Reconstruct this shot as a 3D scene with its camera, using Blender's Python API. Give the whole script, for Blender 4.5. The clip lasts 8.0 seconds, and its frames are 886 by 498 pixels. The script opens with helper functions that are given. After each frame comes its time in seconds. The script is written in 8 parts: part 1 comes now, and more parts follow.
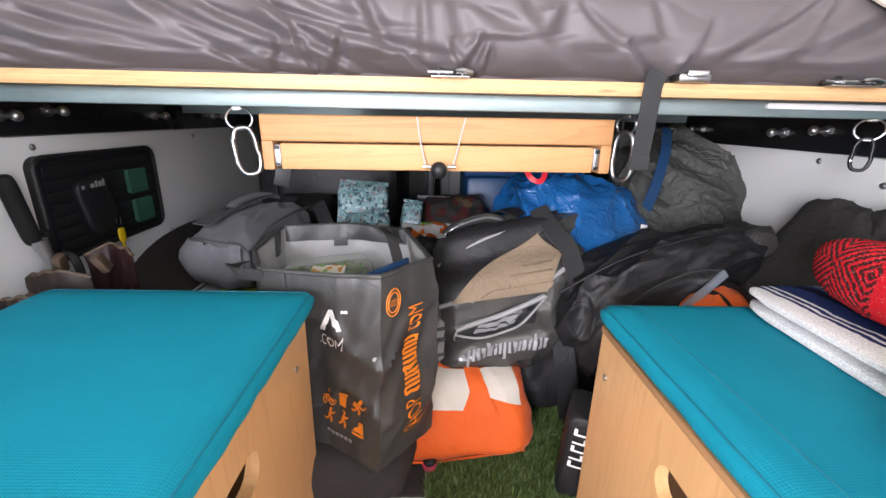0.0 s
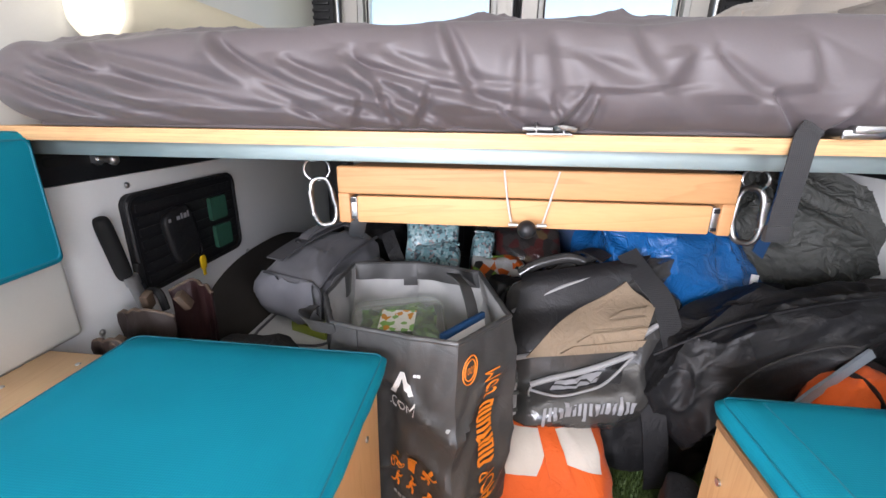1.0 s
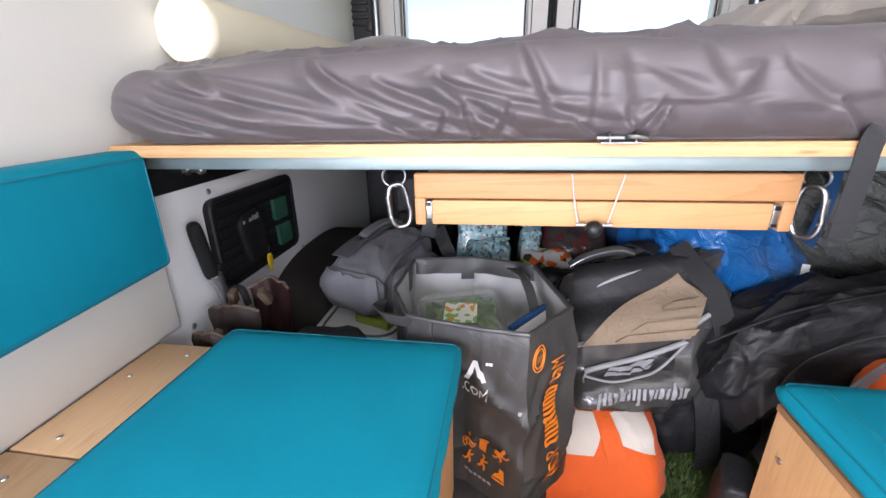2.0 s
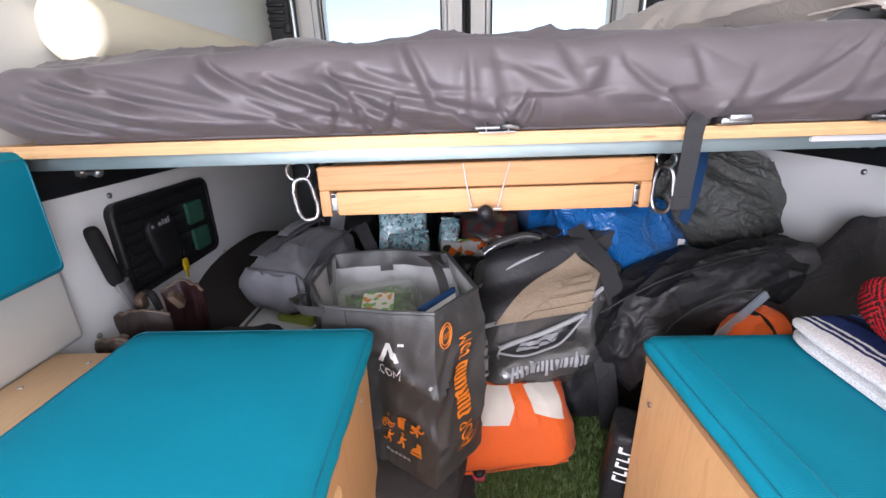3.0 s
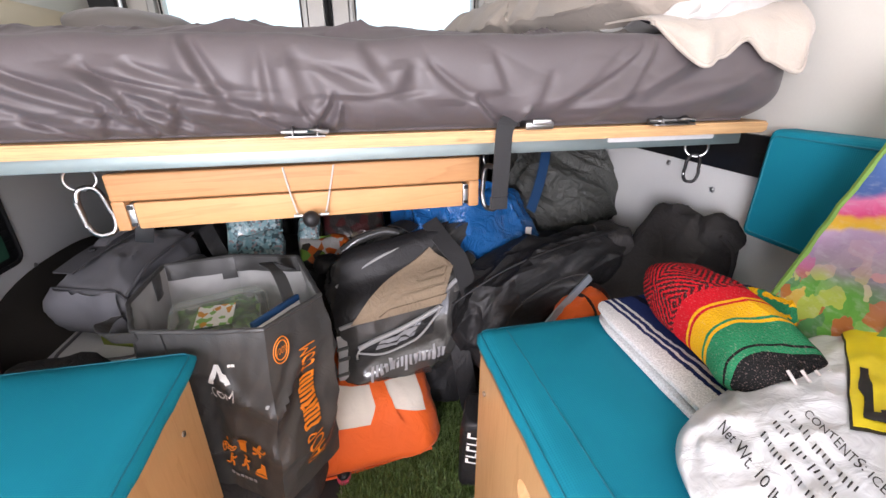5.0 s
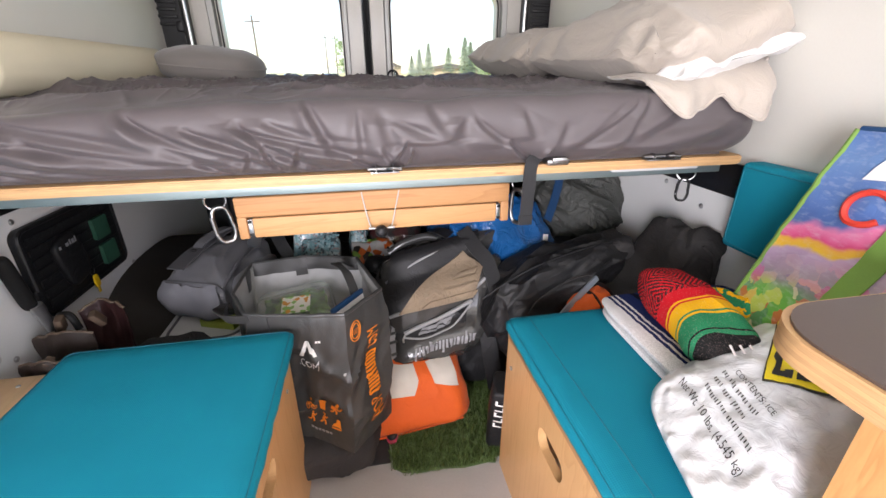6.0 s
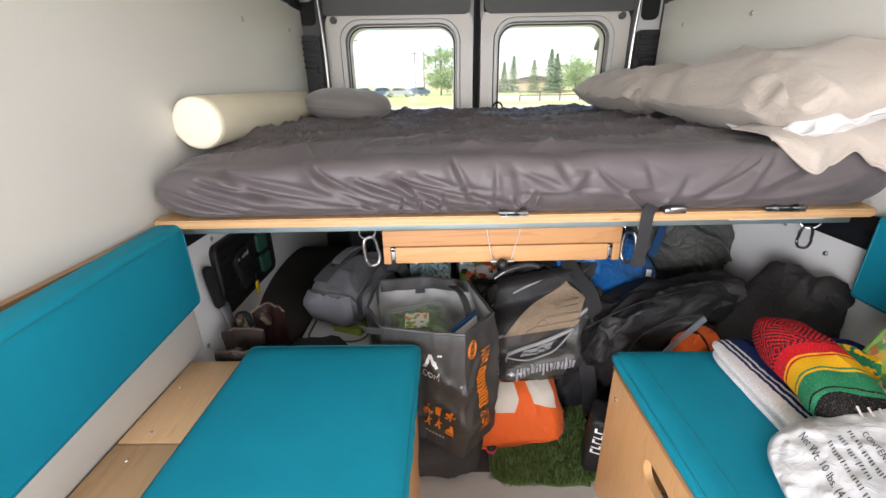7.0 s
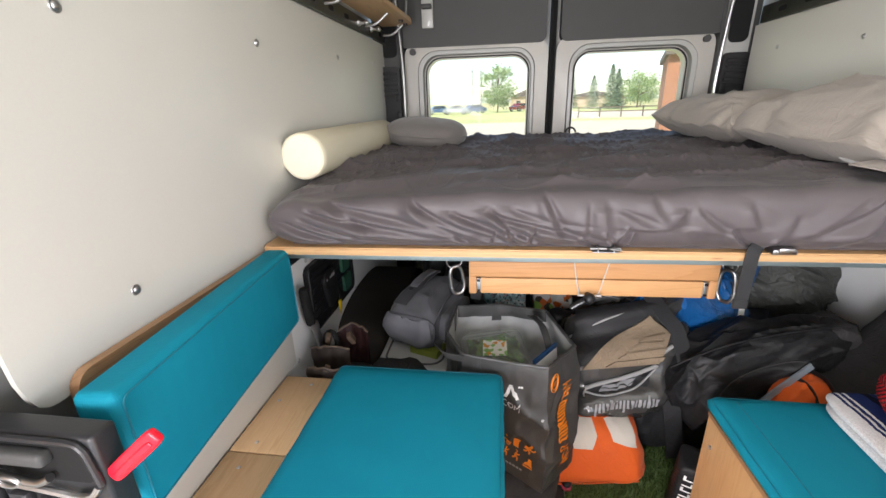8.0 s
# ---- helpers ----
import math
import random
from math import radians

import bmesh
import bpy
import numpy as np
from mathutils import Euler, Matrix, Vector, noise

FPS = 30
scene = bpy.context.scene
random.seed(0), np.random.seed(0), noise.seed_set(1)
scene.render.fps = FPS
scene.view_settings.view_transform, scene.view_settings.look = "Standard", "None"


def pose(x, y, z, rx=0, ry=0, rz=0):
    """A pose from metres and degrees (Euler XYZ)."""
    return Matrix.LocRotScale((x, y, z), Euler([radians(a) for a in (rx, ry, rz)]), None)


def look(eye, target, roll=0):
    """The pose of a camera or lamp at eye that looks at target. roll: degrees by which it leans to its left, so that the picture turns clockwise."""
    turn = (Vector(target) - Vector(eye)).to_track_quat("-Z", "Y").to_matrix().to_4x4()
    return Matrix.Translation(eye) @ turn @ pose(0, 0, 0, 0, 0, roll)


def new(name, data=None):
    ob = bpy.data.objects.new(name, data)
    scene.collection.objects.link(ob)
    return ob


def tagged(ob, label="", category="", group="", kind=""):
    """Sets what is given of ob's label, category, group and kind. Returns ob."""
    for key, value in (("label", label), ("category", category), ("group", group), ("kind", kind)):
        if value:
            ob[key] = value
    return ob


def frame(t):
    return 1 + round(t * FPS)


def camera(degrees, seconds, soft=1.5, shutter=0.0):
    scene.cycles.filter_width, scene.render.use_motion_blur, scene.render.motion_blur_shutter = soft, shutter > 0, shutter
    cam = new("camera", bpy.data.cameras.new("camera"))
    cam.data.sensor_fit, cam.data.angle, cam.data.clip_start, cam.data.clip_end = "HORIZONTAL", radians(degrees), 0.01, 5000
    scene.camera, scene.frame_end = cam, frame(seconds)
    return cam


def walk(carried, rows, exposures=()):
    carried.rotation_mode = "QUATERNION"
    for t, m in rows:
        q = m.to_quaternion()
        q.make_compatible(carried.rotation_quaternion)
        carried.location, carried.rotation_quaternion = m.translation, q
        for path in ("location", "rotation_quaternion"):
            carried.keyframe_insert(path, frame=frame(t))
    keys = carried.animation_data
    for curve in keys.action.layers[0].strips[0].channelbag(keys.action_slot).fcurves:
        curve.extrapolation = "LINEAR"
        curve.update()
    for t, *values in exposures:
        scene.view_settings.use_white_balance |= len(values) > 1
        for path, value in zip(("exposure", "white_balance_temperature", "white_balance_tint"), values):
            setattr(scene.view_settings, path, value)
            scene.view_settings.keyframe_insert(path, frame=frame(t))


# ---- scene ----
cam = camera(94.3, 8.0)
PATH = [
    (0, (-0.03, 0.078, 0.77), (0.041, 1.983, 0.165), 1.5),
    (0.5, (-0.03, 0.137, 0.807), (-0.057, 2.042, 0.198), 1.5),
    (1, (-0.078, 0.172, 0.855), (-0.277, 2.06, 0.224), 1.0),
    (1.2, (-0.097, 0.172, 0.864), (-0.356, 2.049, 0.222), 0.6),
    (2.3, (-0.169, 0.083, 0.898), (-0.449, 1.937, 0.201), -1.4),
    (2.5, (-0.15, 0.07, 0.887), (-0.379, 1.933, 0.196), -1.4),
    (3, (-0.077, 0.065, 0.879), (-0.118, 1.946, 0.201), -1.5),
    (3.5, (0.007, 0.079, 0.886), (0.2, 1.955, 0.221), -1.2),
    (4, (0.079, 0.112, 0.9), (0.406, 1.955, 0.197), -0.1),
    (5.5, (0.036, 0.025, 0.937), (0.428, 1.821, 0.15), 0.0),
    (6, (-0.036, -0.089, 1.016), (0.299, 1.718, 0.226), 0.0),
    (6.5, (-0.093, -0.184, 1.087), (0.114, 1.636, 0.284), -0.8),
    (7, (-0.156, -0.173, 1.115), (-0.175, 1.685, 0.374), -0.9),
    (7.5, (-0.219, -0.168, 1.143), (-0.419, 1.693, 0.438), -1.7),
    (8, (-0.246, -0.189, 1.163), (-0.513, 1.678, 0.497), -1.7),
]
EXPOSURES = [(0, 1.70, 6350, 19), (1.2, 1.72, 6200, 20), (2.5, 1.64, 6050, 22), (4.0, 1.6, 6250, 23), (5.5, 1.48, 6500, 22), (6.5, 1.33, 6500, 19), (7.2, 1.25, 6500, 17), (8.0, 1.22, 6500, 17)]
walk(cam, [(t, look(eye, target, roll)) for t, eye, target, roll in PATH], EXPOSURES)

# ---- world, sun, large lights, exposure ----
sky_world = bpy.data.worlds.new("sky")
scene.world = sky_world
sky_world.use_nodes = True
wn = sky_world.node_tree
sky = wn.nodes.new("ShaderNodeTexSky")
sky.sky_type, sky.sun_disc = "NISHITA", False
sky.sun_elevation, sky.sun_rotation = radians(52), radians(215)
sky.dust_density, sky.air_density = 0.7, 1.0
wn.nodes["Background"].inputs["Strength"].default_value = 0.125
wn.links.new(sky.outputs["Color"], wn.nodes["Background"].inputs["Color"])


def lamp(name, kind, m, energy, color, size=(1, 1), angle=0.5):
    data = bpy.data.lights.new(name, kind)
    data.energy, data.color = energy, color
    if kind == "AREA":
        data.shape, data.size, data.size_y = "RECTANGLE", size[0], size[1]
    else:
        data.angle = radians(angle)
    ob = new(name, data)
    ob.matrix_world = m
    return ob


lamp("sun", "SUN", look((-6, -10, 14), (0, 0, 0)), 4.6, (1.0, 0.95, 0.87), angle=0.6)
# unseen lamps: daylight at the sliding door and the windscreen, plus two added fills
lamp("sliding_door_daylight", "AREA", look((0.99, -1.15, 0.75), (-0.7, 0.6, 0.35)), 20, (0.98, 0.99, 1.0), (1.1, 1.5))
lamp("windscreen_daylight", "AREA", look((0.0, -3.1, 1.3), (0, 1.0, 0.5)), 6.6, (0.98, 0.99, 1.0), (1.5, 0.95))
# added fill from the left front, brightens the right side below the bed
lamp("left_front_fill", "AREA", look((-0.96, -1.5, 0.9), (0.85, 0.9, 0.4)), 47, (0.98, 0.99, 1.0), (1.0, 1.0))
# added weak fill just under the closed ceiling
lamp("overhead_fill", "AREA", look((0.0, -0.3, 1.94), (0, -0.1, 0.0)), 0.9, (0.98, 0.99, 1.0), (0.7, 0.7))


# ---- materials ----
def nodes_of(name):
    m = bpy.data.materials.new(name)
    m.use_nodes = True
    return m, m.node_tree, m.node_tree.nodes["Principled BSDF"]


def coords(nt, scale=(1, 1, 1), kind="Object"):
    tc, mp = nt.nodes.new("ShaderNodeTexCoord"), nt.nodes.new("ShaderNodeMapping")
    mp.inputs["Scale"].default_value = scale
    nt.links.new(tc.outputs[kind], mp.inputs["Vector"])
    return mp.outputs["Vector"]


def noise_tex(nt, vec, scale, detail=4.0, rough=0.55, distort=0.0):
    n = nt.nodes.new("ShaderNodeTexNoise")
    n.inputs["Scale"].default_value, n.inputs["Detail"].default_value = scale, detail
    n.inputs["Roughness"].default_value, n.inputs["Distortion"].default_value = rough, distort
    nt.links.new(vec, n.inputs["Vector"])
    return n.outputs["Fac"]


def ramp(nt, fac, stops, mode="LINEAR"):
    r = nt.nodes.new("ShaderNodeValToRGB")
    r.color_ramp.interpolation = mode
    els = r.color_ramp.elements
    for e, (p, c) in ((els[0], stops[0]), (els[1], stops[-1])):
        e.position, e.color = p, (*c, 1)
    for p, c in stops[1:-1]:
        els.new(p).color = (*c, 1)
    nt.links.new(fac, r.inputs["Fac"])
    return r.outputs["Color"]


def mixc(nt, fac, a, b, mode="MIX"):
    x = nt.nodes.new("ShaderNodeMix")
    x.data_type, x.blend_type = "RGBA", mode
    for key, v in (("Factor", fac), ("A", a), ("B", b)):
        sock = [s for s in x.inputs if s.name == key and (s.type == "RGBA" or key == "Factor" and s.type == "VALUE")][0]
        if isinstance(v, (int, float)):
            sock.default_value = v
        elif isinstance(v, tuple):
            sock.default_value = (*v, 1)
        else:
            nt.links.new(v, sock)
    return [s for s in x.outputs if s.type == "RGBA"][0]


def calc(nt, op, a, b=0.0, c=None):
    x = nt.nodes.new("ShaderNodeMath")
    x.operation = op
    for i, v in enumerate((a, b) if c is None else (a, b, c)):
        if isinstance(v, (int, float)):
            x.inputs[i].default_value = v
        else:
            nt.links.new(v, x.inputs[i])
    return x.outputs[0]


def axes(nt, vec):
    s = nt.nodes.new("ShaderNodeSeparateXYZ")
    nt.links.new(vec, s.inputs[0])
    return s.outputs


def bump_in(nt, b, height, strength, dist=0.002):
    bp = nt.nodes.new("ShaderNodeBump")
    bp.inputs["Strength"].default_value, bp.inputs["Distance"].default_value = strength, dist
    nt.links.new(height, bp.inputs["Height"])
    nt.links.new(bp.outputs["Normal"], b.inputs["Normal"])


def plain(name, c, rough=0.6, metal=0.0, var=0.12, big=4.0, fine=90.0, bump=0.25, stretch=(1, 1, 1), sheen=0.0, coat=0.0, dist=0.002, wrinkle=0.0, spec=None):
    """A colour that varies at two scales, with fine relief; wrinkle adds broad creases."""
    m, nt, b = nodes_of(name)
    v = coords(nt, stretch)
    lo, hi = tuple(x * (1 - var) for x in c), tuple(min(1, x * (1 + var)) for x in c)
    f1, f2 = noise_tex(nt, v, big, 5), noise_tex(nt, v, fine, 3)
    col = ramp(nt, f1, [(0.3, lo), (0.7, hi)])
    col = mixc(nt, 0.35, col, ramp(nt, f2, [(0.3, lo), (0.7, hi)]))
    nt.links.new(col, b.inputs["Base Color"])
    b.inputs["Metallic"].default_value = metal
    r = nt.nodes.new("ShaderNodeMapRange")
    r.inputs["To Min"].default_value, r.inputs["To Max"].default_value = max(0.02, rough - 0.1), min(1, rough + 0.1)
    nt.links.new(f1, r.inputs["Value"])
    nt.links.new(r.outputs["Result"], b.inputs["Roughness"])
    b.inputs["Sheen Weight"].default_value, b.inputs["Coat Weight"].default_value = sheen, coat
    if spec is not None:
        b.inputs["Specular IOR Level"].default_value = spec
    h = f2
    if wrinkle:
        w = noise_tex(nt, v, 22, 2, 0.5, 1.2)
        w = calc(nt, "ABSOLUTE", calc(nt, "SUBTRACT", w, 0.5))
        h = calc(nt, "ADD", calc(nt, "MULTIPLY", w, wrinkle), calc(nt, "MULTIPLY", f2, 0.2))
    bump_in(nt, b, h, bump, dist)
    return m


def woven(name, c, rough=0.75, period=0.003, var=0.1, sheen=0.3, relief=0.35, spec=0.3):
    m, nt, b = nodes_of(name)
    v = coords(nt)
    hs = []
    for axis in ("X", "Y", "Z"):
        w = nt.nodes.new("ShaderNodeTexWave")
        w.bands_direction = axis
        w.inputs["Scale"].default_value = 0.314 / period
        nt.links.new(v, w.inputs["Vector"])
        hs.append(w.outputs["Fac"])
    h = calc(nt, "ADD", calc(nt, "ADD", hs[0], hs[1]), hs[2])
    big, fine = noise_tex(nt, v, 5, 5), noise_tex(nt, v, 160, 2)
    lo, hi = tuple(x * (1 - var) for x in c), tuple(min(1, x * (1 + var)) for x in c)
    col = ramp(nt, big, [(0.3, lo), (0.7, hi)])
    col = mixc(nt, 0.1, col, ramp(nt, calc(nt, "MULTIPLY", h, 0.33), [(0.2, tuple(x * 0.8 for x in c)), (0.9, tuple(min(1, x * 1.15) for x in c))]))
    nt.links.new(col, b.inputs["Base Color"])
    b.inputs["Roughness"].default_value, b.inputs["Sheen Weight"].default_value = rough, sheen
    b.inputs["Specular IOR Level"].default_value = spec
    bump_in(nt, b, calc(nt, "ADD", h, calc(nt, "MULTIPLY", fine, 0.6)), relief, 0.0012)
    return m


def wooden(name, light, dark, along="X", rough=0.45, ring=9.0, coat=0.1):
    m, nt, b = nodes_of(name)
    s = {"X": (0.12, 1, 1), "Y": (1, 0.12, 1), "Z": (1, 1, 0.12)}[along]
    v = coords(nt, s)
    g = noise_tex(nt, v, ring, 3, 0.5, 1.6)
    g = calc(nt, "FRACT", calc(nt, "MULTIPLY", g, 7))
    fine = noise_tex(nt, v, 260, 3)
    col = ramp(nt, g, [(0.0, light), (0.75, tuple((l * 2 + d) / 3 for l, d in zip(light, dark))), (0.95, dark), (1.0, light)])
    col = mixc(nt, 0.3, col, ramp(nt, fine, [(0.35, dark), (0.65, light)]))
    blot = noise_tex(nt, coords(nt), 6, 3)
    col = mixc(nt, 0.25, col, ramp(nt, blot, [(0.35, tuple(x * 0.85 for x in light)), (0.65, tuple(min(1, x * 1.06) for x in light))]))
    nt.links.new(col, b.inputs["Base Color"])
    b.inputs["Roughness"].default_value, b.inputs["Coat Weight"].default_value = rough, coat
    bump_in(nt, b, fine, 0.15, 0.0008)
    return m


def layered(name, light, dark, period=0.0046):
    """The cut edge of plywood: plies stacked in z, with glue lines and small voids."""
    m, nt, b = nodes_of(name)
    v = coords(nt)
    z = axes(nt, v)[2]
    wob = noise_tex(nt, coords(nt, (3, 3, 20)), 6, 2)
    f = calc(nt, "FRACT", calc(nt, "ADD", calc(nt, "DIVIDE", z, period * 2), calc(nt, "MULTIPLY", wob, 0.25)))
    col = ramp(nt, f, [(0.0, light), (0.46, light), (0.5, dark), (0.54, tuple(x * 0.86 for x in light)), (0.96, tuple(x * 0.9 for x in light)), (1.0, dark)])
    fine = noise_tex(nt, coords(nt, (0.1, 0.1, 1)), 300, 3)
    col = mixc(nt, 0.3, col, ramp(nt, fine, [(0.3, dark), (0.6, light)]))
    knots = noise_tex(nt, coords(nt, (1, 1, 6)), 9, 2)
    col = mixc(nt, ramp(nt, knots, [(0.7, (0, 0, 0)), (0.76, (1, 1, 1))]), col, (0.3, 0.14, 0.06))
    nt.links.new(col, b.inputs["Base Color"])
    b.inputs["Roughness"].default_value = 0.5
    bump_in(nt, b, fine, 0.2, 0.001)
    return m


# one board white in two tones to balance light: lifted below, toned down above
LIFTED_PANEL = plain("white_board_lifted", (0.8, 0.81, 0.8), 0.38, var=0.03, big=2.5, fine=220, bump=0.05, coat=0.1)
WHITE_PANEL = plain("white_wall_board", (0.6, 0.587, 0.54), 0.38, var=0.03, big=2.5, fine=220, bump=0.05, coat=0.1)
BODY_GREY = plain("grey_van_paint", (0.42, 0.42, 0.4), 0.35, var=0.06, bump=0.04, coat=0.3)
BODY_LIGHT = plain("pale_van_paint", (0.47, 0.45, 0.41), 0.35, var=0.05, bump=0.04, coat=0.3)
TRIM_DARK = plain("dark_moulded_trim", (0.055, 0.055, 0.054), 0.6, var=0.15, fine=400, bump=0.2)
BLACK_PLASTIC = plain("black_plastic", (0.009, 0.009, 0.01), 0.45, var=0.2, fine=300, bump=0.12, spec=0.35)
BLACK_RUBBER = plain("black_rubber", (0.009, 0.009, 0.009), 0.7, var=0.2, spec=0.25)
FLOOR_VINYL = plain("grey_vinyl", (0.4, 0.385, 0.37), 0.45, var=0.08, big=9, fine=160, bump=0.1)
PLY_FACE = wooden("birch_ply_face", (0.6, 0.36, 0.165), (0.5, 0.28, 0.115), "Z")
PLY_TOP = wooden("birch_ply_top", (0.6, 0.39, 0.21), (0.48, 0.28, 0.135), "Y")
BEECH = wooden("maple_board", (0.47, 0.24, 0.098), (0.36, 0.165, 0.06), "X", 0.62, 7, 0.0)
BEECH_PALE = wooden("pale_maple_board", (0.53, 0.29, 0.122), (0.42, 0.21, 0.08), "X", 0.62, 5, 0.0)
CABINET_WOOD = wooden("orange_ply_face", (0.68, 0.38, 0.15), (0.52, 0.26, 0.09), "Z")
PLY_EDGE = layered("ply_edge", (0.57, 0.35, 0.165), (0.34, 0.165, 0.07))
PLY_EDGE_DARK = layered("dark_ply_edge", (0.4, 0.22, 0.1), (0.2, 0.1, 0.05))
BROWN_TOP = plain("brown_laminate", (0.085, 0.058, 0.047), 0.42, var=0.06, fine=300, bump=0.03, coat=0.05)
GALV = plain("galvanised_steel", (0.26, 0.32, 0.32), 0.5, 0.7, var=0.16, big=14, fine=60, bump=0.08, stretch=(0.3, 1, 1))
CHROME = plain("polished_steel", (0.33, 0.33, 0.33), 0.3, 1.0, var=0.06, bump=0.03)
STEEL_DULL = plain("dull_zinc", (0.5, 0.5, 0.5), 0.35, 1.0, var=0.15)
BLACK_METAL = plain("black_anodised_metal", (0.014, 0.014, 0.015), 0.3, 0.4, var=0.2)
TEAL = woven("teal_upholstery", (0.001, 0.215, 0.305), 0.7, 0.0032, 0.06, 0.0, 0.15, 0.16)
TEAL_EDGE = woven("teal_border_cloth", (0.006, 0.245, 0.305), 0.5, 0.0032, 0.06, 0.2, 0.3, 0.4)
TEAL_SEAM = plain("dark_teal_piping", (0.001, 0.16, 0.23), 0.6)
SHEET = plain("mauve_grey_sheet", (0.078, 0.065, 0.068), 0.5, var=0.07, big=6, fine=420, bump=0.2, sheen=0.08, wrinkle=0.3, dist=0.003, spec=0.48)
PILLOW_BEIGE = plain("beige_pillowcase", (0.40, 0.35, 0.30), 0.75, var=0.06, fine=500, bump=0.5, sheen=0.2, wrinkle=1.1, dist=0.007)
PILLOW_WHITE = plain("white_pillow_ticking", (0.62, 0.61, 0.60), 0.8, var=0.04, fine=500, bump=0.2, sheen=0.2, wrinkle=0.6, dist=0.004)
PILLOW_GREY = plain("grey_jersey", (0.16, 0.145, 0.135), 0.85, var=0.06, fine=600, bump=0.2, sheen=0.3)
FOAM = plain("cream_foam", (0.68, 0.62, 0.46), 0.75, var=0.04, fine=500, bump=0.25, dist=0.001)
NONWOVEN = plain("charcoal_nonwoven", (0.046, 0.046, 0.045), 0.38, var=0.12, fine=600, bump=0.35, wrinkle=1.0, dist=0.005)
NONWOVEN_PALE = plain("pale_grey_lining", (0.36, 0.36, 0.35), 0.7, var=0.1, fine=500, bump=0.3, wrinkle=0.8, dist=0.004)
WHITE_INK = plain("white_print", (0.75, 0.75, 0.74), 0.5, var=0.03)
GREY_INK = plain("silver_grey_print", (0.26, 0.26, 0.27), 0.45, var=0.05)
ORANGE_INK = plain("orange_print", (0.72, 0.21, 0.015), 0.5, var=0.06)
BLACK_INK = plain("black_print", (0.012, 0.012, 0.012), 0.45)
YELLOW_INK = plain("yellow_print", (0.83, 0.66, 0.01), 0.4, var=0.05)
RED_INK = plain("red_print", (0.65, 0.05, 0.03), 0.5)
GREEN_INK = plain("green_print", (0.12, 0.33, 0.06), 0.5)
VINYL_GREY = plain("glossy_grey_tarpaulin", (0.05, 0.049, 0.047), 0.22, var=0.18, big=7, fine=120, bump=0.3, coat=0.35, wrinkle=1.2, dist=0.006)
BLACK_NYLON = plain("black_nylon", (0.011, 0.011, 0.012), 0.5, var=0.25, fine=500, bump=0.5, spec=0.4, wrinkle=1.2, dist=0.006)
BLACK_COTTON = plain("washed_black_cotton", (0.032, 0.030, 0.030), 0.85, var=0.2, fine=500, bump=0.6, spec=0.3, wrinkle=1.6, dist=0.008)
GREY_NYLON = plain("olive_grey_nylon", (0.055, 0.058, 0.052), 0.42, var=0.1, fine=500, bump=0.6, wrinkle=2.2, dist=0.016)
COOLER_GREY = plain("grey_polyester", (0.085, 0.085, 0.092), 0.7, var=0.1, fine=700, bump=0.3, sheen=0.1, wrinkle=0.5)
COOLER_DARK = plain("dark_grey_polyester", (0.055, 0.055, 0.06), 0.7, var=0.1, fine=700, bump=0.3)
LIME = plain("lime_trim", (0.2, 0.24, 0.03), 0.6)
PALE_PLASTIC = plain("pale_grey_plastic", (0.5, 0.5, 0.5), 0.5, var=0.06)
BLUE_TARP = plain("blue_woven_tarpaulin", (0.008, 0.095, 0.29), 0.2, var=0.25, fine=260, bump=0.9, coat=0.5, wrinkle=1.6, dist=0.007)
BLUE_BAND = plain("blue_webbing", (0.008, 0.05, 0.14), 0.6, var=0.1)
BLUE_PLASTIC = plain("blue_storage_plastic", (0.01, 0.06, 0.17), 0.4)
ORANGE_CLOTH = plain("orange_canvas", (0.74, 0.11, 0.006), 0.7, var=0.1, fine=600, bump=0.4, sheen=0.1, wrinkle=1.6, dist=0.008)
CREAM_CLOTH = plain("cream_canvas", (0.62, 0.57, 0.5), 0.8, var=0.07, fine=600, bump=0.3, wrinkle=0.9, dist=0.005)
BEIGE_CLOTH = plain("folded_beige_cloth", (0.24, 0.18, 0.12), 0.85, var=0.14, big=14, fine=600, bump=0.6, wrinkle=1.6, dist=0.008)
LEATHER = plain("dark_brown_leather", (0.022, 0.015, 0.012), 0.48, var=0.25, fine=200, bump=0.35)
LEATHER_TAN = plain("worn_tan_leather", (0.07, 0.046, 0.03), 0.6, var=0.2, fine=200, bump=0.3)
ARCH_FELT = plain("black_arch_carpet", (0.04, 0.036, 0.033), 0.95, var=0.25, fine=700, bump=0.6, spec=0.1)
RED_PLASTIC = plain("red_plastic", (0.75, 0.012, 0.03), 0.35)
YELLOW_METAL = plain("yellow_tag", (0.75, 0.5, 0.01), 0.4)
GREEN_TAPE = plain("dull_green_pouch", (0.03, 0.1, 0.065), 0.3, var=0.2)
PINK_RUBBER = plain("pink_rubber", (0.6, 0.06, 0.13), 0.6)


def snack_print(name, stops, scale=34.0):
    """A printed foil pouch: patches of several inks, glossy and crumpled."""
    m, nt, b = nodes_of(name)
    v = coords(nt)
    vo = nt.nodes.new("ShaderNodeTexVoronoi")
    vo.inputs["Scale"].default_value = scale
    nt.links.new(v, vo.inputs["Vector"])
    pick = axes(nt, vo.outputs["Color"])[0]
    nt.links.new(ramp(nt, pick, stops, "CONSTANT"), b.inputs["Base Color"])
    b.inputs["Roughness"].default_value = 0.28
    b.inputs["Coat Weight"].default_value = 0.3
    bump_in(nt, b, noise_tex(nt, v, 45, 3, 0.5, 1.0), 0.5, 0.006)
    return m


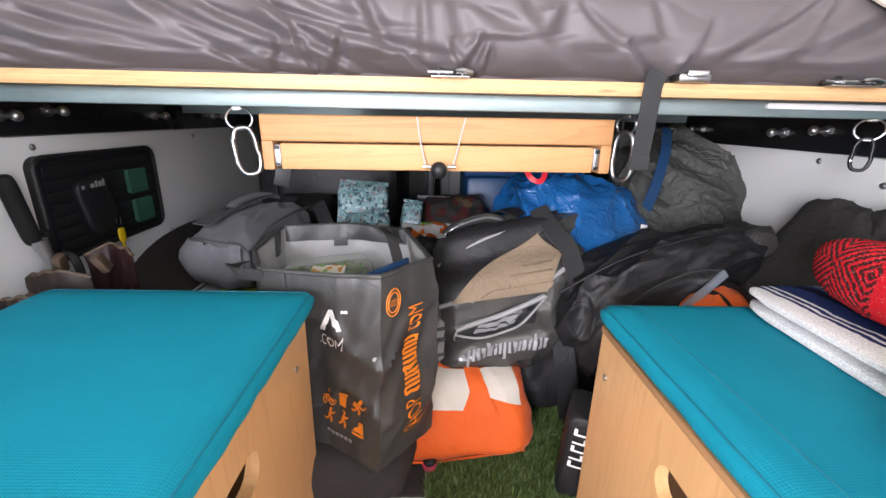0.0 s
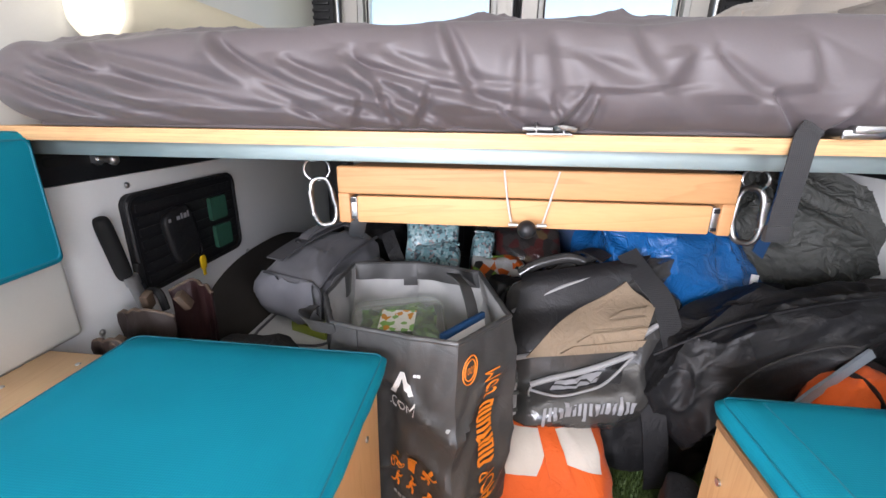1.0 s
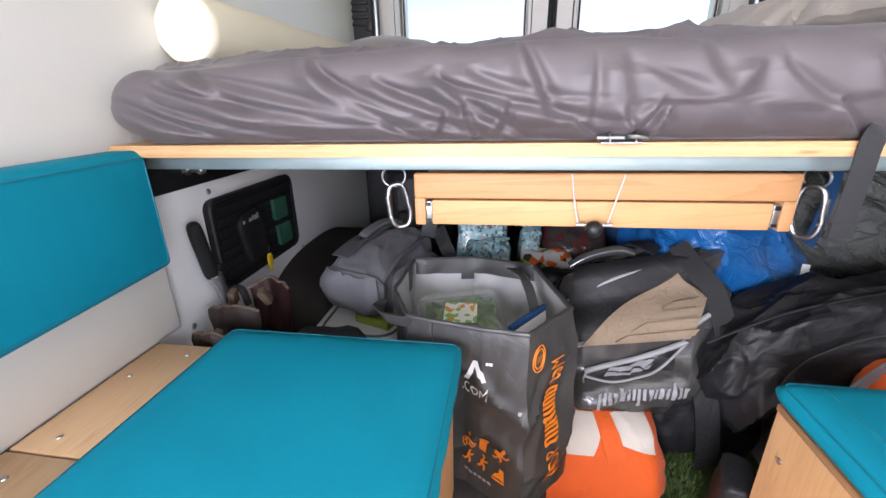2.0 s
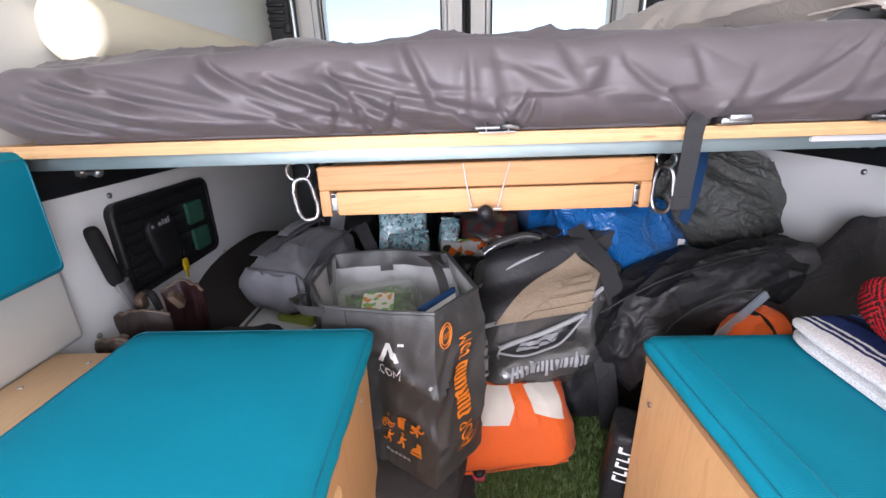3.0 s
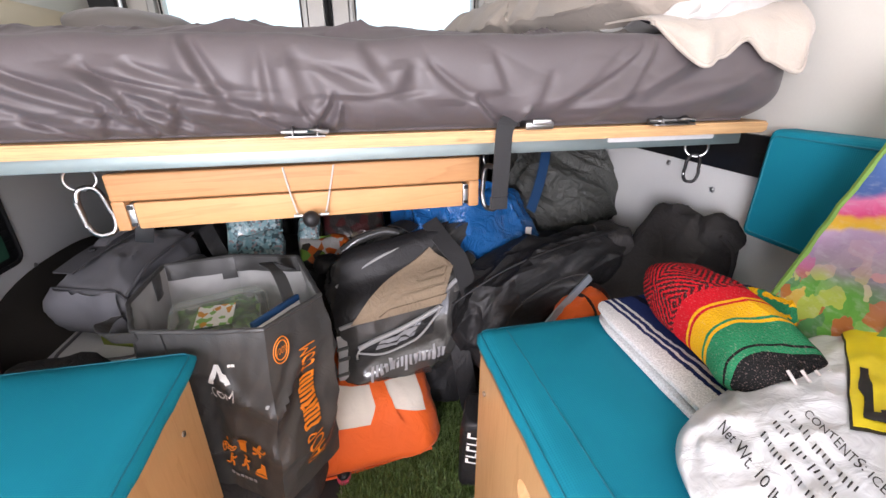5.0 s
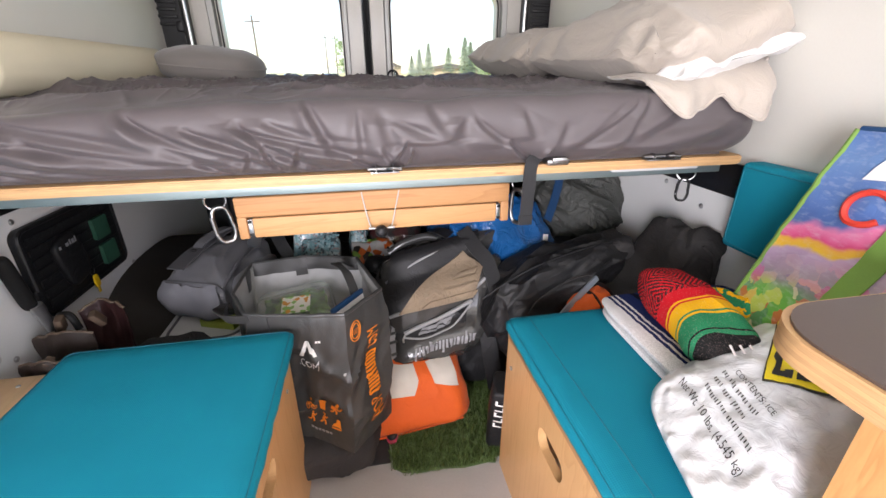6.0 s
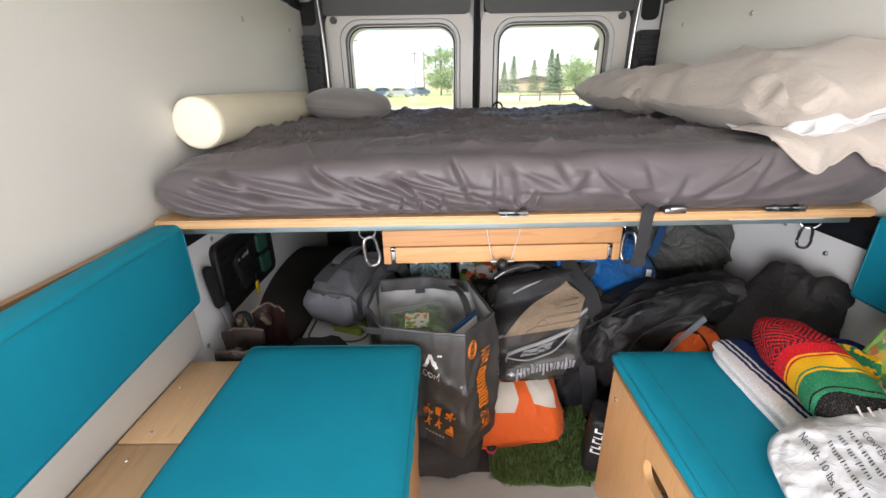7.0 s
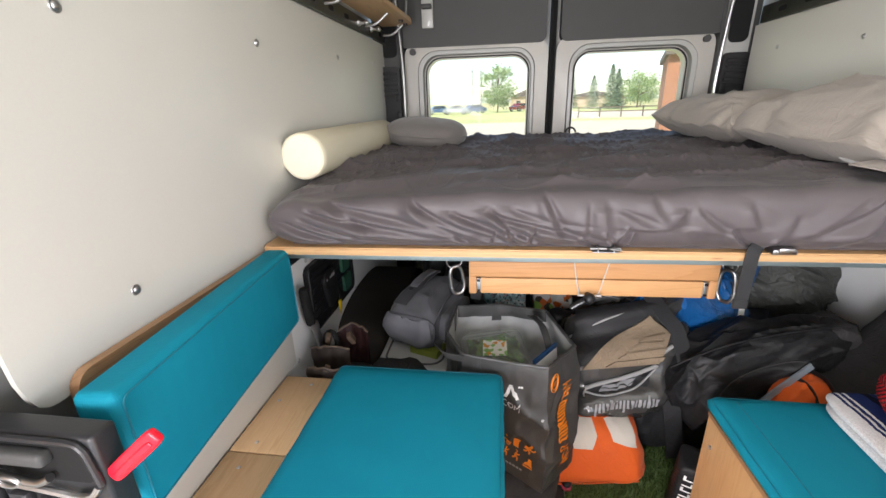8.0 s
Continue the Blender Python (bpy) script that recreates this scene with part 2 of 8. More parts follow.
SNACK_TEAL = snack_print("teal_snack_foil", [(0, (0.13, 0.24, 0.26)), (0.35, (0.26, 0.36, 0.37)), (0.55, (0.03, 0.06, 0.07)), (0.72, (0.12, 0.24, 0.26)), (0.9, (0.22, 0.17, 0.17))], 150)
SNACK_MIXED = snack_print("mixed_snack_foil", [(0, (0.5, 0.1, 0.012)), (0.28, (0.12, 0.26, 0.03)), (0.42, (0.45, 0.45, 0.43)), (0.66, (0.02, 0.02, 0.02)), (0.8, (0.4, 0.4, 0.38)), (0.9, (0.45, 0.12, 0.02))], 38)
SNACK_WARM = snack_print("red_and_yellow_foil", [(0, (0.05, 0.012, 0.012)), (0.3, (0.016, 0.015, 0.015)), (0.65, (0.07, 0.05, 0.025)), (0.75, (0.03, 0.028, 0.027))], 40)
SALAD_MIX = snack_print("salad_leaves", [(0, (0.03, 0.1, 0.01)), (0.4, (0.07, 0.19, 0.02)), (0.7, (0.015, 0.05, 0.008)), (0.9, (0.14, 0.25, 0.05))], 70)
LABEL_PRINT = snack_print("food_label", [(0, (0.75, 0.74, 0.68)), (0.55, (0.6, 0.26, 0.03)), (0.7, (0.75, 0.74, 0.68)), (0.85, (0.2, 0.4, 0.1))], 90)


def clear(name, tint=(0.95, 0.96, 0.95), rough=0.05, alpha=0.25):
    m, nt, b = nodes_of(name)
    b.inputs["Base Color"].default_value = (*tint, 1)
    b.inputs["Roughness"].default_value = rough
    t, mx = nt.nodes.new("ShaderNodeBsdfTransparent"), nt.nodes.new("ShaderNodeMixShader")
    t.inputs["Color"].default_value = (*tint, 1)
    mx.inputs["Fac"].default_value = alpha
    nt.links.new(t.outputs[0], mx.inputs[1])
    nt.links.new(b.outputs[0], mx.inputs[2])
    nt.links.new(mx.outputs[0], nt.nodes["Material Output"].inputs["Surface"])
    bump_in(nt, b, noise_tex(nt, coords(nt), 25, 2), 0.2, 0.004)
    return m


CLEAR_BOX = clear("clear_plastic", (0.9, 0.92, 0.9), 0.08, 0.14)


def pane_glass():
    m, nt, b = nodes_of("window_glass")
    g, t, mx = nt.nodes.new("ShaderNodeBsdfGlossy"), nt.nodes.new("ShaderNodeBsdfTransparent"), nt.nodes.new("ShaderNodeMixShader")
    g.inputs["Roughness"].default_value = 0.02
    t.inputs["Color"].default_value = (0.93, 0.96, 0.94, 1)
    mx.inputs["Fac"].default_value = 0.006
    nt.links.new(t.outputs[0], mx.inputs[1])
    nt.links.new(g.outputs[0], mx.inputs[2])
    # pale translucent veil added to wash out the view as haze would
    veil, md = nt.nodes.new("ShaderNodeBsdfTranslucent"), nt.nodes.new("ShaderNodeMixShader")
    veil.inputs["Color"].default_value = (0.75, 0.75, 0.73, 1)
    film = ramp(nt, noise_tex(nt, coords(nt), 5, 4), [(0.3, (0.04, 0.04, 0.04)), (0.75, (0.09, 0.09, 0.09))])
    nt.links.new(film, md.inputs["Fac"])
    nt.links.new(mx.outputs[0], md.inputs[1])
    nt.links.new(veil.outputs[0], md.inputs[2])
    nt.links.new(md.outputs[0], nt.nodes["Material Output"].inputs["Surface"])
    return m


GLASS = pane_glass()


def ice_film():
    """Translucent white film over lumps of ice."""
    m, nt, b = nodes_of("ice_bag_film")
    v = coords(nt)
    vo = nt.nodes.new("ShaderNodeTexVoronoi")
    vo.feature = "SMOOTH_F1"
    vo.inputs["Scale"].default_value = 30
    nt.links.new(v, vo.inputs["Vector"])
    d = vo.outputs["Distance"]
    col = ramp(nt, d, [(0.1, (0.84, 0.85, 0.86)), (0.6, (0.7, 0.73, 0.76))])
    col = mixc(nt, 0.3, col, ramp(nt, noise_tex(nt, v, 9, 4), [(0.3, (0.74, 0.76, 0.78)), (0.7, (0.83, 0.83, 0.83))]))
    nt.links.new(col, b.inputs["Base Color"])
    b.inputs["Roughness"].default_value, b.inputs["Coat Weight"].default_value = 0.3, 0.4
    wr = calc(nt, "MULTIPLY", noise_tex(nt, v, 38, 3, 0.5, 1.0), 0.35)
    bump_in(nt, b, calc(nt, "SUBTRACT", wr, d), 0.8, 0.011)
    return m


ICE_FILM = ice_film()


def striped(name, axis, lo, hi, stops, fuzz=0.02, rough=0.95, fine=420):
    """Woven stripes across one axis of the thing, with slubs of thread."""
    m, nt, b = nodes_of(name)
    v = coords(nt)
    a = axes(nt, v)["XYZ".index(axis)]
    wob = noise_tex(nt, v, 60, 2)
    f = calc(nt, "DIVIDE", calc(nt, "SUBTRACT", a, lo), hi - lo)
    f = calc(nt, "ADD", f, calc(nt, "MULTIPLY", calc(nt, "SUBTRACT", wob, 0.5), fuzz))
    col = ramp(nt, f, stops, "CONSTANT")
    yarn = noise_tex(nt, coords(nt, (1, 1, 1)), fine, 2)
    col = mixc(nt, 0.45, col, mixc(nt, 1.0, col, ramp(nt, yarn, [(0.35, (0.55, 0.55, 0.55)), (0.65, (1.25, 1.25, 1.25))]), "MULTIPLY"))
    nt.links.new(col, b.inputs["Base Color"])
    b.inputs["Roughness"].default_value, b.inputs["Specular IOR Level"].default_value = rough, 0.1
    bump_in(nt, b, yarn, 0.7, 0.003)
    return m


W_, N_, K_ = (0.72, 0.72, 0.72), (0.018, 0.03, 0.11), (0.008, 0.009, 0.02)
BLANKET = striped("navy_and_white_blanket", "X", 0.47, 0.85, [(0, W_), (0.1, N_), (0.12, W_), (0.135, N_), (0.16, W_), (0.175, N_), (0.26, K_), (0.3, N_), (0.33, (0.12, 0.17, 0.3)), (0.345, N_), (0.365, W_), (0.375, N_), (0.46, K_), (0.6, N_)])


def serape():
    """Rolled serape: diamonds on red at one end, then yellow, green and black bands."""
    m, nt, b = nodes_of("serape_weave")
    v = coords(nt)
    x, y, z = axes(nt, v)[:3]
    ang = calc(nt, "ARCTAN2", y, z)
    R, Y, G, B = (0.55, 0.012, 0.02), (0.78, 0.42, 0.01), (0.02, 0.2, 0.09), (0.012, 0.012, 0.012)
    wob = calc(nt, "MULTIPLY", calc(nt, "SUBTRACT", noise_tex(nt, v, 40, 2), 0.5), 0.012)
    f = calc(nt, "ADD", calc(nt, "DIVIDE", x, 0.30), wob)
    band = ramp(nt, f, [(0, Y), (0.03, R), (0.57, Y), (0.585, R), (0.6, Y), (0.7, G), (0.715, Y), (0.735, G), (0.86, B), (0.875, G), (0.9, B)], "CONSTANT")
    dx = calc(nt, "ABSOLUTE", calc(nt, "SUBTRACT", calc(nt, "FRACT", calc(nt, "DIVIDE", x, 0.13)), 0.55))
    dy = calc(nt, "ABSOLUTE", calc(nt, "SUBTRACT", calc(nt, "FRACT", calc(nt, "ADD", calc(nt, "MULTIPLY", ang, 0.5), 0.62)), 0.5))
    dd = calc(nt, "FRACT", calc(nt, "ADD", calc(nt, "MULTIPLY", calc(nt, "ADD", dx, dy), 11.0), calc(nt, "MULTIPLY", noise_tex(nt, v, 300, 2), 1.1)))
    dia = calc(nt, "MULTIPLY", calc(nt, "GREATER_THAN", dd, 0.42), calc(nt, "LESS_THAN", f, 0.47))
    dia = calc(nt, "MULTIPLY", dia, calc(nt, "GREATER_THAN", f, 0.06))
    col = mixc(nt, calc(nt, "MULTIPLY", dia, 0.92), band, B)
    yarn = noise_tex(nt, v, 380, 2)
    fleck = noise_tex(nt, coords(nt, (0.4, 1, 1)), 620, 1)
    col = mixc(nt, ramp(nt, fleck, [(0.62, (0, 0, 0)), (0.69, (0.22, 0.22, 0.22))]), col, (0.6, 0.42, 0.38))
    nt.links.new(col, b.inputs["Base Color"])
    b.inputs["Roughness"].default_value, b.inputs["Specular IOR Level"].default_value = 0.95, 0.1
    bump_in(nt, b, yarn, 0.8, 0.003)
    return m


SERAPE = serape()
SERAPE_TAIL = striped("serape_tail_weave", "Z", 0.50, 0.62, [(0, (0.02, 0.2, 0.09)), (0.15, (0.78, 0.42, 0.01)), (0.3, (0.02, 0.2, 0.09)), (0.45, (0.012, 0.012, 0.012)), (0.52, (0.78, 0.42, 0.01)), (0.7, (0.02, 0.2, 0.09)), (0.85, (0.78, 0.42, 0.01))], 0.25)


def painted_bag():
    """Market bag print: blue sky over a pink and yellow hill, lilac, and a green garden with fruit."""
    m, nt, b = nodes_of("painted_market_bag")
    v = coords(nt)
    x, y, z = axes(nt, v)[:3]
    big = noise_tex(nt, v, 9, 3)
    h = calc(nt, "ADD", calc(nt, "ADD", z, calc(nt, "MULTIPLY", y, 0.25)), calc(nt, "MULTIPLY", calc(nt, "SUBTRACT", big, 0.5), 0.09))
    f = calc(nt, "DIVIDE", calc(nt, "SUBTRACT", h, 0.655), 0.46)
    col = ramp(nt, f, [(0.0, (0.06, 0.26, 0.02)), (0.2, (0.16, 0.42, 0.06)), (0.27, (0.4, 0.2, 0.42)), (0.40, (0.52, 0.36, 0.58)), (0.415, (0.78, 0.5, 0.03)), (0.44, (0.76, 0.42, 0.06)), (0.455, (0.66, 0.07, 0.22)), (0.50, (0.7, 0.2, 0.38)), (0.525, (0.06, 0.13, 0.36)), (0.75, (0.13, 0.24, 0.48)), (1.0, (0.03, 0.07, 0.27))])
    vo = nt.nodes.new("ShaderNodeTexVoronoi")
    vo.inputs["Scale"].default_value = 42
    warp = nt.nodes.new("ShaderNodeVectorMath")
    wn = nt.nodes.new("ShaderNodeTexNoise")
    wn.inputs["Scale"].default_value = 38
    nt.links.new(v, wn.inputs["Vector"])
    warp.operation = "MULTIPLY_ADD"
    warp.inputs[1].default_value = (0.035, 0.035, 0.035)
    nt.links.new(wn.outputs["Color"], warp.inputs[0])
    nt.links.new(v, warp.inputs[2])
    nt.links.new(warp.outputs["Vector"], vo.inputs["Vector"])
    pick = axes(nt, vo.outputs["Color"])[1]
    fruit = ramp(nt, pick, [(0, (0.1, 0.36, 0.06)), (0.3, (0.55, 0.06, 0.04)), (0.45, (0.2, 0.45, 0.12)), (0.6, (0.75, 0.42, 0.1)), (0.7, (0.05, 0.2, 0.1)), (0.85, (0.7, 0.66, 0.4)), (0.93, (0.5, 0.55, 0.1))], "CONSTANT")
    low = ramp(nt, f, [(0.2, (0.7, 0.7, 0.7)), (0.3, (0.3, 0.3, 0.3)), (0.42, (0, 0, 0))])
    col = mixc(nt, low, col, fruit)
    brush = noise_tex(nt, coords(nt, (1, 1, 2.5)), 55, 3)
    col = mixc(nt, ramp(nt, brush, [(0.5, (0, 0, 0)), (0.75, (0.22, 0.22, 0.22))]), col, (0.7, 0.72, 0.78))
    nt.links.new(col, b.inputs["Base Color"])
    b.inputs["Roughness"].default_value, b.inputs["Coat Weight"].default_value = 0.4, 0.2
    bump_in(nt, b, noise_tex(nt, v, 30, 3, 0.5, 1.0), 0.35, 0.006)
    return m


PAINTED = painted_bag()
GREEN_WEB = plain("green_webbing", (0.17, 0.32, 0.06), 0.7, fine=500, bump=0.3)
TURF = plain("green_plastic_turf", (0.05, 0.085, 0.02), 0.6, var=0.3, big=12, fine=300)
TURF_BLADE = plain("turf_blades", (0.085, 0.14, 0.035), 0.5, var=0.45, big=150, fine=600)
DOOR_MAT = plain("dark_rubber_mat", (0.025, 0.022, 0.022), 0.85, var=0.2, bump=0.4)
GRASS = plain("dry_lawn", (0.36, 0.38, 0.15), 0.95, var=0.35, big=0.25, fine=4, bump=0.6, dist=0.05)
GRAVEL = plain("pale_gravel", (0.42, 0.37, 0.29), 0.95, var=0.12, big=0.4, fine=8, bump=0.5, dist=0.03)
FIELD = plain("straw_field", (0.38, 0.34, 0.16), 0.95, var=0.2, big=0.08, fine=2)
BARK = plain("bark", (0.12, 0.085, 0.06), 0.9, var=0.25, stretch=(1, 1, 0.2), fine=30, bump=0.6, dist=0.02)
LEAF = plain("leaves", (0.2, 0.28, 0.1), 0.6, var=0.4, big=0.8, fine=6)
NEEDLE = plain("needles", (0.15, 0.21, 0.11), 0.7, var=0.4, big=0.8, fine=6)
BRICK_RED = plain("brown_cladding", (0.26, 0.11, 0.06), 0.85, var=0.2, big=1.5, fine=18, bump=0.4, dist=0.02)
HOUSE_TAN = plain("tan_siding", (0.4, 0.3, 0.2), 0.8)
ROOF_DARK = plain("dark_roofing", (0.1, 0.08, 0.07), 0.9)
CAR_PAINTS = [plain("silver_car_paint", (0.4, 0.42, 0.45), 0.25, 0.4, coat=0.6), plain("white_car_paint", (0.7, 0.7, 0.7), 0.25, coat=0.6), plain("blue_car_paint", (0.05, 0.1, 0.2), 0.25, coat=0.6), plain("red_car_paint", (0.3, 0.03, 0.03), 0.25, coat=0.6)]
CAR_GLASS = plain("dark_car_glass", (0.02, 0.025, 0.03), 0.08)
# hill colour is paled: distance haze is put into it
HILL = plain("hazed_hill", (0.36, 0.38, 0.33), 1.0, var=0.12, big=0.01, fine=0.1)


# ---- building blocks ----
WORLD = {}


def thing(name, at, label, category, group="", kind="", rot=(0, 0, 0)):
    ob = new(name)
    m = pose(*at, *rot)
    ob.matrix_world = m
    ob.empty_display_size = 0.05
    WORLD[ob] = m
    return tagged(ob, label, category, group, kind)


def mesh_of(name, bm, material, smooth=True):
    me = bpy.data.meshes.new(name)
    bmesh.ops.recalc_face_normals(bm, faces=bm.faces)
    for f in bm.faces:
        f.smooth = smooth
    bm.to_mesh(me)
    bm.free()
    me.materials.append(material)
    return me


def auto_edges(me, deg=40):
    me.set_sharp_from_angle(angle=radians(deg))


def part(name, bm, material, parent, label="", local=False, smooth=True):
    """One mesh under a thing or a part. Its vertices are in world metres, or in the thing's own with local."""
    me = mesh_of(name, bm, material, smooth)
    auto_edges(me)
    ob = new(name, me)
    ob.parent = parent
    if local:
        WORLD[ob] = WORLD[parent]
    else:
        ob.matrix_parent_inverse = WORLD[parent].inverted()
        WORLD[ob] = Matrix.Identity(4)
    if label:
        ob["label"] = label
    return ob


def single(name, bm, material, label, category, kind="", group="", smooth=True):
    me = mesh_of(name, bm, material, smooth)
    auto_edges(me)
    ob = new(name, me)
    WORLD[ob] = Matrix.Identity(4)
    return tagged(ob, label, category, group, kind)


def box(bm, x0, x1, y0, y1, z0, z1, bevel=0.0, seg=2, m=None):
    r = bmesh.ops.create_cube(bm, size=1.0)
    vs = r["verts"]
    t = Matrix.Translation(((x0 + x1) / 2, (y0 + y1) / 2, (z0 + z1) / 2)) @ Matrix.Diagonal((x1 - x0, y1 - y0, z1 - z0, 1))
    bmesh.ops.transform(bm, matrix=t, verts=vs)
    if bevel:
        es = list({e for v in vs for e in v.link_edges})
        r = bmesh.ops.bevel(bm, geom=es, offset=bevel, segments=seg, affect="EDGES", profile=0.5)
        vs = list({v for f in r["faces"] for v in f.verts} | {v for v in vs if v.is_valid})
    if m is not None:
        bmesh.ops.transform(bm, matrix=m, verts=[v for v in vs if v.is_valid])
    return bm


def boxm(*a, **k):
    return box(bmesh.new(), *a, **k)


def rod(bm, p, q, r, r2=None, seg=14, caps=True):
    p, q = Vector(p), Vector(q)
    d = q - p
    m = Matrix.Translation((p + q) / 2) @ d.to_track_quat("Z", "Y").to_matrix().to_4x4()
    bmesh.ops.create_cone(bm, cap_ends=caps, segments=seg, radius1=r, radius2=r if r2 is None else r2, depth=d.length, matrix=m)
    return bm


def tube(bm, pts, r, seg=8, closed=False, flat=None):
    """A round bar (or, with flat=(normal, width), a strap of thickness r) along points."""
    pts = [Vector(p) for p in pts]
    n = len(pts)
    rings = []
    prev = None
    for i, p in enumerate(pts):
        a, b = (pts[i - 1], pts[(i + 1) % n]) if closed else (pts[max(0, i - 1)], pts[min(n - 1, i + 1)])
        t = (b - a).normalized()
        if flat:
            side = t.cross(Vector(flat[0])).normalized()
            up = side.cross(t).normalized()
            w = flat[1] / 2
            rings.append([bm.verts.new(p + side * sx * w + up * sz * r) for sx, sz in ((-1, -0.5), (1, -0.5), (1, 0.5), (-1, 0.5))])
            continue
        if prev is None:
            prev = t.orthogonal().normalized()
        u = (prev - t * prev.dot(t)).normalized()
        prev = u
        w = t.cross(u)
        rings.append([bm.verts.new(p + r * (u * math.cos(k * math.tau / seg) + w * math.sin(k * math.tau / seg))) for k in range(seg)])
    m = len(rings[0])
    for i in range(n if closed else n - 1):
        a, b = rings[i], rings[(i + 1) % n]
        for k in range(m):
            bm.faces.new((a[k], a[(k + 1) % m], b[(k + 1) % m], b[k]))
    if not closed:
        bm.faces.new(rings[0][::-1])
        bm.faces.new(rings[-1])
    return bm


def smooth_path(pts, steps=6):
    """Points of a Catmull-Rom line through pts."""
    pts = [Vector(p) for p in pts]
    out = []
    for i in range(len(pts) - 1):
        p0, p1, p2, p3 = pts[max(0, i - 1)], pts[i], pts[i + 1], pts[min(len(pts) - 1, i + 2)]
        for k in range(steps):
            t = k / steps
            out.append(0.5 * ((2 * p1) + (p2 - p0) * t + (2 * p0 - 5 * p1 + 4 * p2 - p3) * t * t + (3 * p1 - p0 - 3 * p2 + p3) * t ** 3))
    return out + [pts[-1]]


def round_rect(x0, x1, z0, z1, r, n=8):
    pts = []
    for cx, cz, a0 in ((x1 - r, z1 - r, 0), (x0 + r, z1 - r, 90), (x0 + r, z0 + r, 180), (x1 - r, z0 + r, 270)):
        for k in range(n):
            a = radians(a0 + 90 * k / (n - 1))
            pts.append((cx + r * math.cos(a), cz + r * math.sin(a)))
    return pts


def slab_ring(outer, inner, y0, y1, m=None):
    """A plate in the xz plane from y0 to y1, between two outlines of as many points."""
    bm = bmesh.new()
    loops = [[bm.verts.new((x, y, z)) for x, z in pts] for pts, y in ((outer, y0), (inner, y0), (inner, y1), (outer, y1))]
    n = len(outer)
    for a, b in ((0, 1), (1, 2), (2, 3), (3, 0)):
        for k in range(n):
            bm.faces.new((loops[a][k], loops[a][(k + 1) % n], loops[b][(k + 1) % n], loops[b][k]))
    if m is not None:
        bm.transform(m)
    return bm


def slab(outline, y0, y1, m=None):
    bm = bmesh.new()
    a = [bm.verts.new((x, y0, z)) for x, z in outline]
    b = [bm.verts.new((x, y1, z)) for x, z in outline]
    n = len(a)
    bm.faces.new(a)
    bm.faces.new(b[::-1])
    for k in range(n):
        bm.faces.new((a[k], b[k], b[(k + 1) % n], a[(k + 1) % n]))
    if m is not None:
        bm.transform(m)
    return bm


def fold(p, s, seed=0.0, sharp=3.0):
    return (1 - abs(noise.noise(Vector((p[0] * s + seed * 7.3, p[1] * s - seed * 3.1, p[2] * s + seed * 1.7))))) ** sharp


def wob(p, s, seed=0.0):
    return noise.noise(Vector((p[0] * s + seed * 5.7, p[1] * s + seed * 2.3, p[2] * s - seed * 4.1)))


def power(x, e):
    return math.copysign(abs(x) ** e, x)


def blob(a, b, c, e1=0.6, e2=0.6, nu=56, nv=32, creases=0.0, cs=6.0, lumps=0.0, ls=4.0, seed=0, shape=None, m=None, bm=None, stretch=(1, 1, 1)):
    """A soft rounded box: half sizes, roundness in height and plan, creases and lumps; shape bends it afterwards."""
    bm = bm or bmesh.new()
    rings = []
    for j in range(1, nv):
        ph = -math.pi / 2 + math.pi * j / nv
        ring = []
        for i in range(nu):
            th = math.tau * i / nu
            p = Vector((a * power(math.cos(ph), e1) * power(math.cos(th), e2), b * power(math.cos(ph), e1) * power(math.sin(th), e2), c * power(math.sin(ph), e1)))
            n = Vector((p.x / a / a, p.y / b / b, p.z / c / c)).normalized()
            q = Vector((p.x * stretch[0], p.y * stretch[1], p.z * stretch[2]))
            d = 0.0
            if creases:
                q = q + Vector((wob(p, cs * 0.5, seed + 11), wob(p, cs * 0.5, seed + 12), wob(p, cs * 0.5, seed + 13))) * (0.45 / cs)
                d += creases * (fold(q, cs, seed, 4) - 0.5) + creases * 0.45 * (fold(q, cs * 2.1, seed + 5, 4) - 0.5) + creases * 0.13 * (fold(q, cs * 4.3, seed + 8, 4) - 0.5)
            if lumps:
                d += lumps * wob(p, ls, seed)
            p = p + n * d
            if shape:
                p = Vector(shape(p))
            ring.append(bm.verts.new(m @ p if m else p))
        rings.append(ring)
    ends = []
    for z in (-c, c):
        p = Vector((0, 0, z))
        if shape:
            p = Vector(shape(p))
        ends.append(bm.verts.new(m @ p if m else p))
    for r0, r1 in zip(rings, rings[1:]):
        for i in range(nu):
            bm.faces.new((r0[i], r0[(i + 1) % nu], r1[(i + 1) % nu], r1[i]))
    for i in range(nu):
        bm.faces.new((rings[0][(i + 1) % nu], rings[0][i], ends[0]))
        bm.faces.new((rings[-1][i], rings[-1][(i + 1) % nu], ends[1]))
    return bm


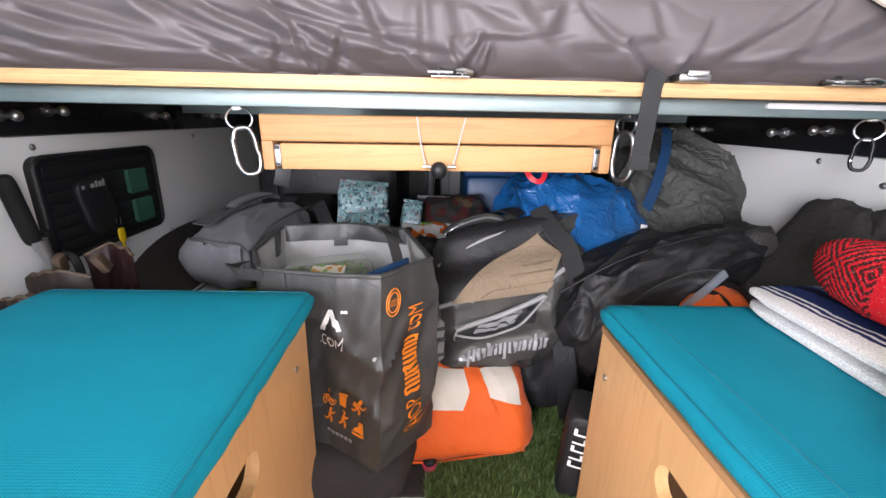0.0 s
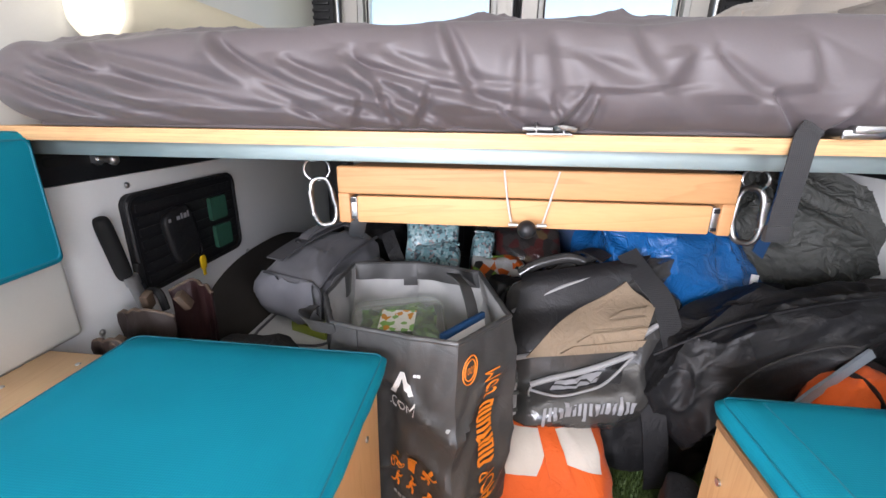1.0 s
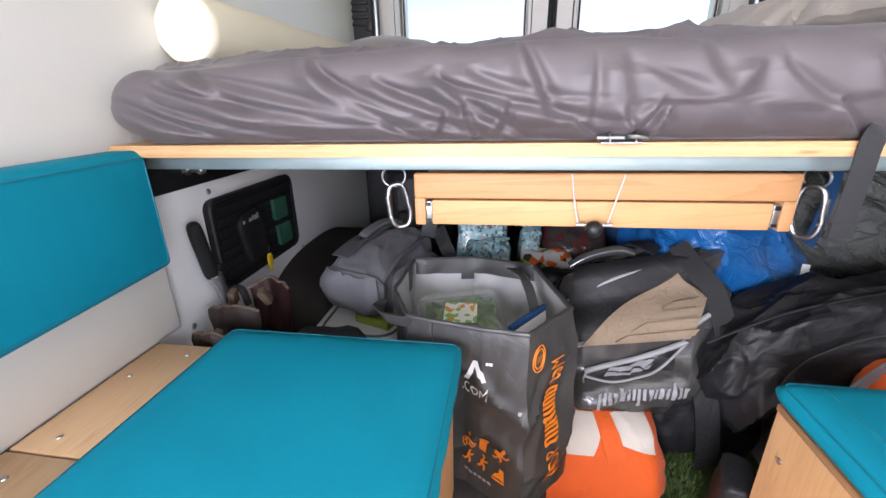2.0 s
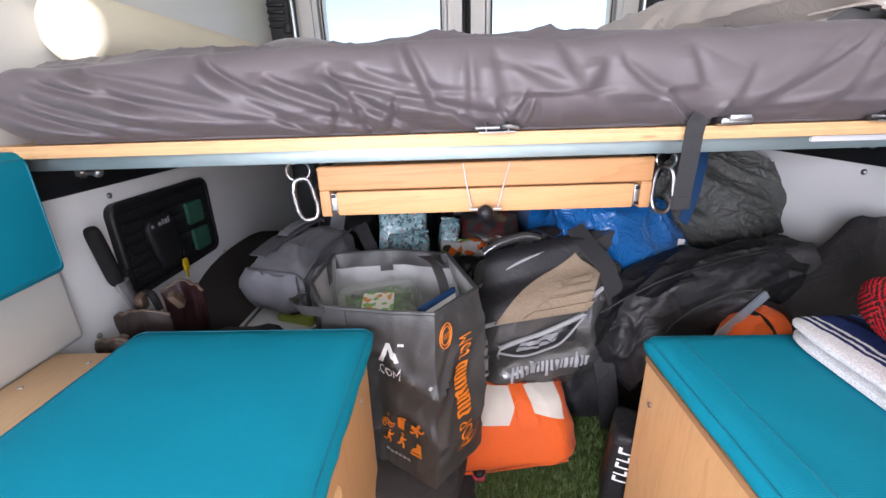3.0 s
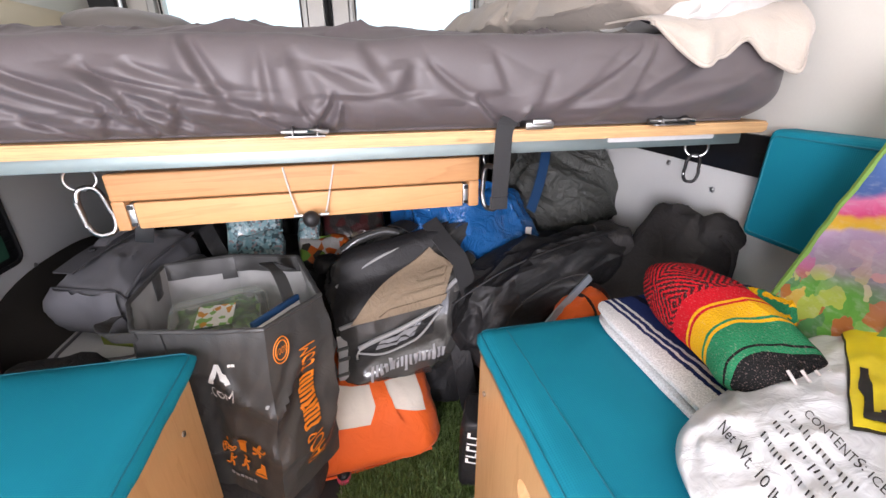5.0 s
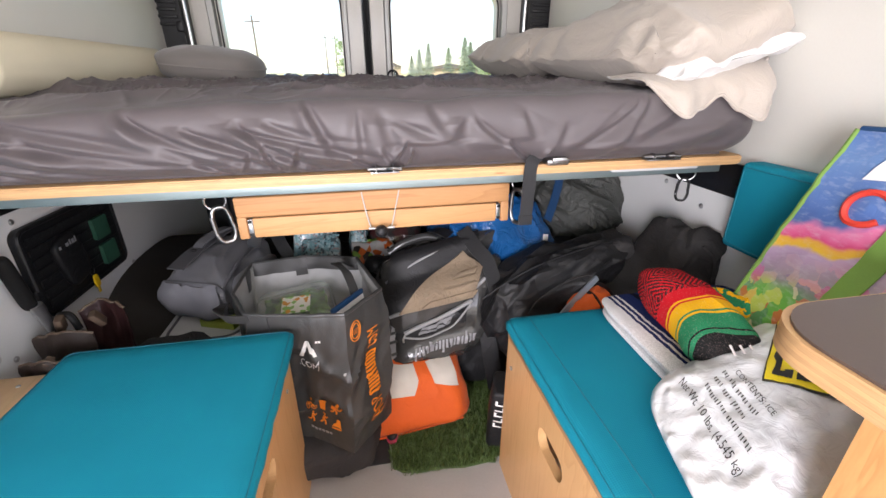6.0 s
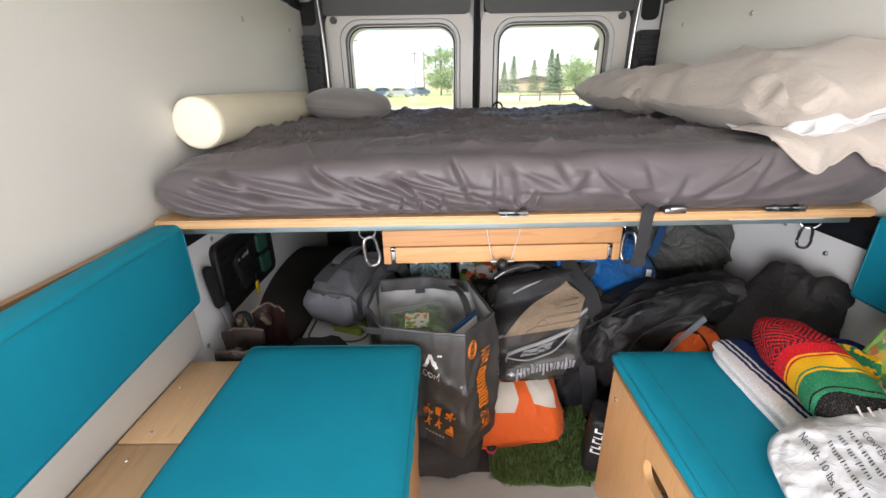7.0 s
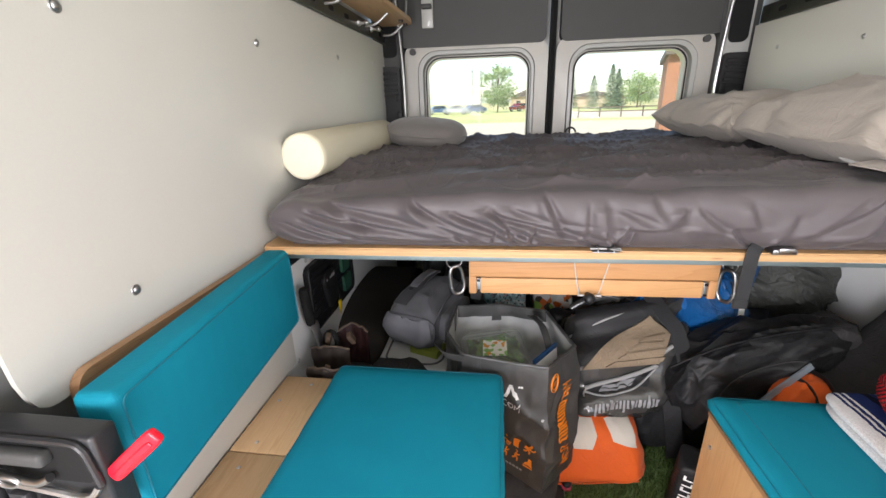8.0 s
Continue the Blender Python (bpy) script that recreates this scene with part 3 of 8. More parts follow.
def patch(fn, quad, n=10, m=6, off=0.002, thick=0.0015, bm=None):
    """A thin piece lying on the surface fn(u, v), over a quad of four (u, v) corners."""
    bm = bm or bmesh.new()
    q = [Vector(c) for c in quad]

    def at(s, t):
        c = q[0] * (1 - s) * (1 - t) + q[1] * s * (1 - t) + q[2] * s * t + q[3] * (1 - s) * t
        e = 0.004
        p = fn(c.x, c.y)
        nn = (fn(c.x + e, c.y) - p).cross(fn(c.x, c.y + e) - p)
        nn = nn.normalized() if nn.length > 1e-9 else Vector((0, -1, 0))
        return p, nn

    lay = []
    for o in (off, off + thick):
        g = []
        for j in range(m + 1):
            row = []
            for i in range(n + 1):
                p, nn = at(i / n, j / m)
                row.append(bm.verts.new(p + nn * o))
            g.append(row)
        lay.append(g)
    for g, flip in ((lay[0], True), (lay[1], False)):
        for j in range(m):
            for i in range(n):
                f = (g[j][i], g[j][i + 1], g[j + 1][i + 1], g[j + 1][i])
                bm.faces.new(f[::-1] if flip else f)
    lo, hi = lay
    rim = [(0, i) for i in range(n + 1)] + [(j, n) for j in range(1, m + 1)] + [(m, i) for i in range(n - 1, -1, -1)] + [(j, 0) for j in range(m - 1, 0, -1)]
    for (j0, i0), (j1, i1) in zip(rim, rim[1:] + rim[:1]):
        bm.faces.new((lo[j0][i0], lo[j1][i1], hi[j1][i1], hi[j0][i0]))
    return bm


def on_surface(fn, pts, off=0.004):
    """Points of fn(u, v) lifted by off, along a (u, v) line."""
    out = []
    for u, v in pts:
        e = 0.004
        p = fn(u, v)
        nn = (fn(u + e, v) - p).cross(fn(u, v + e) - p).normalized()
        out.append(p + nn * off)
    return out


def text_piece(words, size):
    """The outline of words in the built-in font as flat triangles, in x and y from the origin."""
    cu = bpy.data.curves.new("words", "FONT")
    cu.body, cu.size = words, size
    cu.resolution_u = 3
    ob = bpy.data.objects.new("words", cu)
    scene.collection.objects.link(ob)
    bpy.context.view_layer.update()
    me = bpy.data.meshes.new_from_object(ob.evaluated_get(bpy.context.evaluated_depsgraph_get()))
    bm = bmesh.new()
    bm.from_mesh(me)
    bpy.data.objects.remove(ob)
    bpy.data.curves.remove(cu)
    bpy.data.meshes.remove(me)
    return bm


def words_on(fn, words, size, u0, v0, turn=0.0, off=0.003):
    """Words laid on the surface fn, from (u0, v0), turned by degrees in the surface."""
    bm = text_piece(words, size)
    c, s = math.cos(radians(turn)), math.sin(radians(turn))
    for v in bm.verts:
        u, w = u0 + v.co.x * c - v.co.y * s, v0 + v.co.x * s + v.co.y * c
        v.co = on_surface(fn, [(u, w)], off)[0]
    return bm


def bars_on(fn, spans, off=0.003, n=4, m=2):
    """Plain bars on a surface; each span is u0, u1, v0, v1."""
    bm = bmesh.new()
    for u0, u1, v0, v1 in spans:
        patch(fn, ((u0, v0), (u1, v0), (u1, v1), (u0, v1)), n, m, off, 0.0008, bm)
    return bm


# ---- the van: floor, walls, ceiling, rear doors ----
single("floor", boxm(-0.95, 0.98, -3.2, 2.2, -0.05, 0.0), FLOOR_VINYL, "grey vinyl floor of the camper van", "floor", "structure")
single("ceiling", boxm(-0.95, 0.98, -3.2, 2.3, 1.95, 2.0), WHITE_PANEL, "pale lined van ceiling", "ceiling", "structure")
# bare body sides behind the boards
bm = bmesh.new()
box(bm, -1.0, -0.95, -0.95, 2.3, -0.05, 2.0)
box(bm, -1.0, -0.95, -3.2, -2.05, -0.05, 2.0)
# unseen gap in the left side, made for the left front fill
box(bm, -1.0, -0.95, -2.05, -0.95, 1.5, 2.0)
box(bm, -1.0, -0.95, -2.05, -0.95, -0.05, 0.4)
single("wall_outer_left", bm, BODY_GREY, "bare grey van side behind the boards", "wall", "structure")
bm = bmesh.new()
box(bm, 0.98, 1.03, -0.55, 2.3, -0.05, 2.0)
box(bm, 0.98, 1.03, -3.2, -1.75, -0.05, 2.0)
box(bm, 0.98, 1.03, -1.75, -0.55, 1.8, 2.0)
box(bm, 0.98, 1.03, -1.75, -0.55, -0.05, 0.2)
single("wall_outer_right", bm, BODY_GREY, "grey van side with the open sliding doorway", "wall", "structure")
bm = bmesh.new()
box(bm, -0.95, 0.98, -3.25, -3.2, -0.05, 0.85)
box(bm, -0.95, 0.98, -3.25, -3.2, 1.85, 2.0)
box(bm, -0.95, -0.8, -3.25, -3.2, 0.85, 1.85)
box(bm, 0.82, 0.98, -3.25, -3.2, 0.85, 1.85)
single("wall_front", bm, TRIM_DARK, "dark cab bulkhead round the windscreen", "wall", "structure")

WL, WR = -0.868, 0.905


def screw(parent, x, y, z, nx, r=0.006):
    bm = bmesh.new()
    rod(bm, (x, y, z), (x + nx * 0.002, y, z), r * 1.5, r * 1.4, 14)
    bmesh.ops.create_uvsphere(bm, u_segments=12, v_segments=6, radius=r, matrix=Matrix.Translation((x + nx * 0.002, y, z)) @ Matrix.Diagonal((0.5, 1, 1, 1)))
    return part("screw", bm, STEEL_DULL, parent, "small domed steel screw")


# upper left board: rounded lower front corner, screws
out = [(0.215, 0.773), (2.19, 0.773), (2.19, 1.465), (0.17, 1.465), (0.172, 1.0), (0.18, 0.83), (0.186, 0.80), (0.193, 0.784), (0.203, 0.776)]
turn_left = Matrix(((0, 1, 0, 0), (1, 0, 0, 0), (0, 0, 1, 0), (0, 0, 0, 1)))
wall_l = single("wall_left", slab(out, WL - 0.009, WL, turn_left), WHITE_PANEL, "smooth off-white wall board fixed with screws", "wall", "structure")
for y, z in ((0.383, 0.874), (0.905, 1.323), (0.39, 1.308), (1.47, 1.342), (1.95, 1.36), (1.45, 0.99)):
    screw(wall_l, WL, y, z, 1, 0.0065)
# lower left board under the bed and behind the bench
low_l = single("wall_left_lower", slab(round_rect(-1.2, 2.15, 0.0, 0.712, 0.02, 4), WL - 0.016, WL - 0.006, turn_left), LIFTED_PANEL, "off-white lower wall board below the bed rail", "wall", "structure")
for y, z in ((1.0, 0.69), (1.41, 0.40), (1.62, 0.69), (0.86, 0.40)):
    screw(low_l, WL - 0.006, y, z, 1, 0.005)
trim_l = single("wall_trim_left", boxm(-0.866, -0.84, -0.2, 0.80, 0.435, 0.70, bevel=0.012, seg=3), WHITE_PANEL, "pale grey wall lining behind the bench", "wall", "structure")

# upper and lower right boards
wall_r = single("wall_right", boxm(WR, WR + 0.009, -0.5, 2.1, 0.80, 1.46), WHITE_PANEL, "smooth off-white wall board above the bed", "wall", "structure")
for y, z in ((0.4, 1.32), (1.45, 1.33), (1.9, 1.35)):
    screw(wall_r, WR, y, z, -1)
low_r = single("wall_right_lower", boxm(WR + 0.004, WR + 0.014, -0.5, 2.15, 0.0, 0.80), LIFTED_PANEL, "off-white lower wall board below the bed rail", "wall", "structure")
for y, z in ((1.06, 0.695), (0.9, 0.66), (1.6, 0.69)):
    screw(low_r, WR + 0.004, y, z, -1, 0.005)


def track(name, x, nx, y0, y1, z0, z1, material, label, bolts=()):
    """A slotted mounting rail on the wall, with its bolts."""
    t = thing(name, (x, (y0 + y1) / 2, z0), label, "rail", kind="structure")
    bm = bmesh.new()
    zc = (z0 + z1) / 2
    box(bm, min(x, x + nx * 0.012), max(x, x + nx * 0.012), y0, y1, z0, z1, 0.003)
    part("rail_body", bm, material, t)
    y = y0 + 0.06
    while y < y1 - 0.05:
        # no slot is cut; a thin dark plate gives its shade
        bm = slab(round_rect(y - 0.025, y + 0.025, zc - 0.009, zc + 0.009, 0.0085, 5), x + nx * 0.0122, x + nx * 0.0128, turn_left)
        part("slot", bm, BLACK_RUBBER, t, "dark inlay standing in for a slot's shade")
        y += 0.16
    for y, z in bolts:
        bm = bmesh.new()
        rod(bm, (x + nx * 0.012, y, z), (x + nx * 0.022, y, z), 0.013, 0.012, 6)
        rod(bm, (x + nx * 0.02, y, z), (x + nx * 0.05, y, z), 0.0065)
        bmesh.ops.create_uvsphere(bm, u_segments=12, v_segments=8, radius=0.011, matrix=Matrix.Translation((x + nx * 0.05, y, z)))
        part("bolt", bm, STEEL_DULL, t, "domed zinc bolt")
    return t


track("bed_rail", WL - 0.006, 1, 0.79, 2.1, 0.715, 0.80, BLACK_METAL, "black slotted bed rail along the wall", [(0.93, 0.755), (1.04, 0.765), (1.4, 0.757), (1.75, 0.757)])
track("bed_rail", WR, -1, 0.72, 2.1, 0.715, 0.80, BLACK_METAL, "black slotted bed rail along the wall", [(1.04, 0.765), (1.16, 0.757), (1.5, 0.757)])
DARK_TRACK = plain("dark_olive_track", (0.05, 0.05, 0.042), 0.4, 0.5, var=0.2)
track("cargo_track", WL, 1, -0.4, 2.19, 1.468, 1.53, DARK_TRACK, "dark slotted cargo track along the top of the wall board", [(1.0, 1.497), (1.2, 1.5), (1.72, 1.497), (1.9, 1.5)])
track("cargo_track", WR, -1, -0.4, 2.05, 1.462, 1.53, DARK_TRACK, "dark slotted cargo track along the top of the wall board", [(1.5, 1.497)])

# shelf board above the track with bolts through it and straps
shelf = thing("wall_shelf", (-0.76, 1.6, 1.55), "narrow pale plywood shelf above the wall board", "shelf")
part("board", slab([(-0.86, 1.0), (-0.73, 1.0), (-0.69, 2.02), (-0.70, 2.10), (-0.735, 2.13), (-0.86, 2.13)], 1.545, 1.563, Matrix(((1, 0, 0, 0), (0, 0, 1, 0), (0, 1, 0, 0), (0, 0, 0, 1)))), PLY_TOP, shelf)
for y in (1.97, 2.07):
    part("bolt", rod(bmesh.new(), (-0.725, y, 1.535), (-0.725, y, 1.545), 0.011, seg=12), LEATHER, shelf, "rusty bolt head")
for y in (1.35, 1.8, 2.1):
    part("bracket", tube(bmesh.new(), smooth_path([(-0.85, y, 1.50), (-0.80, y, 1.505), (-0.745, y, 1.545)]), 0.006), STEEL_DULL, shelf, "bent steel bracket")
for x in (-0.80, -0.735):
    part("strut", rod(bmesh.new(), (x, 2.12, 1.55), (x + 0.03, 2.15, 1.9), 0.006), CHROME, shelf, "thin steel strut")

# wheel arches
for nm, sx, y0, y1 in (("wheel_arch_left", -1, 1.06, 1.95), ("wheel_arch_right", 1, 1.02, 1.95)):
    bm = bmesh.new()
    n, ym, hy = 28, (y0 + y1) / 2, (y1 - y0) / 2
    edge = []
    for k in range(n + 1):
        a = math.pi * k / n
        yy, zz = ym - hy * power(math.cos(a), 0.8), 0.40 * power(math.sin(a), 0.62)
        row = []
        for s in range(9):
            f = s / 8
            dx = 0.25 * (1 - (1 - f) ** 1.0)
            drop = 0.0 if f < 0.8 else 0.06 * ((f - 0.8) / 0.2) ** 2
            row.append(bm.verts.new((sx * (0.875 - dx) + (0.02 if sx > 0 else 0), yy, max(0.0, zz - drop))))
        row.append(bm.verts.new((row[-1].co.x, yy, 0)))
        edge.append(row)
    for r0, r1 in zip(edge, edge[1:]):
        for k in range(9):
            bm.faces.new((r0[k], r0[k + 1], r1[k + 1], r1[k]))
    single(nm, bm, ARCH_FELT, "black carpeted wheel arch against the wall", "wheel arch", "structure")

# rear doors with their windows
YD = 2.2
CX = 0.011


def rear_door(name, s, label):
    d = thing(name, (CX + s * 0.38, YD, 0), label, "door", kind="structure")

    def rr(a, b, z0, z1, r):
        x0, x1 = sorted((CX + s * a, CX + s * b))
        return round_rect(x0, x1, z0, z1, r)

    part("door_skin", slab_ring(rr(0.014, 0.80, 0.0, 1.93, 0.01), rr(0.112, 0.663, 0.90, 1.395, 0.085), YD + 0.05, YD + 0.08), BODY_GREY, d)
    part("door_stile", slab_ring(rr(0.020, 0.775, 0.80, 1.47, 0.07), rr(0.085, 0.705, 0.87, 1.43, 0.105), YD - 0.012, YD + 0.05), BODY_LIGHT, d, "pale painted window surround")
    part("window_frame", slab_ring(rr(0.090, 0.70, 0.874, 1.426, 0.1), rr(0.104, 0.677, 0.89, 1.408, 0.09), YD - 0.02, YD + 0.05), BODY_GREY, d, "grey pressed frame lip")
    part("rubber_seal", slab_ring(rr(0.106, 0.672, 0.892, 1.404, 0.09), rr(0.122, 0.655, 0.908, 1.388, 0.078), YD + 0.01, YD + 0.06), BODY_LIGHT, d, "pale window seal")
    part("black_seal", slab_ring(rr(0.112, 0.666, 0.898, 1.398, 0.085), rr(0.118, 0.66, 0.904, 1.392, 0.082), YD + 0.004, YD + 0.058), BLACK_RUBBER, d, "black rubber bead")
    p = part("pane", slab(rr(0.116, 0.66, 0.903, 1.393, 0.08), YD + 0.062, YD + 0.067), GLASS, d, "clear window glass")
    p.visible_shadow = False
    part("upper_trim", slab(rr(0.035, 0.80, 1.446, 1.80, 0.035), YD - 0.03, YD + 0.045), TRIM_DARK, d, "dark grey moulded panel over the window")
    bm = bmesh.new()
    for k in range(4):
        x0, x1 = sorted((CX + s * (0.06 + 0.17 * k), CX + s * (0.06 + 0.17 * k + 0.15)))
        box(bm, x0, x1, YD - 0.012, YD + 0.02, 0.2, 0.78, 0.012)
    part("lower_panel", bm, BODY_GREY, d, "grey pressed lower door panel")
    bm = bmesh.new()
    rod(bm, (CX + s * 0.725, YD - 0.035, 1.425), (CX + s * 0.725, YD - 0.012, 1.425), 0.017, 0.014, 18)
    part("bump_stop", bm, TRIM_DARK, d, "round rubber bump stop")
    return d


rear_door("rear_door_left", -1, "closed rear van door with rounded window")
rear_door("rear_door_right", 1, "closed rear van door with rounded window")
bm = bmesh.new()
box(bm, CX - 0.014, CX - 0.004, YD - 0.02, YD + 0.05, 0, 1.9, 0.003)
box(bm, CX + 0.006, CX + 0.014, YD - 0.022, YD + 0.05, 0, 1.9, 0.003)
box(bm, CX - 0.004, CX + 0.006, YD, YD + 0.05, 0, 1.9)
single("door_seal", bm, BLACK_RUBBER, "black rubber seal where the rear doors meet", "seal", "structure")
single("rear_header", boxm(-0.95, 0.98, YD - 0.06, YD + 0.04, 1.80, 1.95, bevel=0.02), TRIM_DARK, "dark header panel above the rear doors", "panel", "structure")
hook = thing("header_hook", (-0.62, 2.15, 1.55), "dark grey plastic catch on the door trim", "catch")
part("plate", boxm(-0.655, -0.595, 2.142, 2.165, 1.53, 1.66, bevel=0.006), BODY_GREY, hook)
part("lip", boxm(-0.65, -0.60, 2.11, 2.145, 1.615, 1.635, bevel=0.004), TRIM_DARK, hook)
latch = thing("door_latch", (0.125, 2.16, 1.0), "small black latch loop at the window foot", "latch")
part("loop", tube(bmesh.new(), [(0.125 + 0.025 * math.cos(a), 2.165, 1.0 + 0.025 * math.sin(a)) for a in (radians(k * 15) for k in range(13))], 0.005), BLACK_PLASTIC, latch)

# pillars either side of the doors
for nm, s, xo in (("pillar_left", -1, -0.93), ("pillar_right", 1, 0.955)):
    t = thing(nm, (xo, 2.15, 0), "dark rear pillar with vent and metal guide", "pillar", kind="structure")
    xi = CX + s * 0.775

    def xr(a, b):
        return sorted((xo + (xi - xo) * a, xo + (xi - xo) * b))

    a, b = xr(0, 1)
    part("post", boxm(a, b, 2.165, 2.25, 0, 1.93, bevel=0.01), TRIM_DARK, t)
    a, b = xr(0.22, 0.9)
    # left flank takes the darker trim material, right one the body grey
    part("metal_flank", slab(round_rect(a, b, 0.9, 1.8, 0.03), 2.15, 2.166), BODY_GREY if s > 0 else TRIM_DARK, t, "pillar flank plate, darker on the left pillar")
    a, b = xr(0.3, 0.82)
    # black plate stands in for the shade inside the pillar hole
    part("upper_hole", slab(round_rect(a, b, 1.40, 1.62, 0.03), 2.144, 2.151), BLACK_RUBBER, t, "black plate for the dark inside of a rounded hole")
    part("vent_box", slab(round_rect(a - 0.012, b + 0.012, 1.0, 1.355, 0.02), 2.12, 2.151), BLACK_PLASTIC, t, "black vent housing")
    for k in range(5):
        part("vent_slat", boxm(a, b, 2.108, 2.121, 1.315 - k * 0.028, 1.328 - k * 0.028, bevel=0.003), BLACK_PLASTIC, t, "black vent slat")
    part("guide_rod", tube(bmesh.new(), smooth_path([(xi - s * 0.0, 2.12, 1.0), (xi - s * 0.002, 2.115, 1.35), (xi + s * 0.03, 2.11, 1.85)]), 0.008), CHROME, t, "shiny metal guide rod")
    for k in range(3):
        part("clip", boxm(*sorted((xi + s * 0.012, xi + s * 0.04)), 2.10, 2.13, 1.0 + 0.09 * k, 1.04 + 0.09 * k, bevel=0.005), BLACK_PLASTIC, t, "black wiring clip")

# dark cab-side opening edge left of the wall board
single("door_pillar", boxm(-0.945, -0.90, -0.35, 0.16, 0.3, 1.5, bevel=0.02), TRIM_DARK, "dark grey door pillar beyond the wall board", "pillar", "structure")
grab = thing("pillar_board", (-0.9, 0.05, 0.4), "pale plywood panel beside the door pillar", "panel", kind="structure")
part("panel", boxm(-0.9, -0.885, -0.25, 0.06, 0.42, 0.9, bevel=0.004), PLY_FACE, grab)

# ---- the bed ----
bed = thing("bed_platform", (0, 1.4, 0.812), "plywood bed platform on a galvanised cross bar", "bed platform")
ply = [(-0.862, 2.15), (-0.862, 0.775), (-0.855, 0.757), (-0.838, 0.75), (0.835, 0.75), (0.85, 0.757), (0.856, 0.775), (0.856, 2.15)]
flat = Matrix(((1, 0, 0, 0), (0, 0, 1, 0), (0, 1, 0, 0), (0, 0, 0, 1)))
bm = slab(ply, 0.818, 0.838, flat)
bmesh.ops.bevel(bm, geom=[e for e in bm.edges if abs(e.verts[0].co.z - e.verts[1].co.z) < 1e-4], offset=0.003, segments=2, affect="EDGES")
part("board", bm, PLY_EDGE, bed, "layered birch plywood edge")
part("cross_bar", boxm(-0.83, 0.83, 0.79, 0.83, 0.792, 0.8175, bevel=0.002), GALV, bed, "galvanised steel channel under the board edge")
part("cross_bar", boxm(-0.83, 0.83, 1.5, 1.54, 0.78, 0.8175), GALV, bed, "galvanised steel channel")
part("cross_bar", boxm(-0.83, 0.83, 2.08, 2.12, 0.78, 0.8175), GALV, bed, "galvanised steel channel")
part("cover_strip", slab(round_rect(0.53, 0.76, 0.805, 0.814, 0.003, 3), 0.785, 0.7895), PALE_PLASTIC, bed, "white plastic strip on the bar")


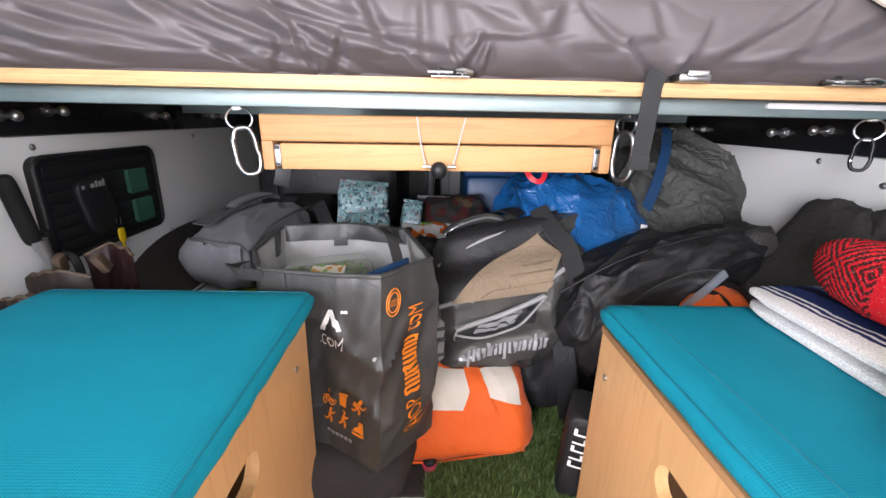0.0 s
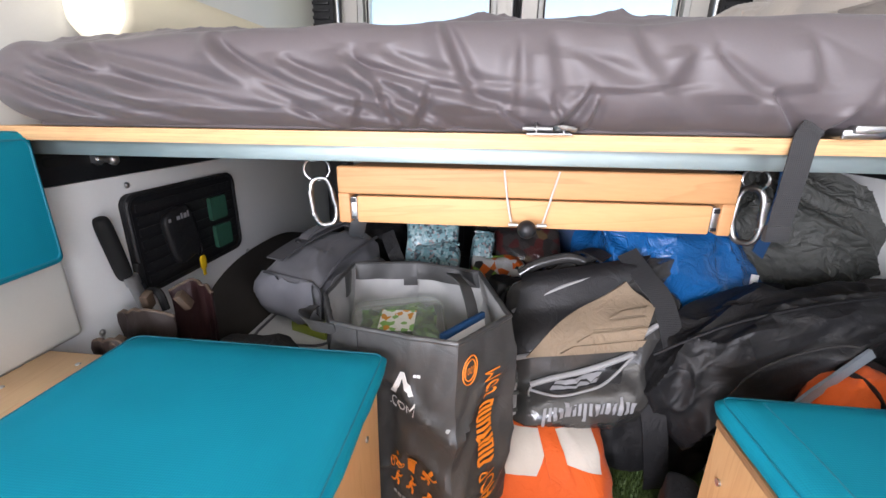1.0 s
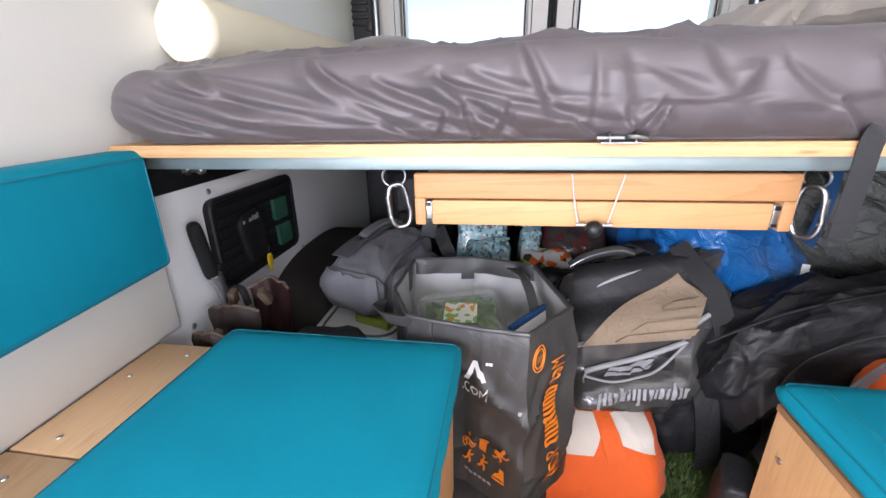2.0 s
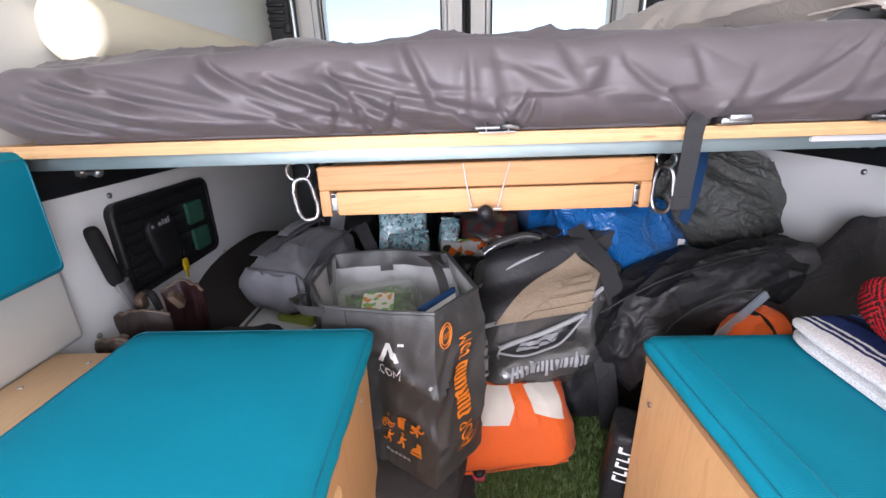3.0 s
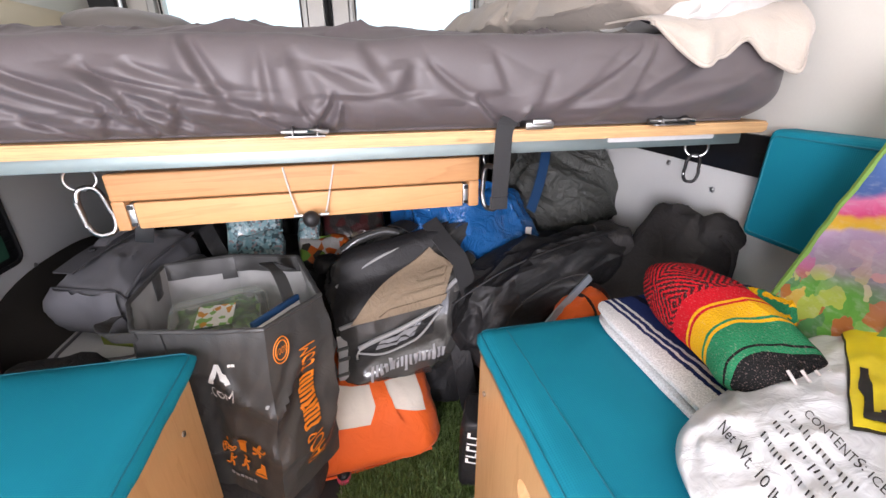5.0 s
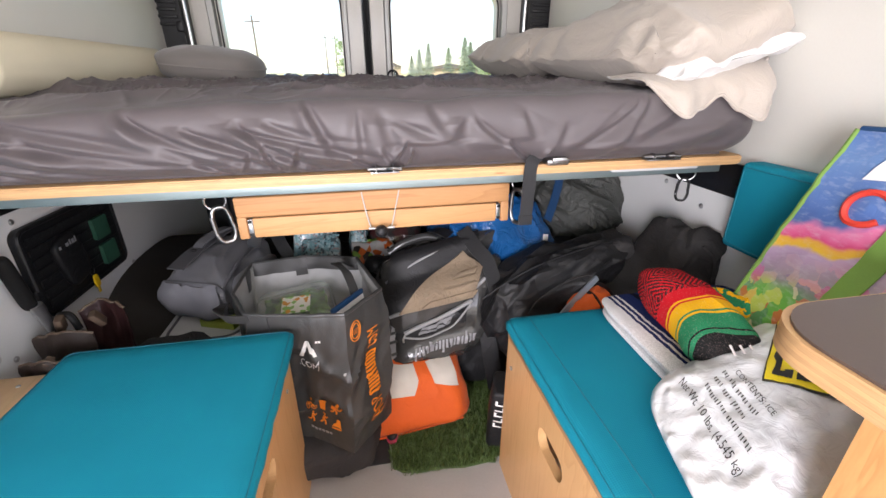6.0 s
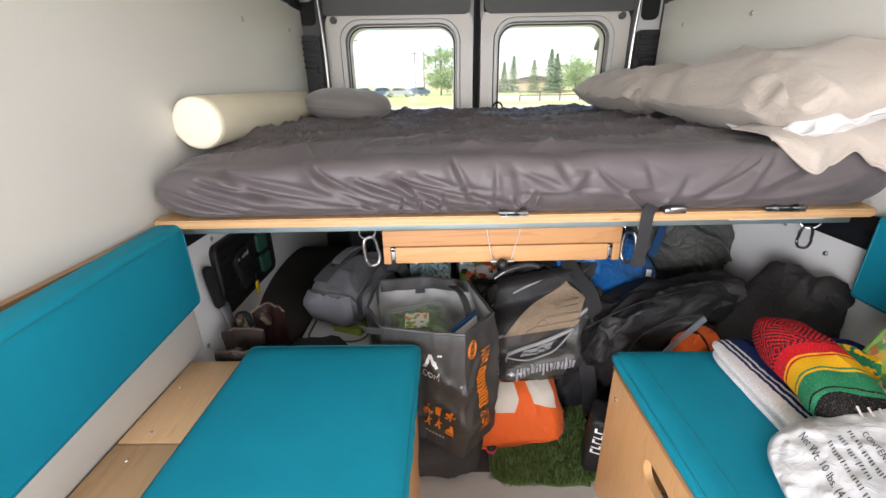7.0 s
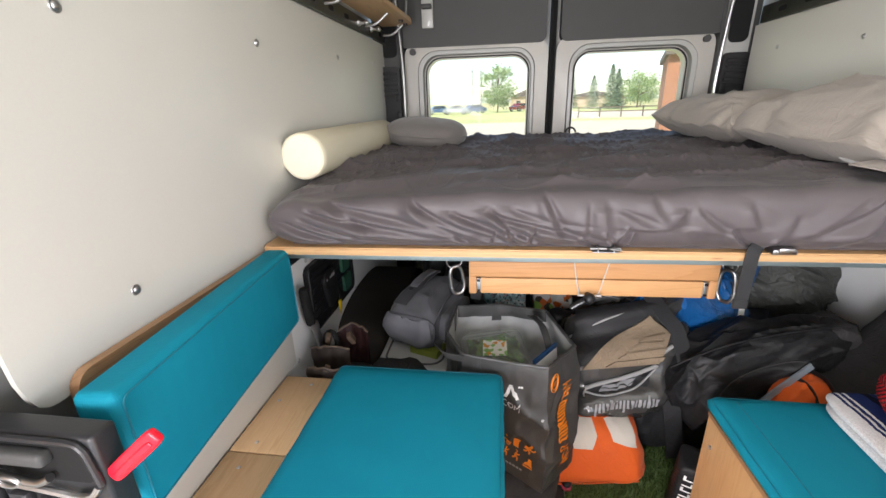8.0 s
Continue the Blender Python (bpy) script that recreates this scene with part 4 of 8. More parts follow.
def mattress_mesh():
    """Fitted sheet over a soft mattress: sagging front, diagonal pulls, and rumples on top."""
    bm = bmesh.new()
    x0, x1, yf, yb, z0, z1 = -0.845, 0.872, 0.752, 2.145, 0.838, 0.985
    rnd = random.Random(11)
    pulls = []

    def pull(xa, ha, xb, hb, w, am, bend):
        pulls.append((xa, ha, xb, hb, w, am, bend))

    # swooping diagonals towards the left end, gathers at the hem, and a fan beside the strap
    for k in range(11):
        xb = -0.70 + 0.06 * k + rnd.uniform(-0.02, 0.02)
        pull(xb - rnd.uniform(0.10, 0.30), rnd.uniform(0.6, 1.05), xb, rnd.uniform(-0.02, 0.3), rnd.uniform(0.009, 0.015), rnd.uniform(0.006, 0.011), rnd.uniform(1.2, 1.8))
    for k in range(9):
        xb = -0.16 + 0.056 * k + rnd.uniform(-0.015, 0.015)
        pull(xb + rnd.uniform(-0.09, 0.03), rnd.uniform(0.65, 1.1), xb, rnd.uniform(0.0, 0.45), rnd.uniform(0.009, 0.017), rnd.uniform(0.004, 0.009), rnd.uniform(0.8, 2.0))
    for k in range(9):
        xb = 0.34 + 0.016 * k + rnd.uniform(-0.01, 0.01)
        pull(xb + 0.04 * k + rnd.uniform(0.03, 0.10), rnd.uniform(0.5, 1.05), xb + 0.02 * k, rnd.uniform(0.0, 0.3), rnd.uniform(0.008, 0.015), rnd.uniform(0.003, 0.006), rnd.uniform(1.0, 1.8))
    for bx in (-0.29, -0.205, -0.02, 0.03, 0.32):
        for side in (-1, 1):
            pull(bx + side * rnd.uniform(0.015, 0.07), rnd.uniform(0.2, 0.45), bx + side * 0.006, -0.02, 0.007, rnd.uniform(0.005, 0.009), 1.6)
    nx, ns = 680, 270
    prof = []
    hh = z1 - z0
    arc = []
    for k in range(1201):
        th = -math.pi / 2 + math.pi * k / 1200
        arc.append((yf + 0.035 - 0.05 * power(math.cos(th), 0.55) + 0.022 * max(0.0, -math.sin(th)) ** 2, z0 + hh / 2 + hh / 2 * power(math.sin(th), 0.75)))
    along = [0.0]
    for p, q in zip(arc, arc[1:]):
        along.append(along[-1] + math.hypot(q[0] - p[0], q[1] - p[1]))
    near = 0
    for k in range(ns + 1):
        f = k / ns
        if f < 0.42:
            want = f / 0.42 * along[-1]
            while along[near] < want:
                near += 1
            y, z = arc[near]
        elif f < 0.95:
            a = (f - 0.42) / 0.53
            y, z = yf + 0.035 + (yb - yf - 0.07) * a ** 1.6, z1 + 0.02 * a
        else:
            a = (f - 0.95) / 0.05
            y, z = yb - 0.035 + 0.035 * math.sin(a * math.pi / 2), z1 + 0.02 - (hh + 0.02) * (1 - math.cos(a * math.pi / 2))
        prof.append((f, y, z))
    grid = []
    for i in range(nx + 1):
        u = i / nx
        x = x0 + (x1 - x0) * u
        end = min(u, 1 - u) * (x1 - x0)
        sq = 1.0 if end > 0.1 else math.sqrt(max(0.0, 1 - ((0.1 - end) / 0.1) ** 2))
        low_end = 0.024 * min(1.0, max(0.0, -0.05 - x) / 0.6)
        row = []
        for f, y, z in prof:
            yy, zz = y, z
            zm = z0 + hh * 0.42
            zz = zm + (zz - zm) * (0.36 + 0.64 * sq)
            yy = yy + (1 - sq) * 0.05 * (1 if f < 0.42 else 0)
            sag = -low_end - 0.012 * (0.5 + 0.5 * math.sin(x * 7.0 + 1.0)) * 0.6 + 0.006 * wob((x, 0, 0), 5.0, 3)
            if f < 0.44:
                h = (z - z0) / hh
                d = 0.0
                for xa, ha, xb, hb, w, am, bend in pulls:
                    sh = (ha - h) / (ha - hb)
                    if -0.12 < sh < 1.12:
                        sc = min(1.0, max(0.0, sh))
                        slope = (xb - xa) * bend * max(0.05, sc) ** (bend - 1) / ((ha - hb) * hh)
                        q = (x - xa - (xb - xa) * sc ** bend) / math.sqrt(1 + slope * slope) / (w * (0.7 + 0.6 * sc))
                        if abs(q) < 4.5:
                            fade = min(1.0, (sh + 0.12) / 0.35) * min(1.0, (1.12 - sh) / 0.2)
                            crest = math.exp(-(q * 1.1) ** 2) if q > 0 else math.exp(-(q * 0.55) ** 2)
                            d += am * fade * (crest - 0.75 * math.exp(-((q - 1.5) * 1.0) ** 2))
                d -= 0.003 * fold((x * 2.6 + h * 0.5, h * 0.35, 0), 2.2, 4)
                low = max(0.0, 1 - h / 0.35)
                d += low * 0.006 * (fold((x, h * 0.06, 0), 9, 8) - 0.5)
                yy -= d * 1.15 * min(1.0, end / 0.14)
                zz += sag * h + 0.006 * h * wob((x, 0, 0), 11, 2)
            else:
                t = min(1.0, (f - 0.44) / 0.05)
                front = max(0.0, 1 - (yy - yf) / 0.35)
                wx, wy = x + 0.08 * wob((x, yy, 0), 3, 7), yy + 0.08 * wob((x, yy, 1), 3, 8)
                d = 0.016 * (fold((wx * 0.4, wy * 1.1, 0), 3.6, 1, 6) - 0.4) + 0.015 * (fold((wx * 0.4 + wy * 0.25, wy * 1.2 - wx * 0.3, 0), 5.5, 2, 10) - 0.25) + 0.007 * (fold((wx * 0.5 - wy * 0.3, wy * 1.3 + wx * 0.2, 0), 8.5, 6, 10) - 0.25)
                d += front * 0.008 * (fold((x + 0.3 * (yy - yf), yy * 0.25, 0), 7.5, 9, 5) - 0.4)
                d += (1 - front) * 0.006 * (fold((wx * 0.8 + wy * 0.5, wy * 0.9 - wx * 0.5, 0), 13, 3, 14) - 0.2) + (1 - front) * 0.004 * (fold((wx * 0.7 - wy * 0.6, wy + wx * 0.4, 0), 19, 5, 14) - 0.2)
                zz += sag * (1 - t) - low_end * t * front + d * t + 0.006 * (1 - t) * wob((x, 0, 0), 11, 2)
            row.append(bm.verts.new((x, yy, zz)))
        grid.append(row)
    for r0, r1 in zip(grid, grid[1:]):
        for k in range(ns):
            bm.faces.new((r0[k], r0[k + 1], r1[k + 1], r1[k]))
    bm.faces.new(grid[0])
    bm.faces.new(grid[-1][::-1])
    return bm


mt = thing("mattress", (0, 1.4, 0.838), "mattress in a rumpled mauve-grey fitted sheet", "mattress")
part("fitted_sheet", mattress_mesh(), SHEET, mt)
part("sheet_hem", tube(bmesh.new(), [(-0.78 + 1.58 * k / 120, 0.777 + 0.004 * wob((k * 0.2, 0, 0), 1.0, 2), 0.8425) for k in range(121)], 0.0035, 6), SHEET, mt, "gathered elastic hem")

# foam roll, grey cushion, pillows
bm = bmesh.new()
rings = []
for y, r in ((0.945, 0.0), (0.945, 0.045), (0.945, 0.063), (0.949, 0.0665), (0.963, 0.068), (1.2, 0.0685), (1.5, 0.068), (1.80, 0.068), (1.81, 0.063), (1.81, 0.0)):
    rings.append([bm.verts.new((-0.806 + r * math.cos(a) + 0.002 * wob((y, a, 0), 3), y, 1.045 + r * math.sin(a))) for a in (math.tau * i / 48 for i in range(48))] if r else [bm.verts.new((-0.806, y, 1.045))])
for r0, r1 in zip(rings, rings[1:]):
    for i in range(48):
        a, b, c, d = r0[i % len(r0)], r0[(i + 1) % len(r0)], r1[(i + 1) % len(r1)], r1[i % len(r1)]
        bm.faces.new(list(dict.fromkeys((a, b, c, d))))
roll = thing("foam_roll", (-0.806, 0.945, 0.977), "round cream foam roll lying along the wall", "foam roll")
part("foam", bm, FOAM, roll)
# end disc in a paler copy of the foam colour
part("end_face", rod(bmesh.new(), (-0.806, 0.9435, 1.045), (-0.806, 0.9452, 1.045), 0.058, 0.060, 48), plain("paler_cream_foam", (0.74, 0.69, 0.54), 0.85, var=0.05, big=30, fine=700, bump=0.4), roll, "paler end face of the foam")

gp = thing("cushion", (-0.60, 1.72, 0.985), "small plump grey jersey cushion on the bed", "cushion")
part("cover", blob(0.185, 0.15, 0.068, 0.8, 0.75, 60, 30, creases=0.004, cs=9, seed=3, m=pose(-0.585, 1.76, 1.052, 3, 5, -8)), PILLOW_GREY, gp)
part("seam", tube(bmesh.new(), [pose(-0.585, 1.76, 1.052, 3, 5, -8) @ Vector((0.186 * power(math.cos(a), 0.75), 0.151 * power(math.sin(a), 0.75), 0.0)) for a in (math.tau * k / 60 for k in range(60))], 0.0025, 6, True), PILLOW_GREY, gp)


def pillow(a, b, c, seed, m, ear=0.0, open_end=False):
    """A stuffed pillow: thin seamed edges, drawn-out corners, and gathers along the seams; one end may stay open."""
    def shape(p):
        fx, fy = p.x / a, p.y / b
        near = max(0.0, -fy)
        side = max(abs(fx), max(0.0, fy) if open_end else abs(fy))
        pinch = max(0.08, 1 - min(1.0, side) ** 5 * 0.8)
        corner = (abs(fx) * abs(fy)) ** 3
        z = p.z * pinch
        gather = max(0.0, side - 0.55) / 0.45
        run = p.y if abs(fx) > abs(fy) else p.x
        z += 0.016 * gather * (1 - 0.4 * gather) * math.sin(run * 62 + 2.2 * math.sin(run * 17 + seed)) * (1 if p.z > 0 else 0.3)
        if open_end:
            z += 0.012 * near ** 3 * math.sin(p.x * 34 + seed)
        x, y = p.x * (1 + 0.10 * corner), p.y * (1 + 0.09 * corner)
        if fx < 0 and fy > 0:
            z += ear * (abs(fx) * fy) ** 2
        return (x, y, z)
    return blob(a, b, c, 0.9, 0.4, 170, 80, creases=0.017, cs=7, lumps=0.008, ls=6, seed=seed, shape=shape, m=m, stretch=(1, 0.5, 1))


pil_far = thing("pillow", (0.70, 1.74, 0.99), "plump beige pillow lying on the bed", "pillow", "bed pillows")
part("pillowcase", pillow(0.20, 0.335, 0.094, 5, pose(0.70, 1.745, 1.085, 0, -5, 6), 0.045), PILLOW_BEIGE, pil_far)
pil = thing("pillow", (0.73, 1.12, 0.99), "white pillow slipping out of a beige pillowcase over the bed edge", "pillow", "bed pillows")
part("pillowcase", pillow(0.182, 0.385, 0.105, 18, pose(0.742, 1.125, 1.098, 1, -12, 2), 0.0, True), PILLOW_BEIGE, pil, "beige pillowcase")
part("ticking", pillow(0.15, 0.15, 0.042, 8, pose(0.765, 0.885, 1.052, 0, -15, 2)), PILLOW_WHITE, pil, "white pillow inside the case")


def hem(u, v):
    """The loose lower hem of the pillowcase, hanging in two soft lobes over the bed edge."""
    x = 0.556 + 0.344 * u
    stops = ((0.0, 1.0), (0.22, 0.934), (0.36, 0.948), (0.52, 0.976), (0.66, 0.944), (0.78, 0.924), (0.9, 0.955), (1.0, 1.05))
    k = max(i for i in range(7) if stops[i][0] <= max(0.0, min(0.9999, u)))
    f = (u - stops[k][0]) / (stops[k + 1][0] - stops[k][0])
    low = stops[k][1] + (stops[k + 1][1] - stops[k][1]) * f * f * (3 - 2 * f)
    out = (1.02 - low) / 0.09
    y = 0.89 - (0.115 + 0.062 * out) * math.sin(min(1.0, v * 1.15) * math.pi / 2) + 0.006 * math.sin(u * 21) * v + 0.003 * wob((u * 4, v * 3, 0), 2, 4)
    top = 1.012 + 0.055 * u
    return Vector((x + 0.02 * v * (0.5 - u), y, top + (low - top) * v ** 1.6 + 0.010 * math.sin(v * math.pi) * out))


part("hem", patch(hem, ((0, 0), (1, 0), (1, 1), (0, 1)), 90, 28, 0.0, 0.004), PILLOW_BEIGE, pil, "loose beige hem over the bed edge")
part("hem_roll", tube(bmesh.new(), [hem(k / 60, 1.0) for k in range(61)], 0.004, 8), PILLOW_BEIGE, pil, "turned hem edge")

# hardware on the bed edge
WEBBING = woven("black_webbing", (0.02, 0.02, 0.021), 0.7, 0.0024, 0.1, 0.1, 0.3, 0.3)
strap = thing("strap", (0.36, 0.75, 0.838), "black webbing strap hanging over the plywood edge", "strap")
part("webbing", tube(bmesh.new(), smooth_path([(0.366, 0.80, 0.868), (0.341, 0.772, 0.862), (0.319, 0.75, 0.85), (0.311, 0.744, 0.835), (0.309, 0.742, 0.80), (0.308, 0.743, 0.75), (0.307, 0.744, 0.708)], 8), 0.0018, flat=((0, -1, 0.25), 0.029)), WEBBING, strap)
part("stitched_end", boxm(0.292, 0.322, 0.7395, 0.7485, 0.705, 0.727, bevel=0.001), WEBBING, strap, "doubled stitched strap end")
part("buckle", boxm(0.345, 0.395, 0.736, 0.766, 0.8385, 0.851, bevel=0.003), CHROME, strap, "steel cam buckle")
part("buckle_lever", boxm(0.355, 0.388, 0.732, 0.745, 0.846, 0.855, bevel=0.002), STEEL_DULL, strap, "pale buckle lever")


def slide_bolt(x0, x1):
    t = thing("slide_bolt", ((x0 + x1) / 2, 0.765, 0.838), "polished slide bolt screwed on the plywood edge", "bolt", "bed slide bolts")
    part("plate", boxm(x0, x1, 0.738, 0.762, 0.838, 0.8405, bevel=0.0008), CHROME, t)
    part("rod", rod(bmesh.new(), (x0 - 0.005, 0.748, 0.8455), (x1 + 0.005, 0.748, 0.8455), 0.0038), CHROME, t)
    for f in (0.2, 0.8):
        x = x0 + (x1 - x0) * f
        part("guide", tube(bmesh.new(), [(x, 0.748 + 0.0085 * math.cos(a), 0.84 + 0.010 * math.sin(a)) for a in (math.pi * k / 8 for k in range(9))], 0.002, flat=((1, 0, 0), 0.008)), CHROME, t)
    x = x0 + (x1 - x0) * 0.62
    part("knob", tube(bmesh.new(), smooth_path([(x, 0.748, 0.8455), (x, 0.738, 0.848), (x + 0.012, 0.734, 0.848), (x + 0.026, 0.736, 0.845)]), 0.003), CHROME, t)


slide_bolt(-0.03, 0.028)
slide_bolt(0.585, 0.67)


def carabiner(name, x, y, z, size, material, ring_r, label, turn=0.0, lean=0.0):
    """A snap hook hanging from a ring; z is the ring's top."""
    t = thing(name, (x, y, z), label, "carabiner", rot=(0, lean, turn))
    part("ring", tube(bmesh.new(), [(ring_r * math.cos(a), 0, -ring_r + ring_r * math.sin(a) * 0.9) for a in (math.tau * k / 28 for k in range(28))], 0.0022, 8, True), CHROME, t, "thin steel ring", local=True)
    part("eye_plate", boxm(-0.008, 0.008, -0.003, 0.003, -0.008, 0.008, bevel=0.002), STEEL_DULL, t, local=True)
    zt = -2 * ring_r + 0.006
    w, h = size * 0.24, size
    pts = []
    for k in range(40):
        a = math.tau * k / 40
        pts.append((w * power(math.cos(a), 0.65) * (1.0 if math.sin(a) < 0 else 0.9), 0.002 * math.cos(a), zt - h / 2 + h / 2 * power(math.sin(a), 0.75)))
    part("body", tube(bmesh.new(), pts, size * 0.058, 10, True), material, t, local=True)
    part("gate", rod(bmesh.new(), (-w * 0.93, -0.004, zt - h * 0.22), (-w * 0.97, -0.004, zt - h * 0.68), size * 0.055), material, t, "spring gate", local=True)
    part("gate_pin", rod(bmesh.new(), (-w * 0.97, -0.012, zt - h * 0.7), (-w * 0.97, 0.006, zt - h * 0.7), size * 0.025), STEEL_DULL, t, local=True)


carabiner("carabiner", -0.366, 0.84, 0.782, 0.082, CHROME, 0.021, "large polished steel carabiner hanging from the bed bar", 20, -7)
carabiner("carabiner", 0.322, 0.84, 0.786, 0.085, CHROME, 0.019, "large polished steel carabiner hanging from the bed bar", 120, 2)
carabiner("carabiner", 0.80, 0.862, 0.792, 0.06, BLACK_METAL, 0.022, "small black carabiner on a steel ring below the rail", -41, 0)
tag = thing("luggage_tag", (-0.29, 0.90, 0.72), "dark printed key tag hanging under the drawer", "tag")
part("card", boxm(-0.014, 0.014, -0.0015, 0.0015, -0.055, 0.0, bevel=0.001, m=pose(-0.295, 0.86, 0.695, 0, 14, 10)), BLACK_PLASTIC, tag)
part("loop", tube(bmesh.new(), smooth_path([(-0.295, 0.86, 0.692), (-0.293, 0.862, 0.71), (-0.29, 0.865, 0.73)]), 0.001), BLACK_NYLON, tag)

# ---- drawer under the bed ----
dr = thing("drawer", (-0.007, 1.0, 0.69), "shallow maple drawer hung under the bed with ball knob", "drawer")
part("case_front", boxm(-0.322, 0.295, 0.82, 0.838, 0.746, 0.791, bevel=0.004, seg=3), BEECH, dr, "upper maple rail")
part("case_side", boxm(-0.322, -0.302, 0.8202, 1.28, 0.697, 0.747, bevel=0.003), BEECH, dr)
part("case_side", boxm(0.275, 0.295, 0.8202, 1.28, 0.697, 0.747, bevel=0.003), BEECH, dr)
part("case_top", boxm(-0.30, 0.274, 0.84, 1.28, 0.778, 0.79), PLY_TOP, dr)
part("case_back", boxm(-0.30, 0.274, 1.27, 1.28, 0.697, 0.776), PLY_TOP, dr)
part("drawer_front", boxm(-0.291, 0.264, 0.822, 0.84, 0.698, 0.743, bevel=0.003), BEECH_PALE, dr, "paler maple drawer front")
part("drawer_base", boxm(-0.285, 0.258, 0.84, 1.26, 0.70, 0.706), PLY_TOP, dr)
for x in (-0.2965, 0.2695):
    sl = part("slide", boxm(x - 0.005, x + 0.005, 0.823, 1.25, 0.703, 0.74, bevel=0.001), STEEL_DULL, dr, "metal drawer runner end")
    part("stop", boxm(x - 0.004, x + 0.004, 0.8205, 0.8235, 0.732, 0.739), BLACK_PLASTIC, sl)
    part("stop", boxm(x - 0.004, x + 0.004, 0.8205, 0.8235, 0.704, 0.709), BLACK_PLASTIC, sl)
bm = bmesh.new()
bmesh.ops.create_uvsphere(bm, u_segments=24, v_segments=16, radius=0.0145, matrix=Matrix.Translation((-0.014, 0.795, 0.703)))
rod(bm, (-0.014, 0.805, 0.703), (-0.014, 0.822, 0.703), 0.006)
kn = part("knob", bm, BLACK_PLASTIC, dr, "black ball knob")
CORD = plain("grey_elastic_cord", (0.45, 0.42, 0.38), 0.8)
cp = smooth_path([(-0.052, 0.819, 0.79), (-0.046, 0.816, 0.75), (-0.038, 0.812, 0.712), (-0.034, 0.806, 0.708), (-0.02, 0.80, 0.708), (-0.008, 0.80, 0.708), (0.006, 0.806, 0.708), (0.012, 0.812, 0.712), (0.022, 0.816, 0.75), (0.032, 0.819, 0.79)], 6)
part("cord", tube(bmesh.new(), cp, 0.0016, 6), CORD, dr, "grey elastic cord looped round the knob")
for x in (-0.035, 0.009):
    part("cord_clamp", rod(bmesh.new(), (x - 0.007, 0.803, 0.708), (x + 0.007, 0.803, 0.708), 0.0032), STEEL_DULL, dr)


for ob in [o for o in WORLD if o.name.split(".")[0] in ("bed_platform", "mattress", "strap", "slide_bolt", "pillow", "cushion", "foam_roll")]:
    ob.matrix_world = pose(0, 0, 0.821, 0, -0.33, 0) @ pose(0, 0, -0.83) @ WORLD[ob]
# the drawer hangs a little low at its left end
dr.matrix_world = WORLD[dr] @ pose(0, 0, -0.018, 0, -0.5, 0)


# ---- benches, cushions, counter ----
def cushion(parent_name, x0, x1, y0, y1, z0, z1, label, seam_x):
    t = thing(parent_name, ((x0 + x1) / 2, (y0 + y1) / 2, z0), label, "cushion", "bench cushions")
    a, b, c = (x1 - x0) / 2, (y1 - y0) / 2, (z1 - z0) / 2
    mx, my, mz = (x0 + x1) / 2, (y0 + y1) / 2, (z0 + z1) / 2

    def top(x, y):
        fx, fy = (x - mx) / a, (y - my) / b
        return 0.008 * (1 - fx ** 4) * (1 - fy ** 4)

    bm = bmesh.new()
    box(bm, x0, x1, y0, y1, z0, z1)
    bmesh.ops.subdivide_edges(bm, edges=[e for e in bm.edges if abs(e.verts[0].co.z - e.verts[1].co.z) < 1e-4], cuts=34, use_grid_fill=True)
    bmesh.ops.subdivide_edges(bm, edges=[e for e in bm.edges if abs(e.verts[0].co.z - e.verts[1].co.z) > 1e-4], cuts=4)
    for v in bm.verts:
        p = v.co
        fx, fy, fz = (p.x - mx) / a, (p.y - my) / b, (p.z - mz) / c
        r = 0.018
        q = Vector((max(0, abs(p.x - mx) - a + r), max(0, abs(p.y - my) - b + r), max(0, abs(p.z - mz) - c + r)))
        if q.length > r:
            k = r / q.length
            p.x -= math.copysign(q.x * (1 - k), p.x - mx)
            p.y -= math.copysign(q.y * (1 - k), p.y - my)
            p.z -= math.copysign(q.z * (1 - k), p.z - mz)
        if fz > 0.9:
            p.z += top(p.x, p.y) + 0.0015 * wob(p, 14, 2)
            d = abs(p.x - seam_x)
            if d < 0.05:
                p.z += 0.002 * (fold((p.x * 0.3, p.y, 0), 26, 1) - 0.5) * (1 - d / 0.05)
        if abs(fz) < 0.9:
            bulge = 0.006 * (1 - fz * fz)
            side = 0.003 * (fold((p.x, p.y, p.z * 0.4), 16, 3) - 0.5)
            if abs(fx) > 0.97:
                p.x += math.copysign(bulge + side, fx)
            if abs(fy) > 0.97:
                p.y += math.copysign(bulge + side, fy)
    part("cover", bm, TEAL, t)
    loop = [(x, y) for x, y in round_rect(x0 + 0.002, x1 - 0.002, y0 + 0.002, y1 - 0.002, 0.016, 5)]
    part("piping", tube(bmesh.new(), [(x, y, z1 - 0.006) for x, y in loop], 0.0012, 6, True), TEAL_SEAM, t, "sewn edge seam")
    n = 30
    if seam_x > 0:
        part("seam", tube(bmesh.new(), [(seam_x + 0.0015 * wob((k, 0, 0), 0.7), y0 + 0.02 + (y1 - y0 - 0.04) * k / n, z1 + top(seam_x, y0 + 0.02 + (y1 - y0 - 0.04) * k / n) + 0.0002) for k in range(n + 1)], 0.0013, 6), TEAL_SEAM, t, "stitched seam along the front")
    return t


